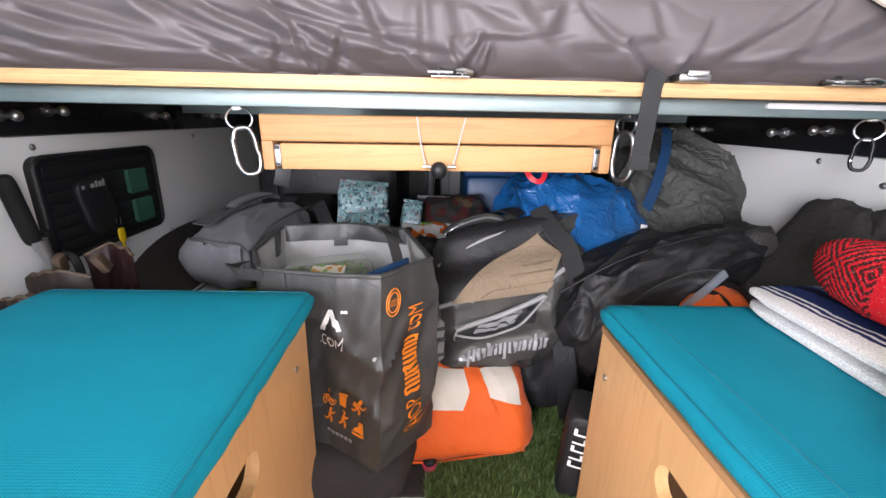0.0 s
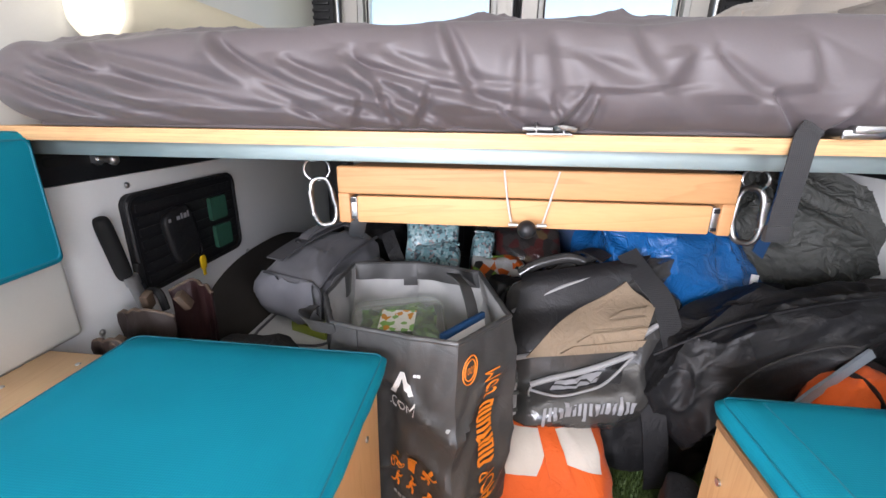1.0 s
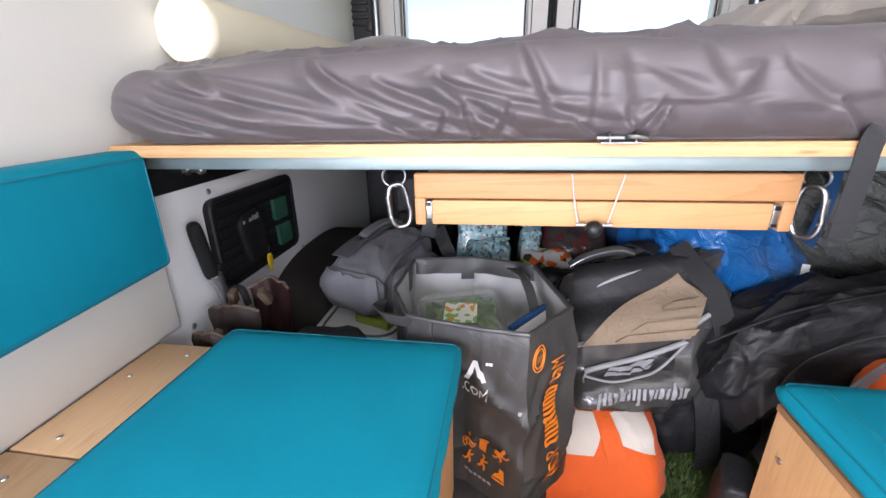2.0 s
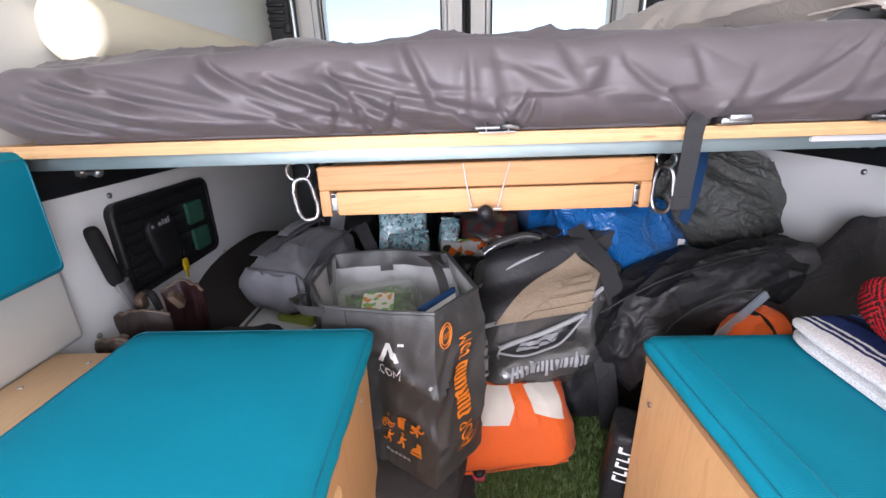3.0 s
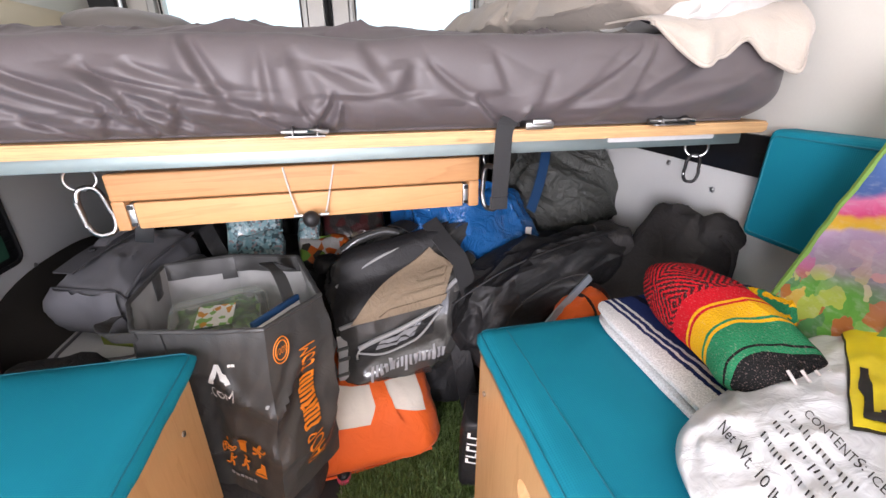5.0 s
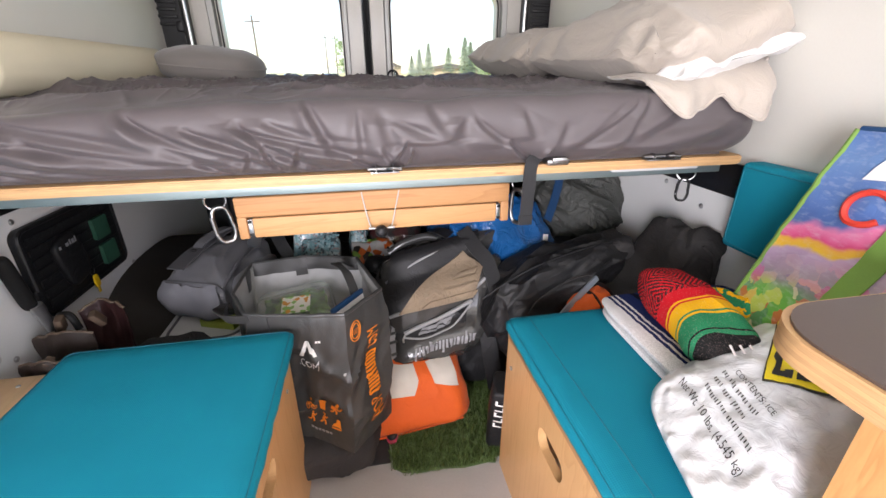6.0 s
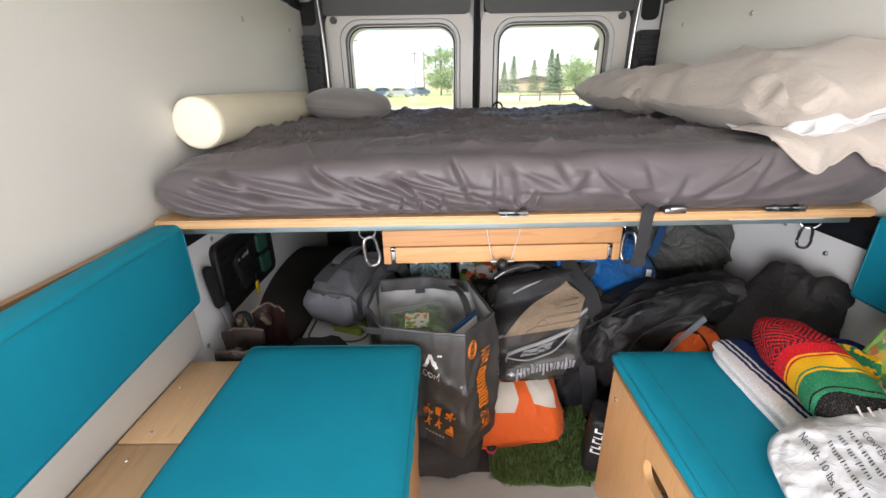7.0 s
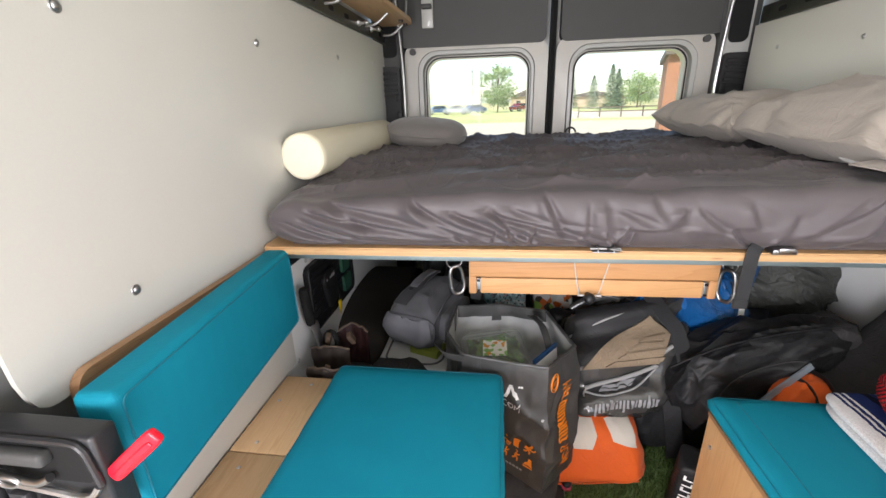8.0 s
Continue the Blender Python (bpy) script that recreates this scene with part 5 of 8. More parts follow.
def side_panel(x0, x1, y0, y1, z0, z1, hy, hz):
    """A bench front with a rounded finger hole."""
    outer = []
    inner = round_rect(hy - 0.055, hy + 0.055, hz - 0.027, hz + 0.027, 0.0265, 9)
    n = len(inner)
    for y, z in inner:
        dy, dz = y - hy, z - hz
        k = min((y1 - hy) / dy if dy > 1e-6 else 9e9, (y0 - hy) / dy if dy < -1e-6 else 9e9, (z1 - hz) / dz if dz > 1e-6 else 9e9, (z0 - hz) / dz if dz < -1e-6 else 9e9)
        outer.append((hy + dy * k, hz + dz * k))
    for cy, cz in ((y0, z0), (y0, z1), (y1, z0), (y1, z1)):
        i = min(range(n), key=lambda j: (outer[j][0] - cy) ** 2 + (outer[j][1] - cz) ** 2)
        outer[i] = (cy, cz)
    return slab_ring(outer, inner, x0, x1, turn_left)


BT = 0.428
LEATHER_WOOD = wooden("oiled_brown_wood", (0.36, 0.2, 0.1), (0.22, 0.11, 0.05), "Y")
lb = thing("bench", (-0.54, 0.3, 0), "birch plywood bench box with a finger hole", "bench", "plywood benches")
part("front_panel", side_panel(-0.263, -0.245, -0.25, 0.735, 0.0, BT - 0.0005, 0.455, 0.345), PLY_FACE, lb)
part("end_panel", boxm(-0.84, -0.2632, 0.717, 0.735, 0.0, BT - 0.0005), PLY_FACE, lb)
part("end_panel", boxm(-0.84, -0.2632, -0.25, -0.232, 0.0, BT - 0.0005), PLY_FACE, lb)
part("top_board", boxm(-0.84, -0.249, 0.462, 0.731, BT, BT + 0.012, bevel=0.0015), PLY_TOP, lb, "pale plywood lid")
part("top_board", boxm(-0.84, -0.249, -0.25, 0.458, BT, BT + 0.012, bevel=0.0015), PLY_TOP, lb, "pale plywood lid")
for x, y in ((-0.752, 0.70), (-0.81, 0.63), (-0.79, 0.49), (-0.79, 0.42), (-0.80, 0.25)):
    part("screw", rod(bmesh.new(), (x, y, BT + 0.012), (x, y, BT + 0.0135), 0.0045, 0.0035), STEEL_DULL, lb, "countersunk screw")
part("screw", rod(bmesh.new(), (-0.246, 0.67, 0.37), (-0.2425, 0.67, 0.37), 0.005), STEEL_DULL, lb)
cushion("bench_cushion", -0.681, -0.232, -0.25, 0.749, BT + 0.0125, 0.480, "flat teal seat cushion on the plywood bench", -0.262)

rb = thing("bench", (0.58, 0.4, 0), "birch plywood bench box with a finger hole", "bench", "plywood benches")
part("front_panel", side_panel(0.272, 0.290, 0.14, 0.70, 0.0, BT - 0.0005, 0.44, 0.335), PLY_FACE, rb)
part("panel_edge", boxm(0.270, 0.2925, 0.14, 0.702, BT, BT + 0.011, bevel=0.001), PLY_EDGE_DARK, rb, "dark layered plywood edge")
part("end_panel", boxm(0.2902, 0.90, 0.682, 0.70, 0.0, BT - 0.0005), PLY_FACE, rb)
part("top_board", boxm(0.293, 0.90, 0.14, 0.70, BT, BT + 0.011), PLY_TOP, rb)
part("screw", rod(bmesh.new(), (0.273, 0.665, 0.36), (0.2685, 0.665, 0.36), 0.005), STEEL_DULL, rb)
cushion("bench_cushion", 0.268, 0.895, 0.14, 0.711, BT + 0.0115, 0.478, "flat teal seat cushion on the plywood bench", 0.318)


def back_cushion(a, b, c, m, label):
    t = thing("backrest_cushion", m.translation, label, "cushion", "backrest cushions")
    bm = bmesh.new()
    box(bm, -a, a, -b, b, -c, c, 0.014, 4)
    bm.transform(m)
    part("cover", bm, TEAL, t)
    bm = tube(bmesh.new(), [m @ Vector((a + 0.0005, y, z)) for y, z in round_rect(-b + 0.012, b - 0.012, -c + 0.012, c - 0.012, 0.012, 5)], 0.0016, 6, True)
    part("seam", bm, TEAL_SEAM, t, "stitched edge seam")
    return t


back_cushion(0.032, 0.29, 0.109, pose(-0.797, 0.474, 0.708, 0, 0, 5), "teal backrest cushion leaning along the wall")
wood_back = single("backrest_rail", slab(round_rect(0.232, 0.79, 0.69, 0.806, 0.03, 6), -0.866, -0.850, turn_left), LEATHER_WOOD, "rounded plywood rail behind the backrest", "rail")
back_cushion(0.03, 0.26, 0.106, pose(0.872, 0.485, 0.716, 0, 0, 180), "teal backrest cushion against the wall")

# counter with a brown top and rounded corner
ct = thing("counter", (0.6, -0.15, 0), "orange plywood counter with a brown laminate top", "counter")
corner = [(0.9, 0.2), (0.9, -0.48), (0.325, -0.48), (0.32, -0.47)] + [(0.39 - 0.07 * math.cos(radians(a)), 0.13 + 0.07 * math.sin(radians(a))) for a in range(0, 91, 10)]
part("edge_band", slab(corner, 0.776, 0.802, flat), PLY_EDGE, ct, "thick rounded plywood edge")
inset = [(0.62 + (x - 0.62) * 0.985, -0.14 + (y + 0.14) * 0.985) for x, y in corner]
part("top", slab(inset, 0.8022, 0.805, flat), BROWN_TOP, ct, "brown laminate worktop")
part("side_panel", boxm(0.405, 0.423, -0.47, 0.126, 0.0, 0.776, bevel=0.002), CABINET_WOOD, ct)
part("end_panel", boxm(0.4232, 0.90, 0.106, 0.124, 0.0, 0.776), CABINET_WOOD, ct)

# black seat hinge housing with a red release tab beside the backrest
HOUSING = plain("worn_black_housing", (0.026, 0.026, 0.028), 0.38, var=0.2, fine=260, bump=0.12)
case2 = thing("seat_housing", (-0.8, 0.1, 0.66), "black plastic housing with a red release tab", "seat part")
part("shell", boxm(-1.0, -0.714, 0.130, 0.164, 0.655, 0.806, bevel=0.006, seg=3), HOUSING, case2)
# flat black plate on the shell, in place of the recess's shade
part("recess", slab(round_rect(-0.99, -0.726, 0.738, 0.797, 0.012, 5), 0.1275, 0.1305), BLACK_RUBBER, case2, "black plate giving the shade of the recess")
part("rim", tube(bmesh.new(), smooth_path([(-0.99, 0.127, 0.801), (-0.80, 0.126, 0.801), (-0.742, 0.126, 0.80), (-0.727, 0.126, 0.793), (-0.722, 0.126, 0.775), (-0.717, 0.126, 0.738)], 6), 0.0042, 8), HOUSING, case2, "raised rounded rim of the recess")
part("ledge", boxm(-0.99, -0.772, 0.112, 0.130, 0.770, 0.790, bevel=0.006, seg=3), TRIM_DARK, case2, "sloping grey ledge in the recess")
part("lever", tube(bmesh.new(), smooth_path([(-0.90, 0.12, 0.757), (-0.86, 0.117, 0.755), (-0.82, 0.115, 0.749), (-0.793, 0.116, 0.745), (-0.776, 0.119, 0.752)], 8), 0.0055, 10), CHROME, case2, "shiny metal lever")
part("lever_eye", tube(bmesh.new(), [(-0.826 + 0.016 * math.cos(a), 0.110, 0.749 + 0.007 * math.sin(a)) for a in (math.tau * k / 20 for k in range(20))], 0.0028, 8, True), STEEL_DULL, case2, "pressed eye of the lever")
part("edge_bar", tube(bmesh.new(), smooth_path([(-0.99, 0.122, 0.742), (-0.88, 0.121, 0.737), (-0.80, 0.120, 0.730), (-0.748, 0.120, 0.723), (-0.728, 0.121, 0.727), (-0.719, 0.124, 0.738)], 8), 0.0045), STEEL_DULL, case2, "shiny edge bar")
for k in range(4):
    part("lower_rib", boxm(-0.90 + 0.045 * k, -0.872 + 0.045 * k, 0.118, 0.131, 0.68, 0.716, bevel=0.005), HOUSING, case2, "black lug under the bar")
part("tab", blob(0.0115, 0.006, 0.054, 0.3, 0.5, 40, 24, m=pose(-0.674, 0.14, 0.776, 0, 48, 0)), RED_PLASTIC, case2, "bright red release tab")
part("tab_rib", blob(0.0045, 0.003, 0.044, 0.4, 0.5, 24, 16, m=pose(-0.672, 0.1345, 0.774, 0, 48, 0)), RED_PLASTIC, case2, "raised rib on the tab")


# ---- on the right-hand bench ----
bl = thing("blanket", (0.65, 0.5, 0.48), "folded navy and white striped blanket on the bench", "blanket")


def folded(x0, x1, y0, y1, z0, z1, seed):
    bm = blob((x1 - x0) / 2, (y1 - y0) / 2, (z1 - z0) / 2, 0.55, 0.22, 96, 20, creases=0.004, cs=7, lumps=0.006, ls=8, seed=seed, m=pose((x0 + x1) / 2, (y0 + y1) / 2, (z0 + z1) / 2, 0, 0, -1.5))
    return bm


part("lower_fold", folded(0.478, 0.84, 0.27, 0.69, 0.482, 0.507, 3), BLANKET, bl)
part("upper_fold", folded(0.474, 0.84, 0.275, 0.695, 0.504, 0.53, 5), BLANKET, bl)

sp = thing("serape_roll", (0.60, 0.655, 0.578), "rolled red, yellow and green woven serape", "blanket", rot=(0, 0, -101))


def serape_shape(p):
    f = (p.x + 0.15) / 0.30
    return (p.x + 0.15, p.y * (1 + 0.12 * f), p.z * (1.0 - 0.08 * f) + 0.004)


part("roll", blob(0.15, 0.057, 0.05, 0.7, 0.42, 110, 40, creases=0.004, cs=9, lumps=0.006, ls=9, seed=2, shape=serape_shape, m=pose(0, 0, 0, 90, 0, 0) @ pose(0, 0, 0, -90, 0, 0)), SERAPE, sp, local=True)
TASSEL = plain("pale_fringe", (0.55, 0.5, 0.48), 0.9)
for k in range(5):
    part("fringe", tube(bmesh.new(), smooth_path([(0.295, -0.02 + 0.016 * k, 0.03), (0.315, -0.015 + 0.018 * k, 0.015), (0.325, 0.005 + 0.02 * k, -0.01)]), 0.0018, 6), TASSEL, sp, "pale yarn fringe", local=True)
tail = thing("serape_end", (0.68, 0.52, 0.55), "yellow and green woven end tucked beside the roll", "blanket")
part("cloth", blob(0.018, 0.075, 0.03, 0.8, 0.6, 64, 26, creases=0.014, cs=16, seed=4, m=pose(0.678, 0.50, 0.572, 14, 15, 24)), SERAPE_TAIL, tail)

# ice bag
ice_m = pose(0.578, 0.30, 0.556, 10, 0, -106)
ICE_A, ICE_B, ICE_C = 0.145, 0.205, 0.058
ib = thing("ice_bag", (0.535, 0.285, 0.48), "clear white plastic bag of ice with black and yellow print", "ice bag")


def ice_lump(p):
    return 0.008 * (0.5 - abs(noise.noise(Vector((p.x * 30, p.y * 30, p.z * 30))))) + 0.005 * wob(p, 11, 3)


def ice_shape(p):
    fx, fy = abs(p.x) / ICE_A, abs(p.y) / ICE_B
    k = 1 - 0.6 * max(fx, fy) ** 2.6
    return (p.x - 0.55 * p.y, p.y, p.z * k + (ice_lump(p) if p.z > -0.02 else 0))


part("bag", blob(ICE_A, ICE_B, ICE_C, 0.75, 0.3, 150, 60, shape=ice_shape, m=ice_m), ICE_FILM, ib)


def ice_top(u, v):
    fu, fv = min(0.99, abs(u) / ICE_A), min(0.99, abs(v) / ICE_B)
    r = (fu ** (2 / 0.3) + fv ** (2 / 0.3)) ** (0.3 / 0.75)
    z = ICE_C * max(0.0, 1 - r) ** 0.375
    return ice_m @ Vector(ice_shape(Vector((u, v, z))))


part("writing", words_on(ice_top, "CONTENTS: ICE", 0.0125, -0.041, -0.081, 0, 0.0025), BLACK_INK, ib, "small black printed words")
for words, v in (((3, 3, 5, 4), -0.098), ((4, 4, 6), -0.114), ((11, 5, 5), -0.13)):
    spans, u = [], -0.052
    for n in words:
        for i in range(n):
            h = 0.0015 * ((i * 7 + n) % 3 == 1)
            spans.append((u, u + 0.0013, v + h, v + 0.0062))
            u += 0.0052
        u += 0.004
    part("print_line", bars_on(ice_top, spans, 0.0025, 1, 1), BLACK_INK, ib, "line of small black print")
part("writing", words_on(ice_top, "Net Wt. 10 lbs. (4.545 kg)", 0.0158, -0.092, -0.155, 0, 0.0025), BLACK_INK, ib, "black printed weight")


def lab(a, b):
    """A place on the yellow label: a along its foot, b up."""
    foot = Vector((-0.003, -0.055)).lerp(Vector((0.128, 0.075)), a)
    head = Vector((-0.10, 0.065)).lerp(Vector((0.03, 0.19)), a)
    c = foot.lerp(head, b)
    return ice_top(c.x, c.y)


def lab_patch(a0, a1, b0, b1, off, bm=None, n=10, m=8):
    return patch(lab, ((a0, b0), (a1, b0), (a1, b1), (a0, b1)), n, m, off, 0.0006, bm)


part("label_border", lab_patch(-0.015, 1.0, -0.02, 1.0, 0.002, n=30, m=30), BLACK_INK, ib, "thin black label border")
part("label", lab_patch(0.0, 1.0, 0.0, 1.0, 0.0032, n=30, m=30), YELLOW_INK, ib, "bright yellow printed label")
for a0, w in ((0.05, 0.16), (0.25, 0.19), (0.48, 0.22), (0.74, 0.18)):
    part("label_bar", lab_patch(a0, a0 + w * 0.36, 0.06, 0.5, 0.0042), BLACK_INK, ib, "heavy black block of print")
    part("label_bar", lab_patch(a0 + w * 0.64, a0 + w, 0.06, 0.5 if a0 > 0.1 else 0.15, 0.0042), BLACK_INK, ib, "heavy black block of print")
    part("label_bar", lab_patch(a0, a0 + w, 0.06, 0.115, 0.005), BLACK_INK, ib, "heavy black block of print")
part("label_shape", lab_patch(0.42, 0.62, 0.58, 0.85, 0.0042), RED_INK, ib, "rounded red printed shape")

# painted market bag leaning on the backrest
gb_m = pose(0.735, 0.34, 0.60, 0, 14, 4)
gb = thing("market_bag", (0.74, 0.34, 0.485), "brightly painted shopping bag with green straps leaning on the backrest", "shopping bag")


def market_front(u, v):
    """u from the far edge to the near one, v from the bottom to the top."""
    y = 0.20 - 0.42 * u
    bul = 0.03 * math.sin(math.pi * min(1, max(0, u))) * (1 - 0.4 * v)
    n = 0.007 * (fold((y, v * 0.4, 0), 8, 3) - 0.5) + 0.004 * wob((y, v, 0), 18, 2)
    return gb_m @ Vector((-0.035 - bul - n, y + 0.02 * v * (0.5 - u) - 0.075 * v, -0.09 + 0.42 * v))


bm = bmesh.new()
nu, nv = 40, 44
fr = [[bm.verts.new(market_front(i / nu, j / nv)) for j in range(nv + 1)] for i in range(nu + 1)]
bk = [[bm.verts.new(market_front(i / nu, j / nv) + gb_m.to_3x3() @ Vector((0.07 + 0.05 * math.sin(math.pi * i / nu) - 0.03 * j / nv, 0, 0))) for j in range(nv + 1)] for i in range(nu + 1)]
for i in range(nu):
    for j in range(nv):
        bm.faces.new((fr[i][j], fr[i + 1][j], fr[i + 1][j + 1], fr[i][j + 1]))
        bm.faces.new((bk[i][j + 1], bk[i + 1][j + 1], bk[i + 1][j], bk[i][j]))
for j in range(nv):
    for i in (0, nu):
        bm.faces.new((fr[i][j], fr[i][j + 1], bk[i][j + 1], bk[i][j]))
for i in range(nu):
    bm.faces.new((fr[i][0], fr[i + 1][0], bk[i + 1][0], bk[i][0]))
    bm.faces.new((fr[i][nv], fr[i + 1][nv], bk[i + 1][nv], bk[i][nv]))
part("body", bm, PAINTED, gb)
part("binding", tube(bmesh.new(), [market_front(0, j / 20) + Vector((0.006, 0.004, 0)) for j in range(21)], 0.007, 8), GREEN_WEB, gb, "green bound edge")
part("binding", tube(bmesh.new(), [market_front(j / 20, 1.0) + Vector((0.004, 0, 0.002)) for j in range(21)], 0.005, 8), BLUE_BAND, gb, "blue top hem")
for u in (0.32, 0.78):
    part("strap", patch(market_front, ((u, 0.1), (u + 0.085, 0.1), (u + 0.085, 1.0), (u, 1.0)), 3, 30, 0.003, 0.003), GREEN_WEB, gb, "broad green webbing strap")
for (cu, cv, r) in ((0.22, 0.72, 0.032), (0.66, 0.70, 0.034), (0.66, 0.55, 0.03), (0.84, 0.55, 0.03)):
    part("print_shape", tube(bmesh.new(), [market_front(cu + r * 2.1 * math.cos(radians(a)), cv + r * 2.0 * math.sin(radians(a))) - gb_m.to_3x3() @ Vector((0.003, 0, 0)) for a in range(40, 330, 15)], 0.0055, 6), RED_INK, gb, "curved red printed shape")
part("print_shape", patch(market_front, ((0.14, 0.82), (0.33, 0.84), (0.31, 0.9), (0.17, 0.91)), 8, 4, 0.002, 0.002), WHITE_INK, gb, "small pale printed badge")
part("print_shape", patch(market_front, ((0.46, 0.56), (0.6, 0.58), (0.58, 0.64), (0.47, 0.62)), 6, 4, 0.002, 0.002), GREEN_INK, gb, "green printed leaf shape")


# ---- in the storage space under the bed ----
def front_of(a, b, c, e1, e2, m):
    """The front of a soft box of those half sizes, as a surface of its own x and z."""
    def fn(u, v):
        w = max(0.0, 1 - min(0.999, abs(v) / c) ** (2 / e1)) ** (e1 / e2)
        return m @ Vector((u, -b * max(0.0, w - min(0.999, abs(u) / a) ** (2 / e2)) ** (e2 / 2), v))
    return fn


def soft_front(a, b, c, e1, e2, creases, cs, lumps, ls, seed, shape, m):
    """The front of a creased soft box, following its creases and lumps."""
    raw = front_of(a, b, c, e1, e2, Matrix.Identity(4))

    def fn(u, v):
        p = raw(u, v)
        n = Vector((p.x / a / a, p.y / b / b, p.z / c / c)).normalized()
        q = p + Vector((wob(p, cs * 0.5, seed + 11), wob(p, cs * 0.5, seed + 12), wob(p, cs * 0.5, seed + 13))) * (0.45 / cs)
        d = creases * (fold(q, cs, seed, 4) - 0.5) + creases * 0.45 * (fold(q, cs * 2.1, seed + 5, 4) - 0.5) + creases * 0.13 * (fold(q, cs * 4.3, seed + 8, 4) - 0.5) + lumps * wob(p, ls, seed)
        return m @ Vector(shape(p + n * d))
    return fn


def rough_front(bm_fn, amp, s, seed):
    def fn(u, v):
        p = bm_fn(u, v)
        return p + Vector((0, -1, 0.3)) * amp * (fold(p, s, seed) - 0.6)
    return fn


# grey shopping tote, open, with a salad box
TOP = [(-0.345, 0.80), (-0.225, 0.768), (-0.111, 0.741), (-0.022, 0.863), (-0.085, 1.055), (-0.235, 1.08), (-0.385, 1.06), (-0.402, 0.92)]
LOW = [(-0.335, 0.785), (-0.222, 0.748), (-0.117, 0.676), (-0.018, 0.795), (-0.065, 1.0), (-0.22, 1.03), (-0.36, 1.02), (-0.385, 0.90)]
TZ, LZ = (0.496, 0.498, 0.506, 0.50, 0.508, 0.514, 0.51, 0.494), 0.145


def tote(s, v, inside=0.0):
    """The tote's wall: s counts its corners round from the left front one, v goes from the bottom to the rim."""
    n = 8
    s = s % n
    k = int(s)
    f = s - k
    f2 = f
    a, b = Vector((*TOP[k], TZ[k])), Vector((*TOP[(k + 1) % n], TZ[(k + 1) % n]))
    c, d = Vector((*LOW[k], LZ)), Vector((*LOW[(k + 1) % n], LZ))
    p = c.lerp(d, f2).lerp(a.lerp(b, f2), v)
    mid = Vector((-0.21, 0.9, p.z))
    n_ = (p - mid)
    n_.z = 0
    n_.normalize()
    e = math.sin(math.pi * min(1, max(0, v)))
    fe = 0.85
    amt = 0.012 * e + fe * 0.022 * e * (fold((s * 0.2 + v * 0.25, v * 0.34 - s * 0.08, 1), 6.0, 3, 5) - 0.45) + fe * 0.009 * e * (fold((s * 0.3 - v * 0.4, v * 0.5, 2), 9.0, 4, 5) - 0.45) + 0.007 * wob((s * 0.35, v * 1.2, 0), 3.3, 5) * e
    if 2 <= s < 4:
        amt += 0.010 * e * math.sin((s - 2) * math.pi) * math.sin(v * 7)
    if s < 2:
        amt -= 0.014 * e * max(0.0, 1 - abs(s - 0.9) / 1.0)
    amt += 0.003 * wob((s * 3, v * 3, 0), 2.0, 1)
    return p + n_ * (amt - inside)


def shell(fn, nu, nv, closed=True, floor_=True, bm=None):
    bm = bm or bmesh.new()
    g = [[bm.verts.new(fn(8 * i / nu, j / nv)) for j in range(nv + 1)] for i in range(nu)]
    for i in range(nu):
        for j in range(nv):
            a, b = g[i], g[(i + 1) % nu]
            bm.faces.new((a[j], b[j], b[j + 1], a[j + 1]))
    if floor_:
        bm.faces.new([g[i][0] for i in range(nu)][::-1])
    return bm


def flat_words(fn, words, u0, u1, v0, v1, upward=False, off=0.004):
    """Words fitted into a box of the surface; upward ones read from its foot to its head."""
    bm = text_piece(words, 1.0)
    xs, ys = [v.co.x for v in bm.verts], [v.co.y for v in bm.verts]
    bmesh.ops.triangulate(bm, faces=bm.faces[:])
    for v in bm.verts:
        a, b = (v.co.x - min(xs)) / (max(xs) - min(xs)), (v.co.y - min(ys)) / (max(ys) - min(ys))
        u, w = (u1 - (u1 - u0) * b, v0 + (v1 - v0) * a) if upward else (u0 + (u1 - u0) * a, v0 + (v1 - v0) * b)
        v.co = on_surface(fn, [(u, w)], off)[0]
    return bm


st = thing("tote_bag", (-0.21, 0.9, 0.145), "open charcoal shopping tote with orange and white print", "shopping bag")
part("outer", shell(tote, 128, 44), NONWOVEN, st)
part("lining", shell(lambda s, v: tote(s, v, 0.005) + Vector((0, 0, 0.004)), 128, 44), NONWOVEN_PALE, st, "pale grey lining")
part("rim", tube(bmesh.new(), [tote(8 * i / 96, 1.0, 0.0025) for i in range(96)], 0.005, 8, True), NONWOVEN, st, "folded hem round the rim")
part("back_hem", patch(lambda u, v: tote(u, v, 0.006), ((4.0, 0.9), (6.0, 0.9), (6.0, 1.0), (4.0, 1.0)), 24, 3, -0.003, 0.002), NONWOVEN, st, "dark hem band inside the back")
for s in (0.25, 5.0, 6.2):
    inner = 0.0 if s < 2 else 0.007
    part("strap", patch(lambda u, v: tote(u, v, inner), ((s, 0.86), (s + 0.22, 0.86), (s + 0.22, 1.0), (s, 1.0)), 4, 6, 0.002 if s < 2 else -0.004, 0.002), NONWOVEN, st, "sewn handle end")
part("handle", tube(bmesh.new(), smooth_path([tote(4.15, 0.9), (-0.14, 0.97, 0.535), (-0.11, 0.93, 0.52), (-0.09, 0.89, 0.46), (-0.10, 0.88, 0.40)], 8), 0.0025, flat=((0, 0.3, 1), 0.028)), NONWOVEN, st, "drooping webbing handle")
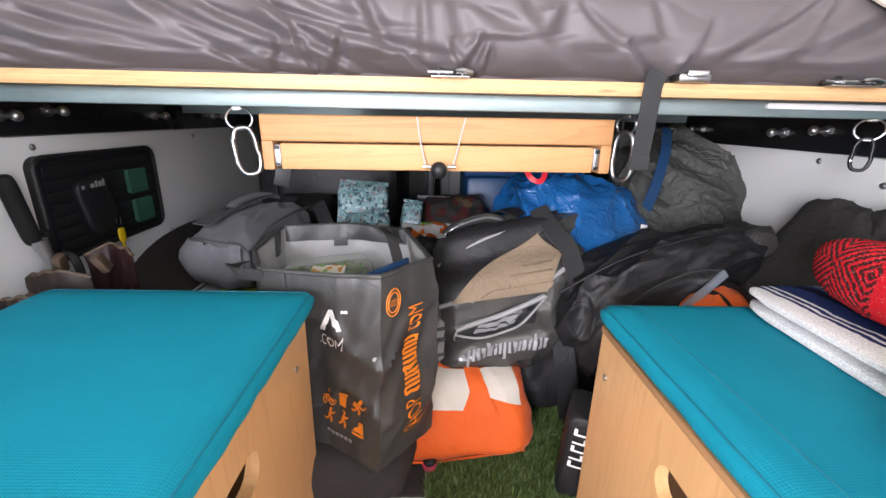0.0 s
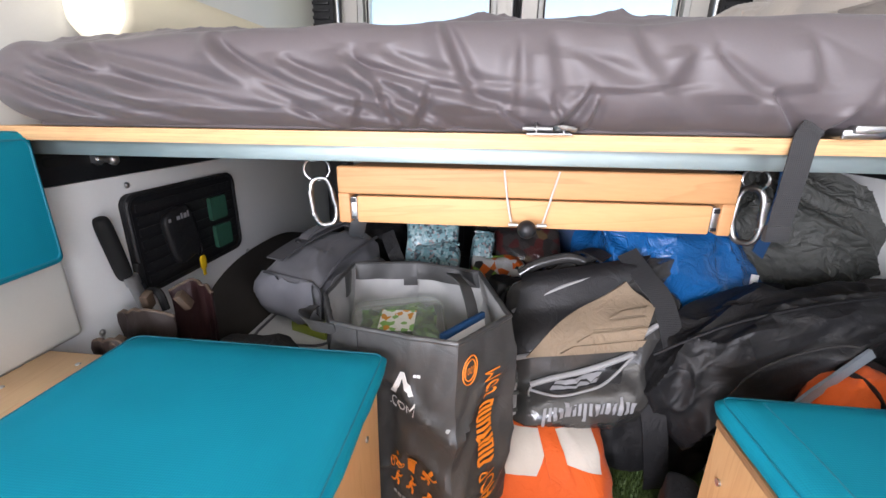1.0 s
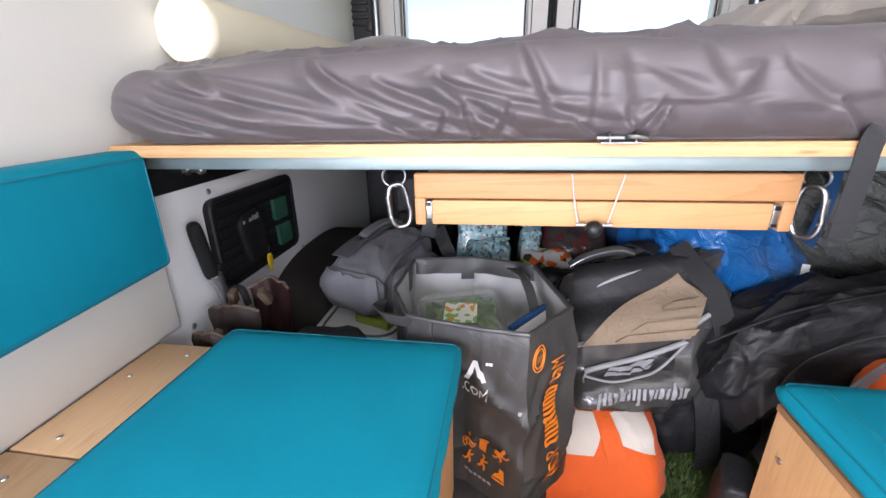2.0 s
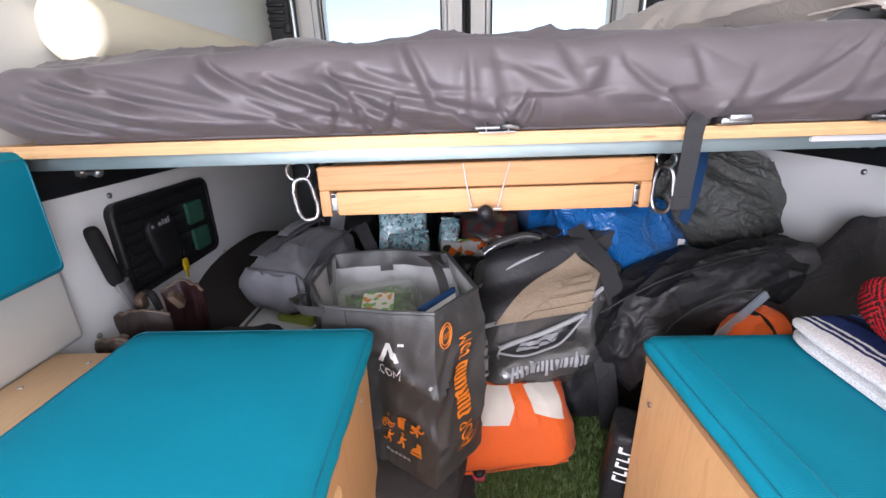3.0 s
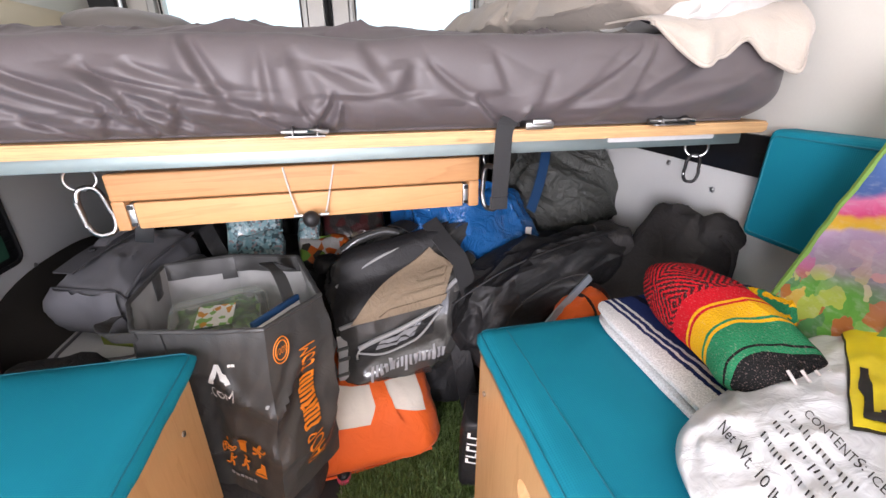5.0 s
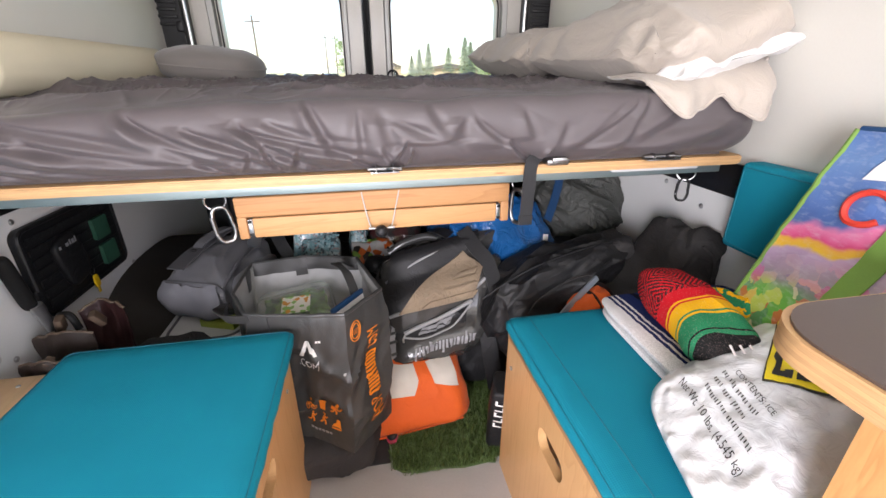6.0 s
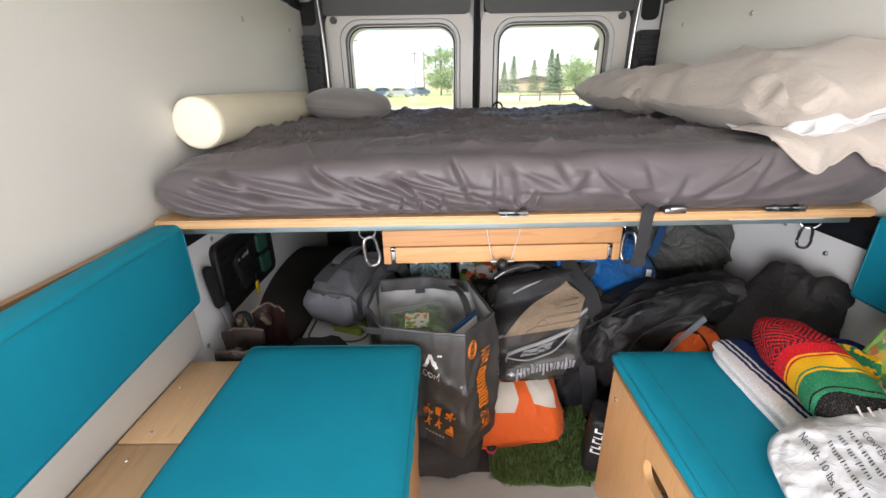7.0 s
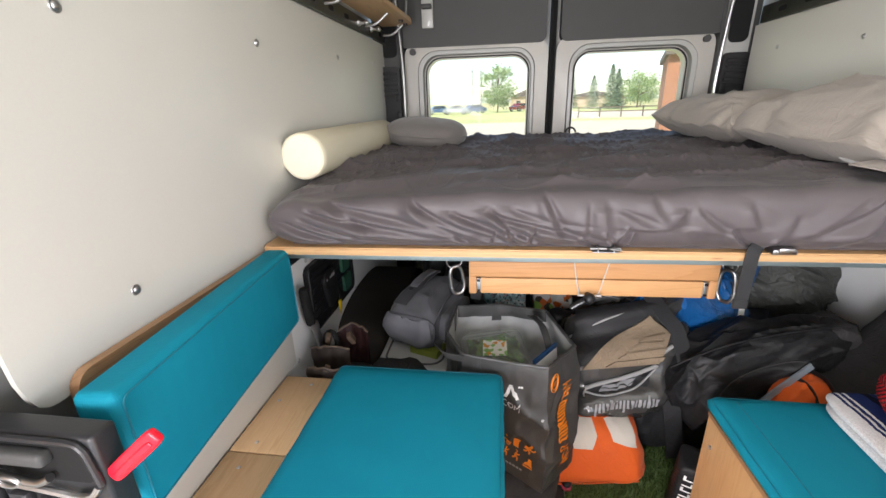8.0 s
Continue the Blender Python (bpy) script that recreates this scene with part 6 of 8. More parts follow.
part("handle", tube(bmesh.new(), smooth_path([tote(0.1, 0.97), (-0.39, 0.81, 0.485), (-0.42, 0.86, 0.48), (-0.42, 0.91, 0.47)], 8), 0.0025, flat=((0, 1, 0.3), 0.026)), NONWOVEN, st, "drooping webbing handle")
fr_t = tote
# white mark and bar
bm = bmesh.new()
A0, W0, V0, H0 = 0.99, 0.34, 0.715, 0.105
patch(fr_t, ((A0, V0), (A0 + 0.10, V0), (A0 + 0.23, V0 + H0), (A0 + 0.15, V0 + H0)), 8, 12, 0.004, 0.001, bm)
patch(fr_t, ((A0 + 0.28, V0), (A0 + W0 + 0.02, V0), (A0 + 0.23, V0 + H0), (A0 + 0.15, V0 + H0)), 8, 12, 0.004, 0.001, bm)
part("print_mark", bm, WHITE_INK, st, "white pointed print mark")
part("writing", flat_words(fr_t, ".COM", 0.96, 1.38, 0.625, 0.685), WHITE_INK, st, "small white printed word")
part("print_line", bars_on(fr_t, [(1.34, 1.40, 0.805, 0.82), (1.41, 1.47, 0.805, 0.82)], 0.0025, 2, 2), WHITE_INK, st, "tiny white blocks")
part("print_line", bars_on(fr_t, [(1.0 + 0.09 * i, 1.0 + 0.09 * i + 0.06, 0.095, 0.11) for i in range(6)], 0.0025, 2, 2), GREY_INK, st, "faint grey print line")


def disc(bm, u, v, ru, rv, off=0.004):
    """A round patch of print."""
    ring = [bm.verts.new(p) for p in on_surface(fr_t, [(u + ru * math.cos(a), v + rv * math.sin(a)) for a in (math.tau * k / 14 for k in range(14))], off)]
    bm.faces.new(ring)


def limb(bm, pts, wu=0.018):
    """Strokes of print along (u, v) points."""
    for (u0, v0), (u1, v1) in zip(pts, pts[1:]):
        d = math.hypot(u1 - u0, (v1 - v0) * 2.2) or 1.0
        nu, nv = -(v1 - v0) * 2.2 / d * wu, (u1 - u0) / d * wu / 2.2
        patch(fr_t, ((u0 + nu, v0 + nv), (u0 - nu, v0 - nv), (u1 - nu, v1 - nv), (u1 + nu, v1 + nv)), 3, 3, 0.004, 0.001, bm)


def pictogram(kind, u, v):
    bm = bmesh.new()
    if kind == "bin":
        patch(fr_t, ((u + 0.04, v), (u + 0.16, v), (u + 0.18, v + 0.07), (u + 0.02, v + 0.07)), 5, 5, 0.004, 0.001, bm)
        limb(bm, [(u, v + 0.085), (u + 0.2, v + 0.085)], 0.016)
    elif kind == "boot":
        patch(fr_t, ((u + 0.1, v + 0.02), (u + 0.2, v + 0.015), (u + 0.2, v + 0.075), (u + 0.13, v + 0.075)), 4, 4, 0.004, 0.001, bm)
        patch(fr_t, ((u, v + 0.018), (u + 0.12, v + 0.018), (u + 0.13, v + 0.05), (u + 0.03, v + 0.036)), 4, 4, 0.004, 0.001, bm)
        limb(bm, [(u, v + 0.004), (u + 0.2, v + 0.004)], 0.01)
    elif kind == "cycle":
        for du in (0.045, 0.165):
            tube(bm, on_surface(fr_t, [(u + du + 0.045 * math.cos(a), v + 0.022 + 0.02 * math.sin(a)) for a in (math.tau * k / 16 for k in range(16))], 0.004), 0.0009, 5, True)
        limb(bm, [(u + 0.045, v + 0.022), (u + 0.09, v + 0.05), (u + 0.15, v + 0.055), (u + 0.165, v + 0.022)], 0.01)
        disc(bm, u + 0.14, v + 0.085, 0.022, 0.011)
    else:
        disc(bm, u + 0.12, v + 0.088, 0.026, 0.013)
        limb(bm, [(u + 0.115, v + 0.072), (u + 0.09, v + 0.04)], 0.03)
        limb(bm, [(u + 0.09, v + 0.04), (u + 0.14, v + 0.025), (u + 0.125, v)], 0.015)
        limb(bm, [(u + 0.085, v + 0.04), (u + 0.06, v + 0.02), (u + 0.0, v + 0.015)], 0.014)
        limb(bm, [(u + 0.11, v + 0.066), (u + 0.16, v + 0.055), (u + 0.2, v + 0.068)], 0.012)
        if kind == "hiker":
            patch(fr_t, ((u + 0.02, v + 0.045), (u + 0.075, v + 0.042), (u + 0.09, v + 0.075), (u + 0.035, v + 0.078)), 3, 3, 0.004, 0.001, bm)
    part("print_icon", bm, ORANGE_INK, st, "small orange printed pictogram")


for r, row in enumerate((("cycle", "bin", "hiker"), ("runner", "runner", "boot"))):
    for c, kind in enumerate(row):
        pictogram(kind, 0.98 + 0.28 * c, 0.285 - 0.12 * r)
# orange blocks up the side gusset, and the round stamp
part("writing", flat_words(fr_t, "SHOP", 2.36, 2.64, 0.15, 0.31, True), ORANGE_INK, st, "orange printed word up the side")
part("writing", flat_words(fr_t, "COM", 2.43, 2.69, 0.66, 0.80, True), ORANGE_INK, st, "orange printed word up the side")
bm = bmesh.new()
for k in range(6):
    v0, u0 = 0.35 + 0.049 * k, 2.385 + 0.009 * k
    limb(bm, [(u0, v0), (u0 + 0.25, v0)], 0.016)
    limb(bm, [(u0, v0 + 0.026), (u0 + 0.25, v0 + 0.026)], 0.016)
    limb(bm, [(u0 + 0.23 * (k % 2), v0), (u0 + 0.23 * (k % 2), v0 + 0.026)], 0.018)
part("print_column", bm, ORANGE_INK, st, "orange printed blocks up the side")
bm = bmesh.new()
for r in (0.068, 0.05):
    tube(bm, on_surface(fr_t, [(2.19 + 1.7 * r * math.cos(a), 0.86 + r * math.sin(a)) for a in (math.tau * k / 32 for k in range(32))], 0.003), 0.0011, 5, True)
part("writing", flat_words(fr_t, "100%", 2.115, 2.265, 0.842, 0.878), ORANGE_INK, st, "orange printed figure in the stamp")
part("print_stamp", bm, ORANGE_INK, st, "round orange printed stamp")
# things inside the tote
sl = thing("salad_box", (-0.25, 1.0, 0.33), "clear plastic clamshell of salad leaves with a paper label", "food box")
sm = pose(-0.252, 0.945, 0.402, 16, -4, 12)
part("leaves", blob(0.085, 0.068, 0.028, 0.5, 0.4, 60, 26, creases=0.012, cs=22, seed=7, m=sm), SALAD_MIX, sl)
part("lid", blob(0.096, 0.078, 0.038, 0.3, 0.25, 60, 26, m=sm @ pose(0, 0, 0.002)), CLEAR_BOX, sl, "clear plastic shell")
part("rim", tube(bmesh.new(), [sm @ Vector((x, y, 0.004)) for x, y in round_rect(-0.102, 0.102, -0.084, 0.084, 0.02, 6)], 0.0025, 6, True), CLEAR_BOX, sl, "clear rolled rim")
part("label", boxm(-0.038, 0.036, -0.03, 0.034, 0.0415, 0.0425, m=sm @ pose(0.0, -0.01, 0, -3, 0, -10)), LABEL_PRINT, sl, "white label with orange carrots")
gr = thing("grocery_pack", (-0.25, 0.98, 0.06), "packed groceries under the salad box", "food pack")
part("pack", blob(0.11, 0.11, 0.108, 0.4, 0.4, 40, 20, lumps=0.015, ls=9, seed=2, m=pose(-0.235, 0.92, 0.262)), PILLOW_GREY, gr)
pp = thing("paper_sheet", (-0.1, 0.84, 0.23), "white and blue paper pack in the tote", "paper")
part("sheet", boxm(-0.06, 0.06, -0.004, 0.004, -0.13, 0.13, bevel=0.002, m=pose(-0.098, 0.835, 0.362, -6, 0, 54)), WHITE_INK, pp)
part("band", boxm(-0.061, 0.061, -0.0045, 0.0045, 0.117, 0.1305, bevel=0.002, m=pose(-0.098, 0.835, 0.362, -6, 0, 54)), BLUE_BAND, pp, "blue printed edge")

# mats on the floor
single("rubber_mat", boxm(-0.243, -0.03, 0.752, 1.25, 0.0005, 0.007, bevel=0.002), DOOR_MAT, "dark rubber mat on the van floor", "mat")
turf = thing("turf_mat", (0.22, 1.0, 0), "green artificial grass mat on the floor", "mat")
rnd = random.Random(3)
edge = [(-0.025, 0.735), (0.0, 0.715), (0.05, 0.706), (0.1, 0.71), (0.17, 0.70), (0.24, 0.705), (0.262, 0.70), (0.262, 0.72), (0.50, 0.72), (0.50, 1.35), (-0.025, 1.35)]
part("backing", slab(edge, 0.0005, 0.008, flat), TURF, turf)
vs, fs = [], []
for k in range(15000):
    x, y = rnd.uniform(-0.03, 0.34), rnd.uniform(0.698, 1.12)
    if x < 0.0 and y < 0.72:
        continue
    if x > 0.268 and y < 0.722:
        continue
    a, h, w, l = rnd.uniform(0, math.tau), rnd.uniform(0.009, 0.02), rnd.uniform(0.0006, 0.0011), rnd.uniform(0.002, 0.012)
    lx, ly = math.cos(a) * l, math.sin(a) * l
    wx, wy = -math.sin(a) * w, math.cos(a) * w
    n = len(vs)
    vs += [(x - wx, y - wy, 0.007), (x + wx, y + wy, 0.007), (x + lx * 0.4 + wx, y + ly * 0.4 + wy, 0.007 + h * 0.65), (x + lx * 0.4 - wx, y + ly * 0.4 - wy, 0.007 + h * 0.65), (x + lx, y + ly, 0.007 + h)]
    fs += [(n, n + 1, n + 2, n + 3), (n + 3, n + 2, n + 4)]
me = bpy.data.meshes.new("blades")
me.from_pydata(vs, [], fs)
me.materials.append(TURF_BLADE)
bl_ob = new("turf_pile", me)
bl_ob.parent, bl_ob.matrix_parent_inverse = turf, WORLD[turf].inverted()
bl_ob["kind"], bl_ob["label"] = "stuff", "short plastic grass blades"

# black cloth bag under the tote
ub = thing("cloth_bag", (-0.24, 0.9, 0.007), "slumped black cloth bag under the shopping tote", "bag")
part("cloth", blob(0.17, 0.19, 0.07, 0.6, 0.5, 80, 30, creases=0.012, cs=9, seed=5, m=pose(-0.222, 0.885, 0.078)), BLACK_COTTON, ub)
shoe = thing("shoe", (-0.035, 0.79, 0.007), "dark shoe with pink trim under the orange bag", "shoe")
part("upper", blob(0.018, 0.04, 0.012, 0.8, 0.8, 40, 20, m=pose(-0.02, 0.85, 0.026)), BLACK_NYLON, shoe)
part("sole", blob(0.019, 0.041, 0.007, 0.5, 0.8, 40, 12, m=pose(-0.02, 0.847, 0.0145)), PINK_RUBBER, shoe, "pink rubber sole")

# orange and cream tote under the duffel
om = pose(0.045, 0.985, 0.108, 0, 0, 6)
OA, OB, OC = 0.178, 0.17, 0.104
ot = thing("canvas_bag", (0.058, 0.985, 0.008), "slumped orange canvas bag with cream panels", "bag")


def orange_shape(p):
    """Flat on the floor, the front leaning back, the top pressed flat, a tuck at the front right corner."""
    k = (p.z + OC) / (2 * OC)
    fx = p.x / OA
    y = p.y + (0.075 * k * k if p.y < 0 else -0.03 * k)
    tuck = 0.012 * math.sin(p.z * 95 + 1.0) * max(0.0, fx - 0.45)
    return (p.x * (1.05 - 0.16 * k) - 0.035 * (1 - k) * (1 - fx) * 0.5, y - tuck, p.z - 0.012 * max(0, abs(fx) - 0.5) + tuck * 0.6)


part("body", blob(OA, OB, OC, 0.42, 0.42, 130, 60, creases=0.011, cs=5.5, lumps=0.006, ls=7, seed=6, shape=orange_shape, m=om), ORANGE_CLOTH, ot)
orange_f = soft_front(OA, OB, OC, 0.42, 0.42, 0.011, 5.5, 0.006, 7, 6, orange_shape, om)
part("cream_panel", patch(orange_f, ((-0.085, 0.042), (0.0, 0.036), (0.03, 0.0965), (-0.085, 0.0965)), 26, 18, 0.003, 0.002), CREAM_CLOTH, ot, "cream canvas panel")
part("cream_panel", patch(orange_f, ((0.055, 0.062), (0.142, 0.032), (0.142, 0.0965), (0.035, 0.0965)), 24, 18, 0.003, 0.002), CREAM_CLOTH, ot, "cream canvas panel")
part("strap", patch(orange_f, ((0.035, 0.02), (0.085, 0.02), (0.05, 0.097), (0.008, 0.097)), 10, 16, 0.006, 0.003), ORANGE_CLOTH, ot, "orange strap")
part("hem_fold", tube(bmesh.new(), smooth_path(on_surface(orange_f, [(-0.12, -0.075), (-0.04, -0.09), (0.06, -0.088), (0.14, -0.07)], 0.003), 8), 0.003, 6), ORANGE_CLOTH, ot, "folded bottom seam")

# grey glossy duffel
dm = pose(0.155, 1.115, 0.305, -27, -12, 2)
DA, DB, DC = 0.182, 0.14, 0.19
df = thing("duffel_bag", (0.15, 1.1, 0.2), "open glossy grey duffel bag with black straps and folded clothes", "duffel bag")


def duffel_shape(p):
    """Slumped: the right end fans out towards the top, the foot is drawn in, and the front rolls in soft steps."""
    k = p.z / DC
    f = min(1.0, max(0.0, (p.x / DA + 1) / 2))
    x = p.x * (1.0 + 0.02 * math.sin(k * 6)) + f * (0.50 * p.z + 0.03) + (1 - f) * 0.10 * p.z
    return (x, p.y - 0.014 * math.sin(k * 8.0 + 0.6) + 0.03 * f * max(0.0, k), p.z)


part("body", blob(DA, DB, DC, 0.45, 0.42, 140, 80, creases=0.014, cs=9, lumps=0.007, ls=9, seed=9, shape=duffel_shape, m=dm), VINYL_GREY, df)
duff = soft_front(DA, DB, DC, 0.45, 0.42, 0.014, 9, 0.007, 9, 9, duffel_shape, dm)
duff_s = soft_front(DA, DB, DC, 0.45, 0.42, 0.0, 9, 0.007, 9, 9, duffel_shape, dm)
ZIP = plain("grey_zip_tape", (0.3, 0.3, 0.3), 0.55, fine=600, bump=0.4)
# plain blocks under the pocket
spans = []
u = -0.088
for w, up, dn in ((0.02, 0, 1), (0.019, 0, 0), (0.014, 1, 0), (0.019, 0, 0), (0.02, 0, 1), (0.019, 0, 0), (0.02, 0, 0), (0.008, 1, 0), (0.019, 0, 0)):
    h0, h1 = -0.137 - 0.009 * dn, -0.115 + 0.009 * up
    spans += [(u, u + 0.007, h0, h1)] + ([(u + w - 0.007, u + w, -0.137, -0.1155)] if w > 0.01 else [])
    u += w + 0.0045
for span in spans:
    part("print_block", bars_on(duff, [span], 0.003, 4, 5), GREY_INK, df, "pale grey printed block")
# front pocket: dark patch for its shaded inside, pale sheen patch, zips along its lips
part("pocket_shade", patch(duff, ((-0.11, -0.088), (0.075, -0.082), (0.09, -0.03), (-0.10, -0.066)), 18, 8, 0.003, 0.001), BLACK_NYLON, df, "dark patch for the pocket's shaded inside")
# pale patch and dark line stand in for sheen on the pocket's plastic
pap = part("pocket_sheen", patch(duff, ((-0.075, -0.085), (0.03, -0.08), (0.045, -0.055), (-0.06, -0.066)), 12, 6, 0.006, 0.004), GREY_INK, df, "pale grey patch for the sheen on pocket plastic")
part("sheen_edge", patch(duff, ((-0.068, -0.079), (0.036, -0.074), (0.038, -0.071), (-0.066, -0.076)), 12, 2, 0.0105, 0.0006), BLACK_INK, pap)
part("zip", tube(bmesh.new(), smooth_path(on_surface(duff, [(-0.12, -0.07), (-0.08, -0.058), (-0.02, -0.05), (0.04, -0.035), (0.095, -0.022)], 0.010), 8), 0.0065, 8), ZIP, df, "silver-grey zip lip")
part("zip", tube(bmesh.new(), smooth_path(on_surface(duff, [(-0.12, -0.08), (-0.06, -0.094), (0.0, -0.092), (0.05, -0.08), (0.1, -0.025)], 0.006), 8), 0.003, 8), ZIP, df, "silver-grey zip lip")
part("zip_pull", tube(bmesh.new(), on_surface(duff, [(-0.118, -0.075), (-0.124, -0.085), (-0.122, -0.095)], 0.012), 0.003), STEEL_DULL, df)
# main opening: black mesh flap, folded clothes, zip
part("mesh_flap", patch(duff_s, ((-0.16, 0.004), (-0.03, 0.03), (0.10, 0.172), (-0.13, 0.176)), 28, 24, 0.008, 0.004), BLACK_NYLON, df, "black mesh flap")
cl = part("clothes", patch(duff_s, ((-0.125, 0.004), (0.088, -0.006), (0.112, 0.055), (0.055, 0.135)), 40, 28, 0.010, 0.010), BEIGE_CLOTH, df, "folded beige clothes showing")
for k in range(4):
    part("folded_layer", patch(duff_s, ((-0.06 + 0.03 * k, 0.006 + 0.013 * k), (0.092, 0.0 + 0.014 * k), (0.098, 0.009 + 0.015 * k), (-0.035 + 0.03 * k, 0.014 + 0.013 * k)), 24, 5, 0.019 + 0.003 * (k % 2), 0.007), BEIGE_CLOTH, cl, "folded layer of cloth")
part("zip", tube(bmesh.new(), smooth_path(on_surface(duff, [(-0.15, 0.0), (-0.10, 0.006), (-0.03, 0.004), (0.02, -0.006), (0.07, 0.0), (0.125, 0.03)], 0.009), 8), 0.006, 8), ZIP, df, "silver-grey zip lip")
part("zip", tube(bmesh.new(), smooth_path(on_surface(duff, [(-0.15, 0.10), (-0.07, 0.135), (0.02, 0.16), (0.08, 0.165)], 0.008), 8), 0.004, 8), ZIP, df, "silver-grey zip lip")
# straps
part("strap", tube(bmesh.new(), smooth_path(on_surface(duff_s, [(0.06, 0.176), (0.09, 0.13), (0.125, 0.06), (0.15, -0.005), (0.165, -0.02)], 0.024), 8), 0.003, flat=((0, -1, 0.5), 0.046)), WEBBING, df, "black webbing carrying strap")
part("strap", tube(bmesh.new(), smooth_path(on_surface(duff, [(-0.155, -0.02), (-0.158, -0.07), (-0.157, -0.12), (-0.15, -0.165)], 0.005), 8), 0.003, flat=((0, -1, 0.5), 0.024)), ZIP, df, "grey side strap")
for k in range(4):
    part("strap_loop", boxm(-0.015, 0.015, -0.005, 0.005, -0.004, 0.004, bevel=0.002, m=Matrix.Translation(on_surface(duff, [(-0.157, -0.05 - 0.033 * k)], 0.008)[0]) @ pose(0, 0, 0, -27, -12, 0)), GREY_NYLON, df, "webbing loop")
part("grab_handle", tube(bmesh.new(), smooth_path([dm @ Vector(p) for p in ((-0.10, -0.04, 0.19), (-0.05, -0.05, 0.208), (0.02, -0.05, 0.212), (0.06, -0.045, 0.195))], 8), 0.014, 10), VINYL_GREY, df, "padded grey grab handle")
part("top_strap", tube(bmesh.new(), smooth_path([dm @ Vector(p) for p in ((0.02, 0.05, 0.20), (0.05, -0.03, 0.225), (0.075, -0.08, 0.215), (0.10, -0.10, 0.19))], 8), 0.004, flat=((0, -0.3, 1), 0.04)), BLACK_NYLON, df, "black shoulder strap")
part("top_flap", blob(0.13, 0.05, 0.022, 0.8, 0.6, 48, 20, creases=0.01, cs=10, seed=2, m=dm @ pose(0.04, 0.0, 0.195, 0, -14, 8)), VINYL_GREY, df, "crumpled grey lid")
part("compression_strap", tube(bmesh.new(), smooth_path([dm @ Vector(p) for p in ((0.14, -0.08, 0.16), (0.175, -0.05, 0.10), (0.185, -0.02, 0.03))], 6), 0.004, flat=((1, -0.5, 0.3), 0.022)), BLACK_NYLON, df, "black compression strap")
bx = dm @ Vector((0.172, -0.085, 0.09))
part("strap_buckle", blob(0.016, 0.008, 0.02, 0.5, 0.5, 24, 12, m=Matrix.Translation(bx)), BLACK_PLASTIC, df, "black plastic buckle")
part("side_lining", blob(0.06, 0.05, 0.03, 0.8, 0.8, 40, 18, creases=0.012, cs=14, seed=8, m=dm @ pose(-0.13, -0.01, 0.16, 0, 20, 0)), BLACK_NYLON, df, "black bunched lining")

# black bags
bb = thing("black_duffel", (0.34, 1.1, 0.008), "slumped black nylon bag on the floor", "bag", "black bags")
part("body", blob(0.17, 0.15, 0.15, 0.6, 0.6, 96, 48, creases=0.030, cs=6, lumps=0.01, ls=7, seed=12, m=pose(0.345, 1.13, 0.155)), BLACK_NYLON, bb)
lg = thing("long_black_bag", (0.53, 1.03, 0.2), "long black nylon bag slung across the pile", "bag", "black bags")
lm = pose(0.50, 0.98, 0.40, 0, -27, -4)


def long_shape(p):
    f = max(0.0, -p.x / 0.25)
    g = max(0.0, p.x / 0.25)
    return (p.x, p.y * (1 - 0.3 * g), p.z * (1 - 0.35 * g) - 0.16 * max(0, f - 0.45) ** 1.3 * (1 if p.z < 0.05 else 0.55))


part("body", blob(0.25, 0.112, 0.112, 0.7, 0.55, 170, 90, creases=0.028, cs=8, lumps=0.012, ls=6, seed=23, shape=long_shape, m=lm, stretch=(0.65, 1, 1)), BLACK_NYLON, lg)
part("seam", tube(bmesh.new(), smooth_path([lm @ Vector(p) for p in ((-0.12, -0.118, 0.0), (-0.07, -0.122, 0.045), (0.0, -0.118, 0.06), (0.08, -0.108, 0.05), (0.13, -0.10, 0.02))], 8), 0.002, 8), BLACK_COTTON, lg, "curved pocket seam")
part("zip", tube(bmesh.new(), smooth_path([lm @ Vector(p) for p in ((-0.2, -0.06, 0.10), (-0.05, -0.06, 0.117), (0.1, -0.055, 0.10), (0.24, -0.04, 0.06))], 8), 0.003, 8), BLACK_PLASTIC, lg, "black zip")
part("rivet", blob(0.006, 0.006, 0.006, 1, 1, 12, 8, m=Matrix.Translation((0.534, 0.935, 0.507))), CHROME, lg, "small steel rivet")
part("end_flap", blob(0.05, 0.07, 0.035, 0.6, 0.5, 40, 20, creases=0.01, cs=12, seed=3, m=lm @ pose(0.235, 0.02, 0.01, 0, 10, 0)), BLACK_COTTON, lg, "folded black end flap")
part("hang_strap", tube(bmesh.new(), smooth_path([(0.29, 0.955, 0.30), (0.30, 0.92, 0.22), (0.315, 0.91, 0.12), (0.33, 0.93, 0.06)], 8), 0.004, flat=((0, -1, 0), 0.05)), BLACK_NYLON, lg, "hanging black flap")
pole = thing("pole", (0.5, 0.86, 0.42), "pale blue-grey aluminium pole beside the black bag", "pole")
POLE = plain("pale_blue_aluminium", (0.33, 0.38, 0.43), 0.35, 0.5)
part("shaft", tube(bmesh.new(), [(0.40, 0.80, 0.32), (0.49, 0.825, 0.41), (0.585, 0.855, 0.48)], 0.006, flat=((0.3, -1, 0.3), 0.016)), POLE, pole)
og = thing("orange_pouch", (0.56, 0.86, 0.3), "orange nylon pouch with black straps behind the bench", "pouch")
part("body", blob(0.085, 0.055, 0.055, 0.8, 0.8, 56, 30, creases=0.008, cs=12, seed=2, m=pose(0.575, 0.845, 0.385, 0, -10, 20)), ORANGE_CLOTH, og)
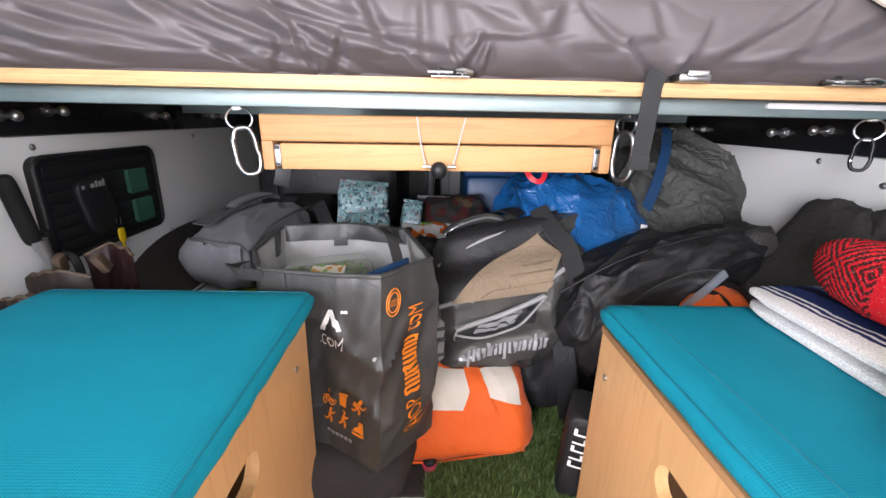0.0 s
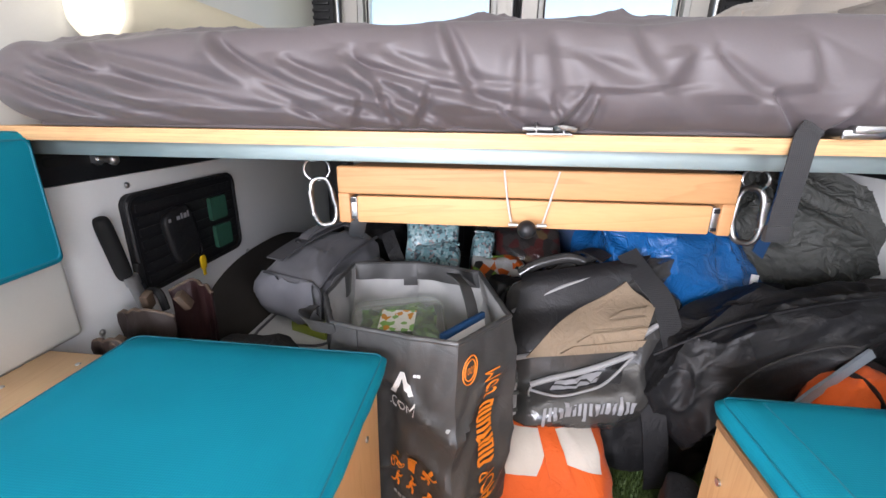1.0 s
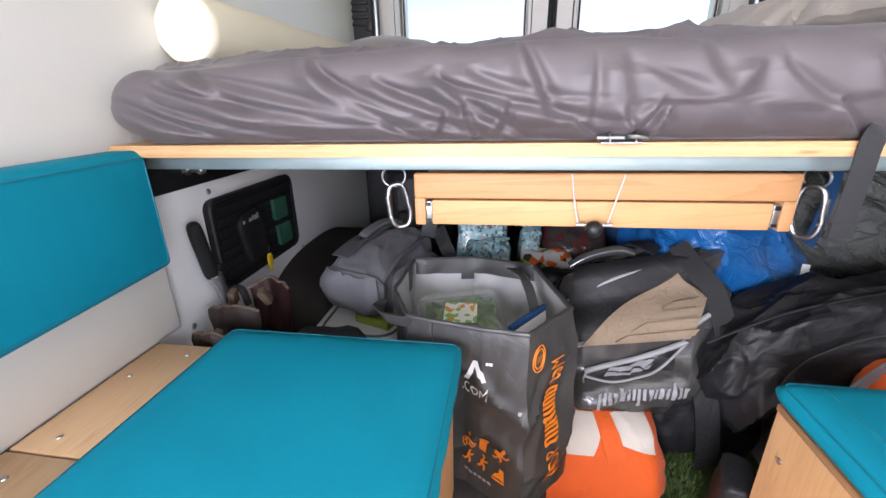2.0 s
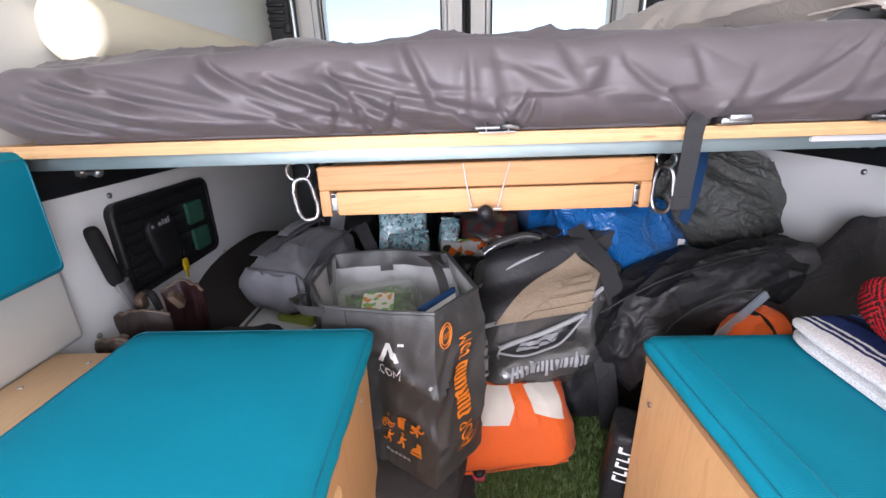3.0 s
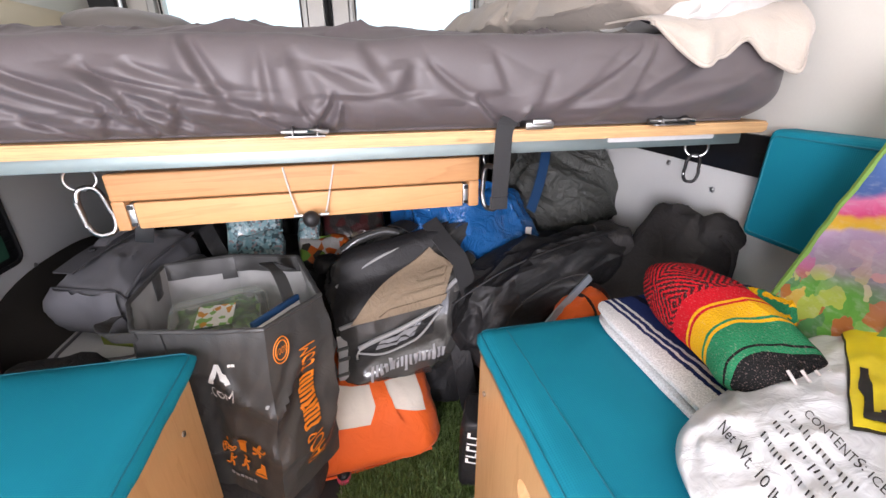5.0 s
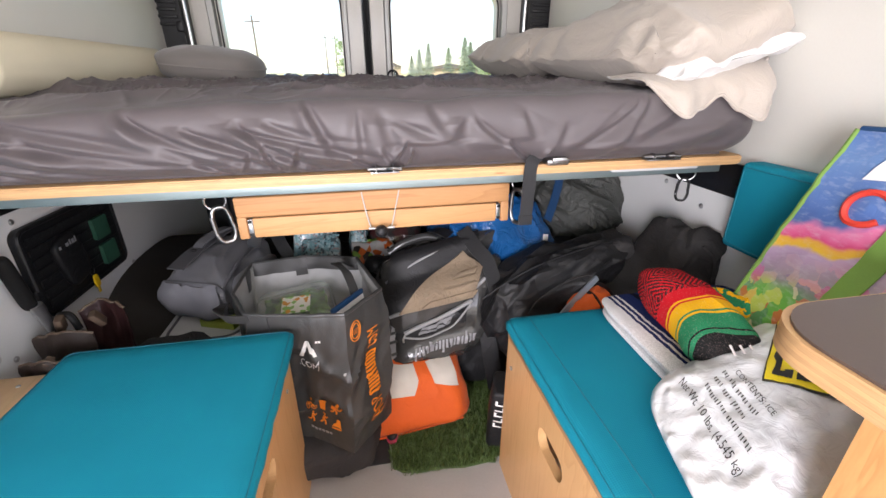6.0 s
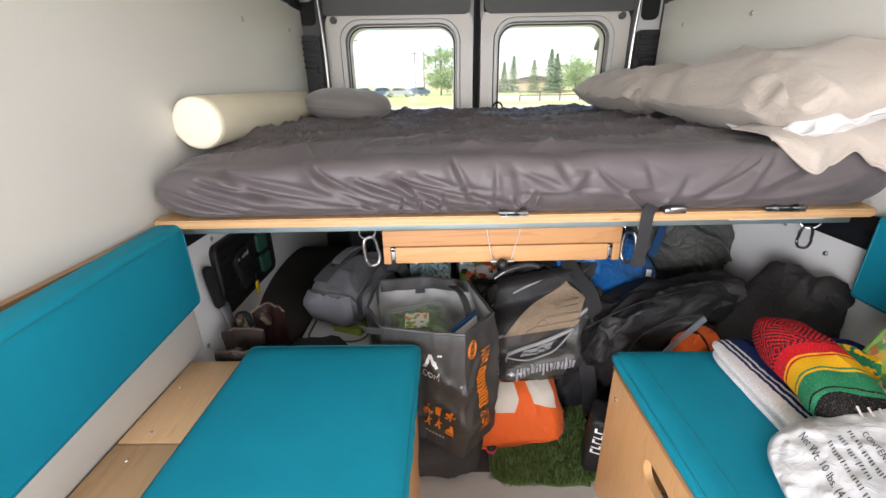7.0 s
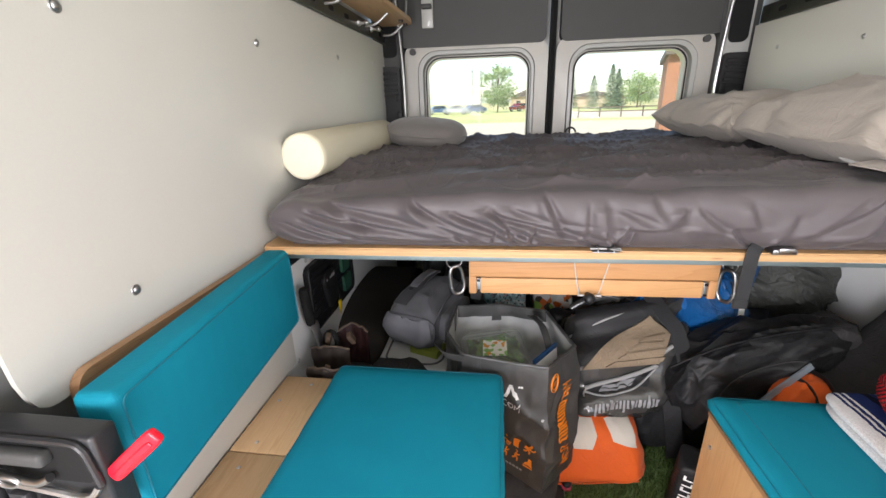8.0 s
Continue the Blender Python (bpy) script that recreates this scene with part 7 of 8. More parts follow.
for k in (-0.3, 0.35):
    part("strap", tube(bmesh.new(), [pose(0.575, 0.845, 0.385, 0, -10, 20) @ Vector((0.085 * k + 0.02 * math.sin(a), -0.057 * math.cos(a), 0.057 * math.sin(a))) for a in (math.pi * (i / 16 - 0.2) for i in range(18))], 0.003, flat=((1, 0, 0), 0.012)), BLACK_NYLON, og, "black webbing strap")
jk = thing("jacket", (0.75, 0.92, 0.3), "crumpled washed-black jacket heaped behind the bench", "jacket")


def heap(p):
    k = max(0.0, p.z / 0.17)
    slope = min(1.0, max(0.35, (p.x + 0.24) / 0.26)) if p.z > 0 else 1.0
    return (p.x * (1 - 0.14 * k) + 0.07 * k, p.y, (p.z + 0.03 * math.sin(p.x * 22 + 1.0) * k) * slope)


part("cloth", blob(0.175, 0.12, 0.15, 0.8, 0.75, 130, 60, creases=0.022, cs=5, lumps=0.012, ls=6, seed=21, shape=heap, m=pose(0.768, 0.872, 0.44, 0, -16, -6)), BLACK_COTTON, jk)
part("sleeve", blob(0.06, 0.05, 0.05, 0.8, 0.8, 48, 26, creases=0.012, cs=9, seed=5, m=pose(0.845, 0.80, 0.575, 20, 20, 0)), BLACK_COTTON, jk, "folded sleeve on top")
part("hem", tube(bmesh.new(), smooth_path([(0.80, 0.745, 0.605), (0.825, 0.735, 0.58), (0.84, 0.735, 0.545), (0.85, 0.74, 0.50)], 6), 0.004), BLACK_COTTON, jk, "stitched hem")
sk = thing("black_box", (0.72, 0.92, 0.0), "dark storage crate under the jacket", "crate")
part("body", boxm(0.56, 0.88, 0.80, 1.02, 0.001, 0.31, bevel=0.01), BLACK_PLASTIC, sk)
wb = thing("black_sack", (0.28, 0.78, 0.0), "thin black sack with white print beside the bench", "bag")
wm = pose(0.288, 0.775, 0.118, 6, 3, -22)
part("body", blob(0.03, 0.05, 0.116, 0.25, 0.5, 64, 40, creases=0.004, cs=12, seed=5, m=wm), BLACK_NYLON, wb)
wf = front_of(0.03, 0.05, 0.116, 0.25, 0.5, wm)
part("print_row", bars_on(wf, [(-0.012, 0.014, -0.005 + 0.021 * i, -0.001 + 0.021 * i) for i in range(5)] + [(-0.012 + (i % 2) * 0.02, -0.006 + (i % 2) * 0.02, -0.005 + 0.021 * i, 0.01 + 0.021 * i) for i in range(5)], 0.004, 3, 2), WHITE_INK, wb, "white printed blocks")

# grey drawstring duffel, blue tarpaulin bag
gd = thing("grey_duffel", (0.76, 1.5, 0.4), "crumpled olive-grey nylon bag with buckles", "bag")


def grey_shape(p):
    k = p.x / 0.2
    s = 1 - 0.25 * max(0, k) ** 2
    return (p.x, p.y * s, p.z * s - 0.05 * max(0, k) ** 2 + 0.03 * max(0.0, -k))


gm = pose(0.770, 1.40, 0.528, 0, 22, -22)
part("body", blob(0.20, 0.175, 0.19, 0.7, 0.6, 170, 120, creases=0.034, cs=10, lumps=0.014, ls=6, seed=31, shape=grey_shape, m=gm, stretch=(0.28, 1, 1)), GREY_NYLON, gd)
part("drawcord", tube(bmesh.new(), smooth_path([(0.78, 1.30, 0.565), (0.82, 1.285, 0.56), (0.855, 1.28, 0.555), (0.875, 1.275, 0.50)], 6), 0.004), BLACK_NYLON, gd, "dark cord")
for x, z in ((0.785, 0.565), (0.855, 0.552), (0.88, 0.56)):
    part("buckle", boxm(-0.012, 0.012, -0.005, 0.005, -0.008, 0.008, bevel=0.002, m=pose(x, 1.275, z, 0, 20, 10)), ZIP, gd, "grey plastic buckle")
part("tail_strap", tube(bmesh.new(), smooth_path([(0.86, 1.275, 0.53), (0.875, 1.265, 0.48), (0.865, 1.27, 0.43), (0.84, 1.28, 0.40)], 6), 0.004, flat=((0, -1, 0), 0.022)), ZIP, gd, "grey tail strap")
dk = thing("navy_sack", (0.62, 1.3, 0.2), "dark navy sack under the grey bag", "bag")
part("body", blob(0.15, 0.15, 0.17, 0.6, 0.6, 60, 30, creases=0.015, cs=7, seed=14, m=pose(0.60, 1.36, 0.30)), plain("dark_navy_cloth", (0.012, 0.016, 0.024), 0.8, wrinkle=1.0, bump=0.4), dk)
tb = thing("tarpaulin_bag", (0.41, 1.3, 0.25), "blue woven tarpaulin bag with webbing straps", "shopping bag")


def tarp_shape(p):
    k = p.z / 0.2
    return (p.x * (1.0 - 0.12 * k), p.y * (1 - 0.35 * max(0, k)), p.z + 0.05 * (p.x / 0.22) * (1 if k < 0 else -0.5))


tm = pose(0.385, 1.245, 0.42, -14, 5, 6)
part("body", blob(0.215, 0.16, 0.20, 0.5, 0.5, 140, 70, creases=0.030, cs=7, lumps=0.012, ls=7, seed=41, shape=tarp_shape, m=tm), BLUE_TARP, tb)
part("tag", boxm(-0.009, 0.009, -0.001, 0.001, -0.03, 0.03, m=pose(0.535, 1.108, 0.487, -12, 8, 6)), WHITE_INK, tb, "small white paper tag")
part("strap", tube(bmesh.new(), smooth_path([(0.56, 1.16, 0.55), (0.60, 1.2, 0.62), (0.63, 1.24, 0.70), (0.64, 1.27, 0.76)], 8), 0.003, flat=((0.3, -1, 0.2), 0.035)), BLUE_BAND, tb, "blue webbing strap")
part("red_handle", tube(bmesh.new(), smooth_path([(0.215, 1.20, 0.69), (0.235, 1.17, 0.63), (0.27, 1.165, 0.622), (0.285, 1.19, 0.69)], 8), 0.003, flat=((0, -1, 0), 0.014)), RED_PLASTIC, tb, "red loop handle")
tub = thing("storage_tub", (0.22, 1.65, 0.0), "blue plastic storage tub behind the bags", "storage tub")
part("body", boxm(0.10, 0.42, 1.52, 1.85, 0.001, 0.58, bevel=0.02), BLUE_PLASTIC, tub)
part("lid", boxm(0.09, 0.43, 1.51, 1.86, 0.58, 0.62, bevel=0.012), BLUE_PLASTIC, tub)

# soft cooler on a pale box
ck = thing("cooler_bag", (-0.49, 1.2, 0.33), "grey soft cooler bag with handle and lime trim", "cooler bag")
cm = pose(-0.512, 1.175, 0.425, 0, 0, -20)


def cooler_shape(p):
    k = max(0.0, p.z / 0.1)
    return (p.x * (1 - 0.12 * k), p.y + 0.02 * k, p.z + 0.018 * k * (p.y / 0.15))


part("body", blob(0.118, 0.15, 0.10, 0.75, 0.5, 80, 40, creases=0.015, cs=8, lumps=0.005, ls=9, seed=3, shape=cooler_shape, m=cm), COOLER_GREY, ck)
cf = soft_front(0.118, 0.15, 0.10, 0.75, 0.5, 0.015, 8, 0.005, 9, 3, cooler_shape, cm)
part("front_panel", patch(cf, ((-0.095, -0.06), (0.095, -0.06), (0.085, 0.045), (-0.085, 0.045)), 20, 10, 0.004, 0.005), plain("light_grey_polyester", (0.13, 0.13, 0.142), 0.85, fine=700, bump=0.4, wrinkle=0.8, spec=0.2), ck, "lighter grey front panel")
part("piping", tube(bmesh.new(), [p for p in on_surface(cf, [(x, z) for x, z in round_rect(-0.098, 0.098, -0.066, 0.05, 0.03, 6)], 0.006)], 0.003, 6, True), COOLER_DARK, ck, "dark piping")
part("lid_band", tube(bmesh.new(), smooth_path([cm @ Vector(p) for p in ((-0.03, -0.13, 0.085), (-0.03, -0.06, 0.102), (-0.025, 0.02, 0.115), (-0.02, 0.11, 0.125))], 6), 0.003, flat=((0, 0, 1), 0.05)), COOLER_DARK, ck, "dark band over the lid")
part("handle", tube(bmesh.new(), smooth_path([cm @ Vector(p) for p in ((-0.03, -0.03, 0.105), (-0.03, -0.01, 0.118), (-0.025, 0.05, 0.128), (-0.02, 0.10, 0.125), (-0.02, 0.13, 0.11))], 8), 0.007, flat=((0, 0, 1), 0.03)), COOLER_GREY, ck, "padded top handle")
part("rivet", blob(0.008, 0.005, 0.004, 0.9, 0.9, 16, 8, m=Matrix.Translation(cm @ Vector((-0.03, -0.05, 0.108)))), BLACK_PLASTIC, ck)
part("zip", tube(bmesh.new(), smooth_path([cm @ Vector(p) for p in ((0.10, -0.12, 0.03), (0.105, -0.05, 0.075), (0.10, 0.05, 0.09), (0.09, 0.13, 0.09))], 8), 0.004, 8), COOLER_DARK, ck, "dark zip along the lid")
part("side_pocket", blob(0.02, 0.11, 0.06, 0.5, 0.5, 40, 20, creases=0.004, cs=12, seed=4, m=cm @ pose(0.118, 0.01, -0.01)), COOLER_GREY, ck)
part("lime_band", boxm(0.0, 0.11, -0.128, 0.1, -0.106, -0.078, bevel=0.004, m=cm), LIME, ck, "lime green base trim")
pb = thing("lunch_box", (-0.53, 1.1, 0.2), "pale grey plastic box under the cooler", "box")
part("body", boxm(-0.655, -0.41, 0.965, 1.33, 0.001, 0.285, bevel=0.03, seg=4), COOLER_DARK, pb)
part("lid", boxm(-0.66, -0.405, 0.96, 1.335, 0.287, 0.322, bevel=0.014, seg=4), PALE_PLASTIC, pb, "pale grey lid")
part("lid_ring", tube(bmesh.new(), [(x, y, 0.3235) for x, y in round_rect(-0.635, -0.43, 0.985, 1.18, 0.05, 6)], 0.004, 6, True), COOLER_GREY, pb, "raised lid rim")

# suitcase and loose snacks behind
sc = thing("suitcase", (-0.36, 1.75, 0.0), "black fabric suitcase against the rear doors", "suitcase")
part("body", boxm(-0.61, -0.12, 1.58, 1.98, 0.001, 0.66, bevel=0.06, seg=5), BLACK_NYLON, sc)
part("front_pocket", boxm(-0.56, -0.17, 1.545, 1.585, 0.06, 0.5, bevel=0.018, seg=3), BLACK_NYLON, sc)
part("zip", tube(bmesh.new(), [(x, 1.576, z) for x, z in round_rect(-0.58, -0.15, 0.04, 0.62, 0.05, 6)], 0.004, 6, True), BLACK_PLASTIC, sc)
part("handle", tube(bmesh.new(), smooth_path([(-0.43, 1.6, 0.655), (-0.42, 1.59, 0.69), (-0.32, 1.59, 0.69), (-0.31, 1.6, 0.655)], 6), 0.009), BLACK_PLASTIC, sc)
sb = thing("black_backpack", (-0.1, 1.38, 0.0), "black backpack holding up the snack pouches", "backpack")
part("body", blob(0.24, 0.15, 0.205, 0.5, 0.5, 70, 36, creases=0.014, cs=7, seed=17, m=pose(-0.10, 1.40, 0.206)), BLACK_NYLON, sb)
part("strap", tube(bmesh.new(), smooth_path([(-0.36, 1.30, 0.52), (-0.33, 1.26, 0.47), (-0.30, 1.24, 0.42), (-0.27, 1.24, 0.36)], 6), 0.006, flat=((0, -1, 0.3), 0.04)), BLACK_NYLON, sb, "black shoulder strap")
part("top_pocket", blob(0.07, 0.09, 0.06, 0.6, 0.6, 40, 22, creases=0.012, cs=10, seed=8, m=pose(-0.40, 1.42, 0.46)), BLACK_NYLON, sb)


def pouch(name, a, c, m, material, label):
    t = thing(name, m.translation - Vector((0, 0, c)), label, "snack bag", "snack pouches")

    def sh(p):
        k = abs(p.z) / c
        return (p.x * (1 + 0.05 * k), p.y * (1 - 0.85 * k ** 3), p.z + 0.006 * math.sin(p.x * 60) * k)

    part("pouch", blob(a, 0.026, c, 0.35, 0.5, 48, 28, creases=0.005, cs=16, seed=int(a * 1000), shape=sh, m=m), material, t)
    part("seal", boxm(-a * 0.98, a * 0.98, -0.002, 0.002, c * 0.9, c * 1.04, bevel=0.0015, m=m), material, t, "crimped pouch seal")


pouch("snack_pouch", 0.072, 0.085, pose(-0.225, 1.275, 0.505, -20, 4, 4), SNACK_TEAL, "teal printed snack pouch")
pouch("snack_pouch", 0.062, 0.06, pose(-0.205, 1.215, 0.462, -34, -3, -4), SNACK_TEAL, "pale teal printed snack pouch")
pouch("snack_pouch", 0.03, 0.06, pose(-0.085, 1.31, 0.47, -20, 10, 10), SNACK_TEAL, "small teal snack pouch")
pouch("snack_pouch", 0.075, 0.05, pose(-0.035, 1.27, 0.425, -40, 4, 8), SNACK_MIXED, "orange and green snack pouch")
pouch("snack_pouch", 0.095, 0.07, pose(0.05, 1.37, 0.475, -40, -4, 0), SNACK_WARM, "dark striped snack pouch")
stand = thing("ball_mount", (-0.02, 1.3, 0.45), "slim black mounting arm behind the drawer", "mount")
part("arm", boxm(-0.034, -0.014, 1.42, 1.435, 0.5, 0.70, bevel=0.003), BLACK_PLASTIC, stand)
part("rail", boxm(-0.024 - 0.045, -0.024 + 0.085, 1.41, 1.43, 0.51, 0.53, bevel=0.003), BLACK_PLASTIC, stand)

# tool panel, keys, tool bag and shovel along the left wall
mp = thing("webbing_board", (-0.86, 1.16, 0.45), "black webbing tool panel with pouches on the wall", "tool panel")
part("board", slab(round_rect(0.965, 1.355, 0.44, 0.672, 0.028, 6), -0.873, -0.856, turn_left), BLACK_PLASTIC, mp)
part("border", tube(bmesh.new(), [(-0.856, y, z) for y, z in round_rect(0.968, 1.352, 0.443, 0.669, 0.027, 6)], 0.006, 8, True), BLACK_NYLON, mp, "padded black border")
for k in range(7):
    z = 0.462 + 0.028 * k
    part("webbing", slab(round_rect(0.985, 1.335, z, z + 0.018, 0.002, 2), -0.8555, -0.8525, turn_left), BLACK_NYLON, mp, "black webbing row")
for y, z, mt, lab in ((1.255, 0.585, GREEN_TAPE, "dull green pouch"), (1.262, 0.503, GREEN_TAPE, "dull green pouch")):
    part("pouch", slab(round_rect(y - 0.035, y + 0.035, z - 0.032, z + 0.032, 0.006, 3), -0.8525, -0.842, turn_left), mt, mp, lab)
part("holster", blob(0.012, 0.05, 0.07, 0.5, 0.5, 36, 20, m=pose(-0.846, 1.10, 0.55, 12, 0, 0)), BLACK_NYLON, mp, "black holster pouch")
part("print_row", bars_on(lambda u, v: Vector((-0.8335, 1.08 + u, 0.592 + v)), [(-0.03, -0.022, 0, 0.008), (-0.003, 0.008, 0, 0.009), (0.012, 0.018, 0, 0.014), (0.022, 0.032, 0, 0.012), (0.035, 0.04, 0, 0.016)], 0.0, 1, 1), GREY_INK, mp, "small pale printed blocks")
part("side_loop", boxm(-0.862, -0.85, 0.955, 0.968, 0.47, 0.52, bevel=0.003), BLACK_NYLON, mp)
ky = thing("key_fob", (-0.84, 1.14, 0.40), "yellow key tag on a clip hanging on the tool panel", "key tag")
part("clip", tube(bmesh.new(), [(-0.838, 1.145 + 0.008 * math.cos(a), 0.495 + 0.018 * math.sin(a)) for a in (math.tau * k / 20 for k in range(20))], 0.003, 6, True), BLACK_METAL, ky)
part("tag", blob(0.004, 0.012, 0.02, 0.6, 0.8, 24, 14, m=pose(-0.836, 1.145, 0.457)), YELLOW_METAL, ky, "yellow tag")
part("key", boxm(-0.838, -0.835, 1.14, 1.15, 0.42, 0.44, bevel=0.001), YELLOW_METAL, ky, "brass key")
sv = thing("shovel", (-0.85, 0.91, 0.2), "short shovel with black grip and steel shaft by the wall", "shovel")
part("grip", blob(0.016, 0.016, 0.075, 0.35, 1.0, 28, 20, m=pose(-0.836, 0.895, 0.575, 14, 4, 0)), BLACK_RUBBER, sv, "black rubber grip")
part("shaft", rod(bmesh.new(), (-0.831, 0.913, 0.51), (-0.815, 0.955, 0.28), 0.012), STEEL_DULL, sv, "bright steel shaft")
part("collar", rod(bmesh.new(), (-0.831, 0.913, 0.51), (-0.830, 0.917, 0.49), 0.0145), STEEL_DULL, sv)
tbg = thing("tool_bag", (-0.72, 0.86, 0.0), "open worn brown leather tool bag behind the bench", "tool bag")


def flap(y, x0, x1, zt, dep, seed):
    def fn(u, v):
        x = x0 + (x1 - x0) * u
        z = 0.22 + (zt - 0.22) * v + 0.018 * math.sin(u * 3.1) * v + 0.006 * wob((u * 3, v * 3, 0), 2, seed)
        return Vector((x, y + dep * math.sin(math.pi * u) * (0.4 + 0.6 * v) + 0.006 * wob((u * 4, v * 4, 1), 2, seed), z))
    return fn


for y, x0, x1, zt, dep, mt in ((0.775, -0.80, -0.655, 0.435, -0.02, LEATHER), (0.86, -0.82, -0.70, 0.45, -0.015, LEATHER), (0.93, -0.76, -0.66, 0.475, 0.015, plain("oxblood_leather", (0.018, 0.005, 0.005), 0.45, var=0.25, bump=0.3))):
    fn = flap(y, x0, x1, zt, dep, int(y * 100))
    part("leather_wall", patch(fn, ((0, 0), (1, 0), (1, 1), (0, 1)), 20, 14, 0.0, 0.005), mt, tbg)
    part("edge_binding", tube(bmesh.new(), [fn(i / 20, 1.0) for i in range(21)], 0.004, 8), LEATHER_TAN, tbg, "pale worn leather edge")
part("body", boxm(-0.82, -0.65, 0.78, 0.94, 0.001, 0.36, bevel=0.02), LEATHER, tbg)
for x, y, z, r in ((-0.74, 0.765, 0.437, 30), (-0.705, 0.90, 0.468, -20), (-0.775, 0.885, 0.47, 10)):
    part("loop", boxm(-0.008, 0.008, -0.012, 0.012, -0.02, 0.02, bevel=0.003, m=pose(x, y, z, 20, r, 10)), LEATHER_TAN, tbg, "tan leather loop")
part("tool", tube(bmesh.new(), smooth_path([(-0.80, 0.90, 0.42), (-0.79, 0.905, 0.475), (-0.765, 0.905, 0.48), (-0.755, 0.905, 0.44)], 8), 0.008), BLACK_RUBBER, tbg, "black curved tool handle")
dsk = thing("dark_sack", (-0.6, 0.92, 0.0), "dark soft sack beside the wheel arch", "bag")
part("body", blob(0.12, 0.10, 0.19, 0.6, 0.6, 60, 36, creases=0.014, cs=7, seed=25, m=pose(-0.565, 0.885, 0.195)), BLACK_COTTON, dsk)


# ---- outside, beyond the rear windows ----
GZ = -0.65
bm = bmesh.new()
bmesh.ops.create_grid(bm, x_segments=60, y_segments=60, size=1500, matrix=Matrix.Translation((0, 900, GZ)))
single("ground", bm, GRASS, "dry green and yellow lawn beyond the van", "ground", "structure")
single("road", boxm(-400, 400, 24, 40, GZ - 0.05, GZ + 0.004), GRAVEL, "pale gravel track across the lawn", "road", "structure")
single("gravel_lot", boxm(6, 300, 46, 74, GZ - 0.05, GZ + 0.006), GRAVEL, "pale gravel yard", "ground", "structure")
single("field", boxm(-600, 600, 120, 900, GZ - 0.05, GZ + 0.008), FIELD, "straw-coloured field", "ground", "structure")
bm = bmesh.new()
prev = None
rnd = random.Random(2)
for k in range(61):
    x = -900 + 30 * k
    h = 8 + 8 * wob((k * 0.17, 0, 0), 1.0, 3) + (6 if x < 0 else 0)
    a = [bm.verts.new((x, 1100, GZ)), bm.verts.new((x, 1180, GZ + max(4, h)))]
    if prev:
        bm.faces.new((prev[0], a[0], a[1], prev[1]))
    prev = a
single("hills", bm, HILL, "low hills on the horizon, paled as by haze", "hill", "structure")


def leafy_tree(x, y, h, r, seed, material, label):
    rnd = random.Random(seed)
    t = thing("tree", (x, y, GZ), label, "tree", "trees beyond the van")
    bm = bmesh.new()
    tube(bm, smooth_path([(x, y, GZ), (x + 0.1, y, GZ + h * 0.2), (x, y, GZ + h * 0.5), (x + 0.1, y, GZ + h * 0.8)], 4), h * 0.018, 8)
    for k in range(9):
        a, z = rnd.uniform(0, math.tau), GZ + h * rnd.uniform(0.25, 0.65)
        rod(bm, (x, y, z), (x + math.cos(a) * r * 0.7, y + math.sin(a) * r * 0.7, z + h * 0.18), h * 0.008, h * 0.003, 6)
    part("trunk", bm, BARK, t)
    vs, fs = [], []
    clumps = [(rnd.uniform(-1, 1), rnd.uniform(-1, 1), rnd.uniform(0, 1)) for _ in range(46)]
    for cx, cy, cz in clumps:
        w = r * (0.35 + 0.75 * math.sin(math.pi * (0.12 + 0.8 * cz)))
        px, py, pz = x + cx * w, y + cy * w, GZ + h * (0.22 + 0.76 * cz)
        for _ in range(85):
            q = Vector((rnd.gauss(0, 1), rnd.gauss(0, 1), rnd.gauss(0, 0.8))) * r * 0.2
            n = len(vs)
            s = h * rnd.uniform(0.014, 0.028)
            d1, d2 = Vector((rnd.uniform(-1, 1), rnd.uniform(-1, 1), rnd.uniform(-1, 1))) * s, Vector((rnd.uniform(-1, 1), rnd.uniform(-1, 1), rnd.uniform(-1, 1))) * s
            p = Vector((px, py, pz)) + q
            vs += [p - d1, p + d2, p + d1, p - d2]
            fs.append((n, n + 1, n + 2, n + 3))
    me = bpy.data.meshes.new("crown")
    me.from_pydata(vs, [], fs)
    me.materials.append(material)
    c = new("crown", me)
    c.parent, c.matrix_parent_inverse = t, WORLD[t].inverted()


def conifer(x, y, h, r, seed):
    rnd = random.Random(seed)
    t = thing("tree", (x, y, GZ), "tall dark green conifer", "tree", "trees beyond the van")
    part("trunk", rod(bmesh.new(), (x, y, GZ), (x, y, GZ + h * 0.95), h * 0.016, h * 0.003, 8), BARK, t)
    vs, fs = [], []
    for k in range(1900):
        f = rnd.random() ** 1.4
        a = rnd.uniform(0, math.tau)
        tier = 0.78 + 0.22 * math.sin(f * 60 + math.sin(a * 3 + seed))
        rr = r * (1 - f) ** 0.85 * tier * rnd.uniform(0.25, 1.0) + 0.05
        p = Vector((x + math.cos(a) * rr, y + math.sin(a) * rr, GZ + h * (0.07 + 0.93 * f) - 0.25 * rr))
        n = len(vs)
        s = h * 0.022
        out = Vector((math.cos(a), math.sin(a), -0.45)) * s * 1.6
        side = Vector((-math.sin(a), math.cos(a), rnd.uniform(-0.4, 0.4))) * s * 0.7
        vs += [p - out * 0.4, p + side, p + out, p - side]
        fs.append((n, n + 1, n + 2, n + 3))
    me = bpy.data.meshes.new("crown")
    me.from_pydata(vs, [], fs)
    me.materials.append(NEEDLE)
    c = new("crown", me)
    c.parent, c.matrix_parent_inverse = t, WORLD[t].inverted()


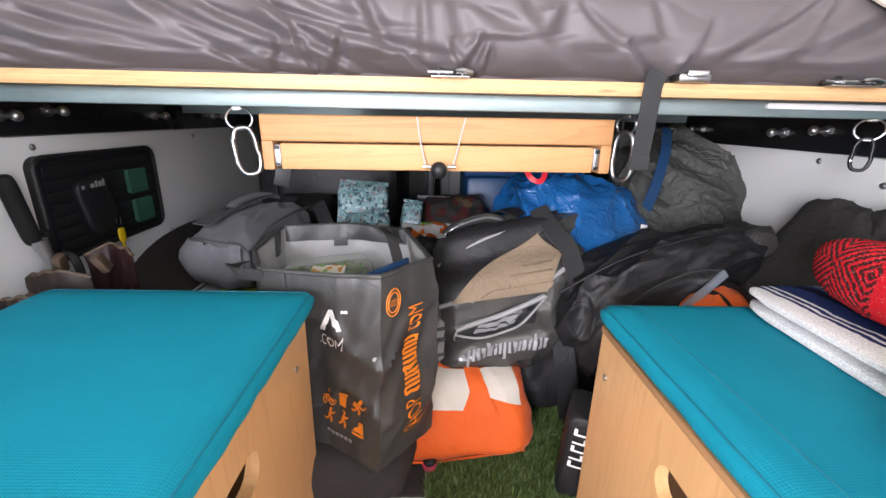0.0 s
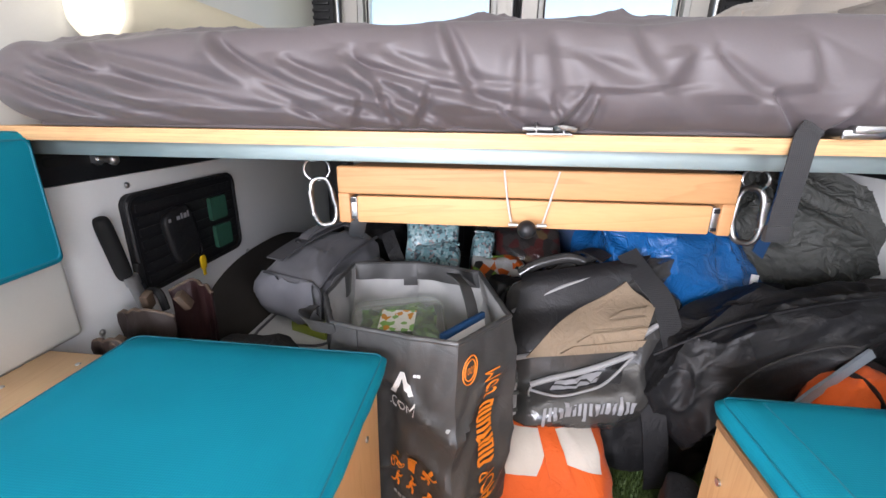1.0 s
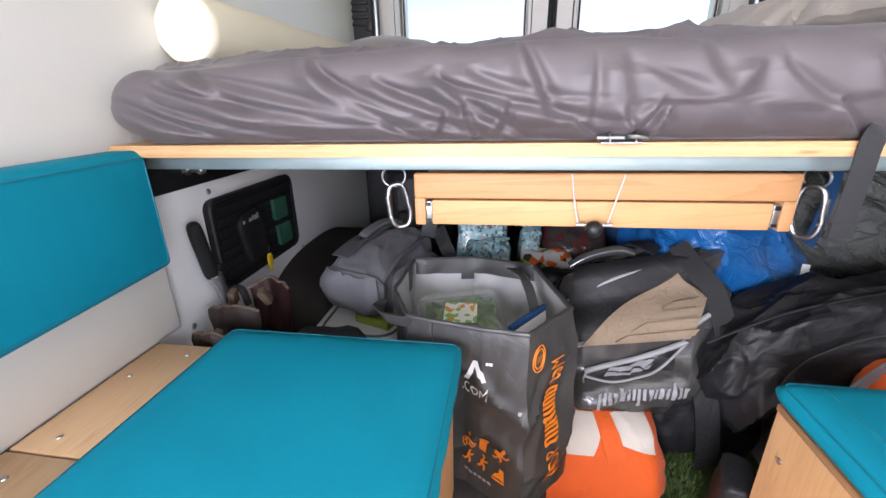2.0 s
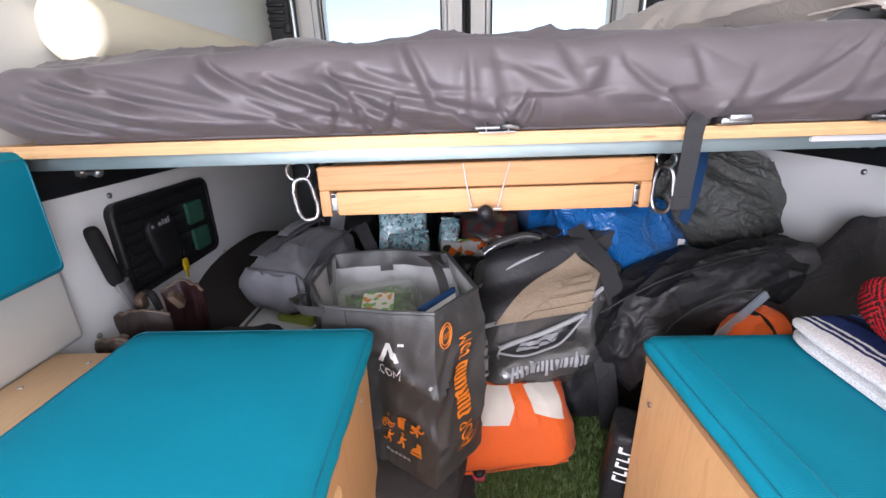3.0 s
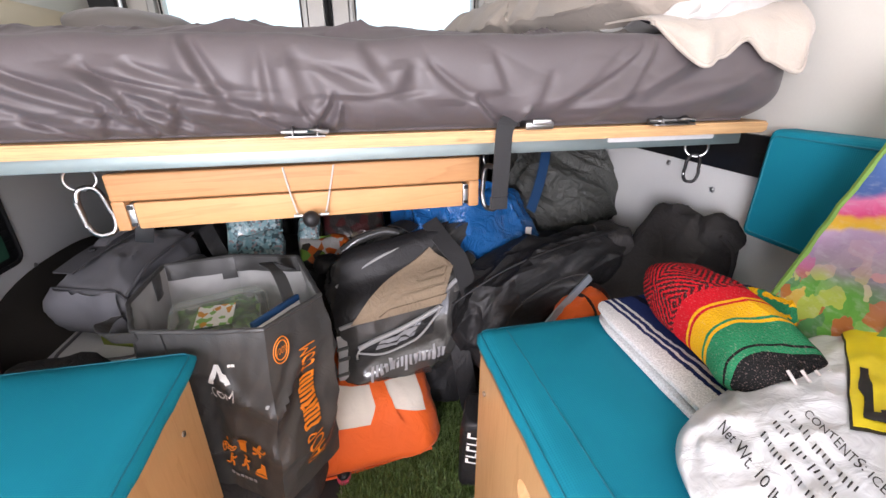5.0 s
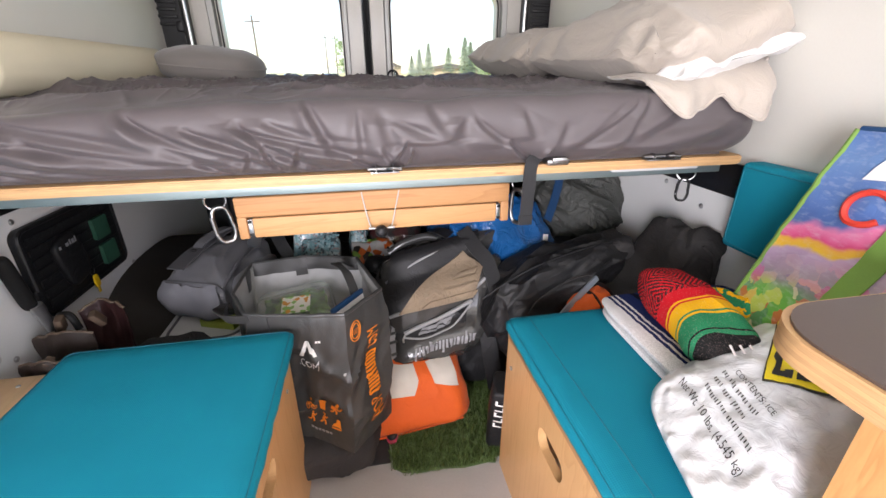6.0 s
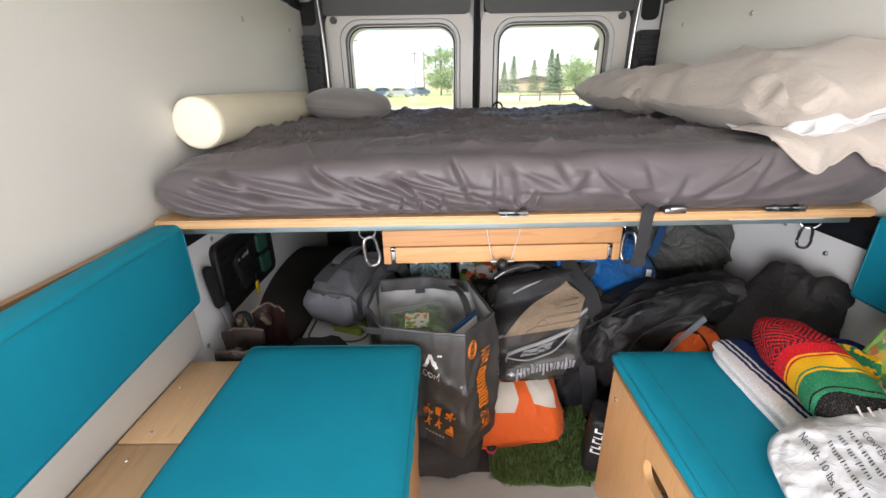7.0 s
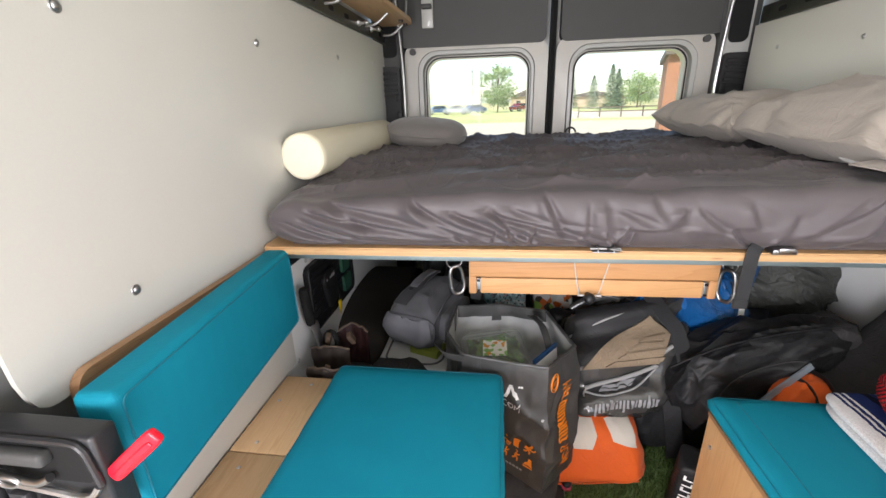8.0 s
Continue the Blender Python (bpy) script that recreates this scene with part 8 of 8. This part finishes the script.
leafy_tree(-0.9, 82, 7.6, 2.6, 4, LEAF, "rounded green tree at the road side")
leafy_tree(27.5, 94, 6.5, 3.2, 8, LEAF, "broad pale green tree")
leafy_tree(33, 110, 6.0, 3.4, 9, LEAF, "broad pale green tree")
for k, (x, y, h, r) in enumerate(((20.0, 85, 7.8, 1.7), (21.8, 88, 7.2, 1.5), (18.2, 92, 6.4, 1.6), (14.6, 96, 7.4, 1.5), (13.0, 99, 6.4, 1.5), (11.2, 98, 5.0, 1.3), (24.0, 95, 6.0, 1.6))):
    conifer(x, y, h, r * 1.5, 30 + k)


def car(x, y, turn, paint, label):
    t = thing("car", (x, y, GZ), label, "car", "parked cars", rot=(0, 0, turn))
    prof = [(-2.2, 0.35), (-2.2, 0.8), (-1.9, 0.95), (-1.3, 1.0), (-0.8, 1.45), (0.8, 1.5), (1.5, 1.05), (2.1, 0.95), (2.25, 0.7), (2.25, 0.35)]
    bm = slab(prof, -0.88, 0.88)
    part("body", bm, paint, t, local=True)
    part("glass", slab([(-1.15, 1.02), (-0.76, 1.4), (0.76, 1.44), (1.3, 1.06)], -0.892, 0.892), CAR_GLASS, t, "dark window glass", local=True)
    for wx in (-1.4, 1.4):
        for wy in (-0.85, 0.85):
            w = part("wheel", rod(bmesh.new(), (wx, wy - 0.1, 0.33), (wx, wy + 0.1, 0.33), 0.33, seg=20), BLACK_RUBBER, t, local=True)
            part("rim", rod(bmesh.new(), (wx, wy - 0.105, 0.33), (wx, wy + 0.105, 0.33), 0.19, seg=14), STEEL_DULL, w, local=True)


for k, (x, y) in enumerate(((-8.0, 74), (-11.5, 78), (-14.5, 76), (-5.2, 80), (-18.0, 82), (3.4, 88))):
    car(x, y, 10 + 8 * k, CAR_PAINTS[(k * 2 + (k == 5)) % 4], ("silver", "blue", "silver", "blue", "silver", "red")[k] + " car parked on the far gravel lot")
bar = thing("farm_building", (5, 102, GZ), "small tan building with a dark roof", "building")
part("wall", boxm(2, 9, 100, 106, GZ, GZ + 2.8), HOUSE_TAN, bar)
part("roof", slab([(1.6, GZ + 2.8), (9.4, GZ + 2.8), (5.5, GZ + 4.4)], 99.6, 106.4), ROOF_DARK, bar)
for x in (3.2, 5.2, 7.2):
    w = part("window", boxm(x, x + 0.9, 99.94, 99.99, GZ + 1.0, GZ + 2.0), CAR_GLASS, bar)
sh = thing("shed", (24, 130, GZ), "long tan shed behind the trees", "building")
part("wall", boxm(18, 34, 128, 134, GZ, GZ + 2.6), HOUSE_TAN, sh)
part("roof", slab([(17.5, GZ + 2.6), (34.5, GZ + 2.6), (26, GZ + 4.0)], 127.5, 134.5), ROOF_DARK, sh)
br = thing("clad_building", (9, 20, GZ), "brown clad corner of a nearby building", "building")
part("wall", slab([(6.75, 20.0), (9.6, 19.0), (11.6, 25.0), (8.6, 26.0)], GZ, GZ + 3.5, flat), BRICK_RED, br)
part("roof", slab([(6.55, 19.8), (9.7, 18.7), (11.9, 25.2), (8.5, 26.3)], GZ + 3.5, GZ + 3.75, flat), ROOF_DARK, br, "overhanging dark roof edge")
for x, y, h in ((-6.8, 100, 9.0), (-5.0, 104, 9.2), (-12.5, 60, 8.0)):
    p = thing("utility_pole", (x, y, GZ), "thin wooden utility pole", "pole", "utility poles")
    part("post", rod(bmesh.new(), (x, y, GZ), (x, y, GZ + h), 0.14, 0.09, 8), BARK, p)
    part("cross_arm", boxm(x - 0.9, x + 0.9, y - 0.06, y + 0.06, GZ + h - 0.7, GZ + h - 0.58), BARK, p)
fc = thing("fence", (15, 48, GZ), "low wooden post and rail fence", "fence")
for k in range(12):
    part("post", boxm(8 + 2.2 * k, 8.12 + 2.2 * k, 48, 48.12, GZ, GZ + 1.1), BARK, fc)
for z in (0.55, 0.95):
    part("rail", boxm(8, 33, 47.94, 47.99, GZ + z, GZ + z + 0.1), BARK, fc)
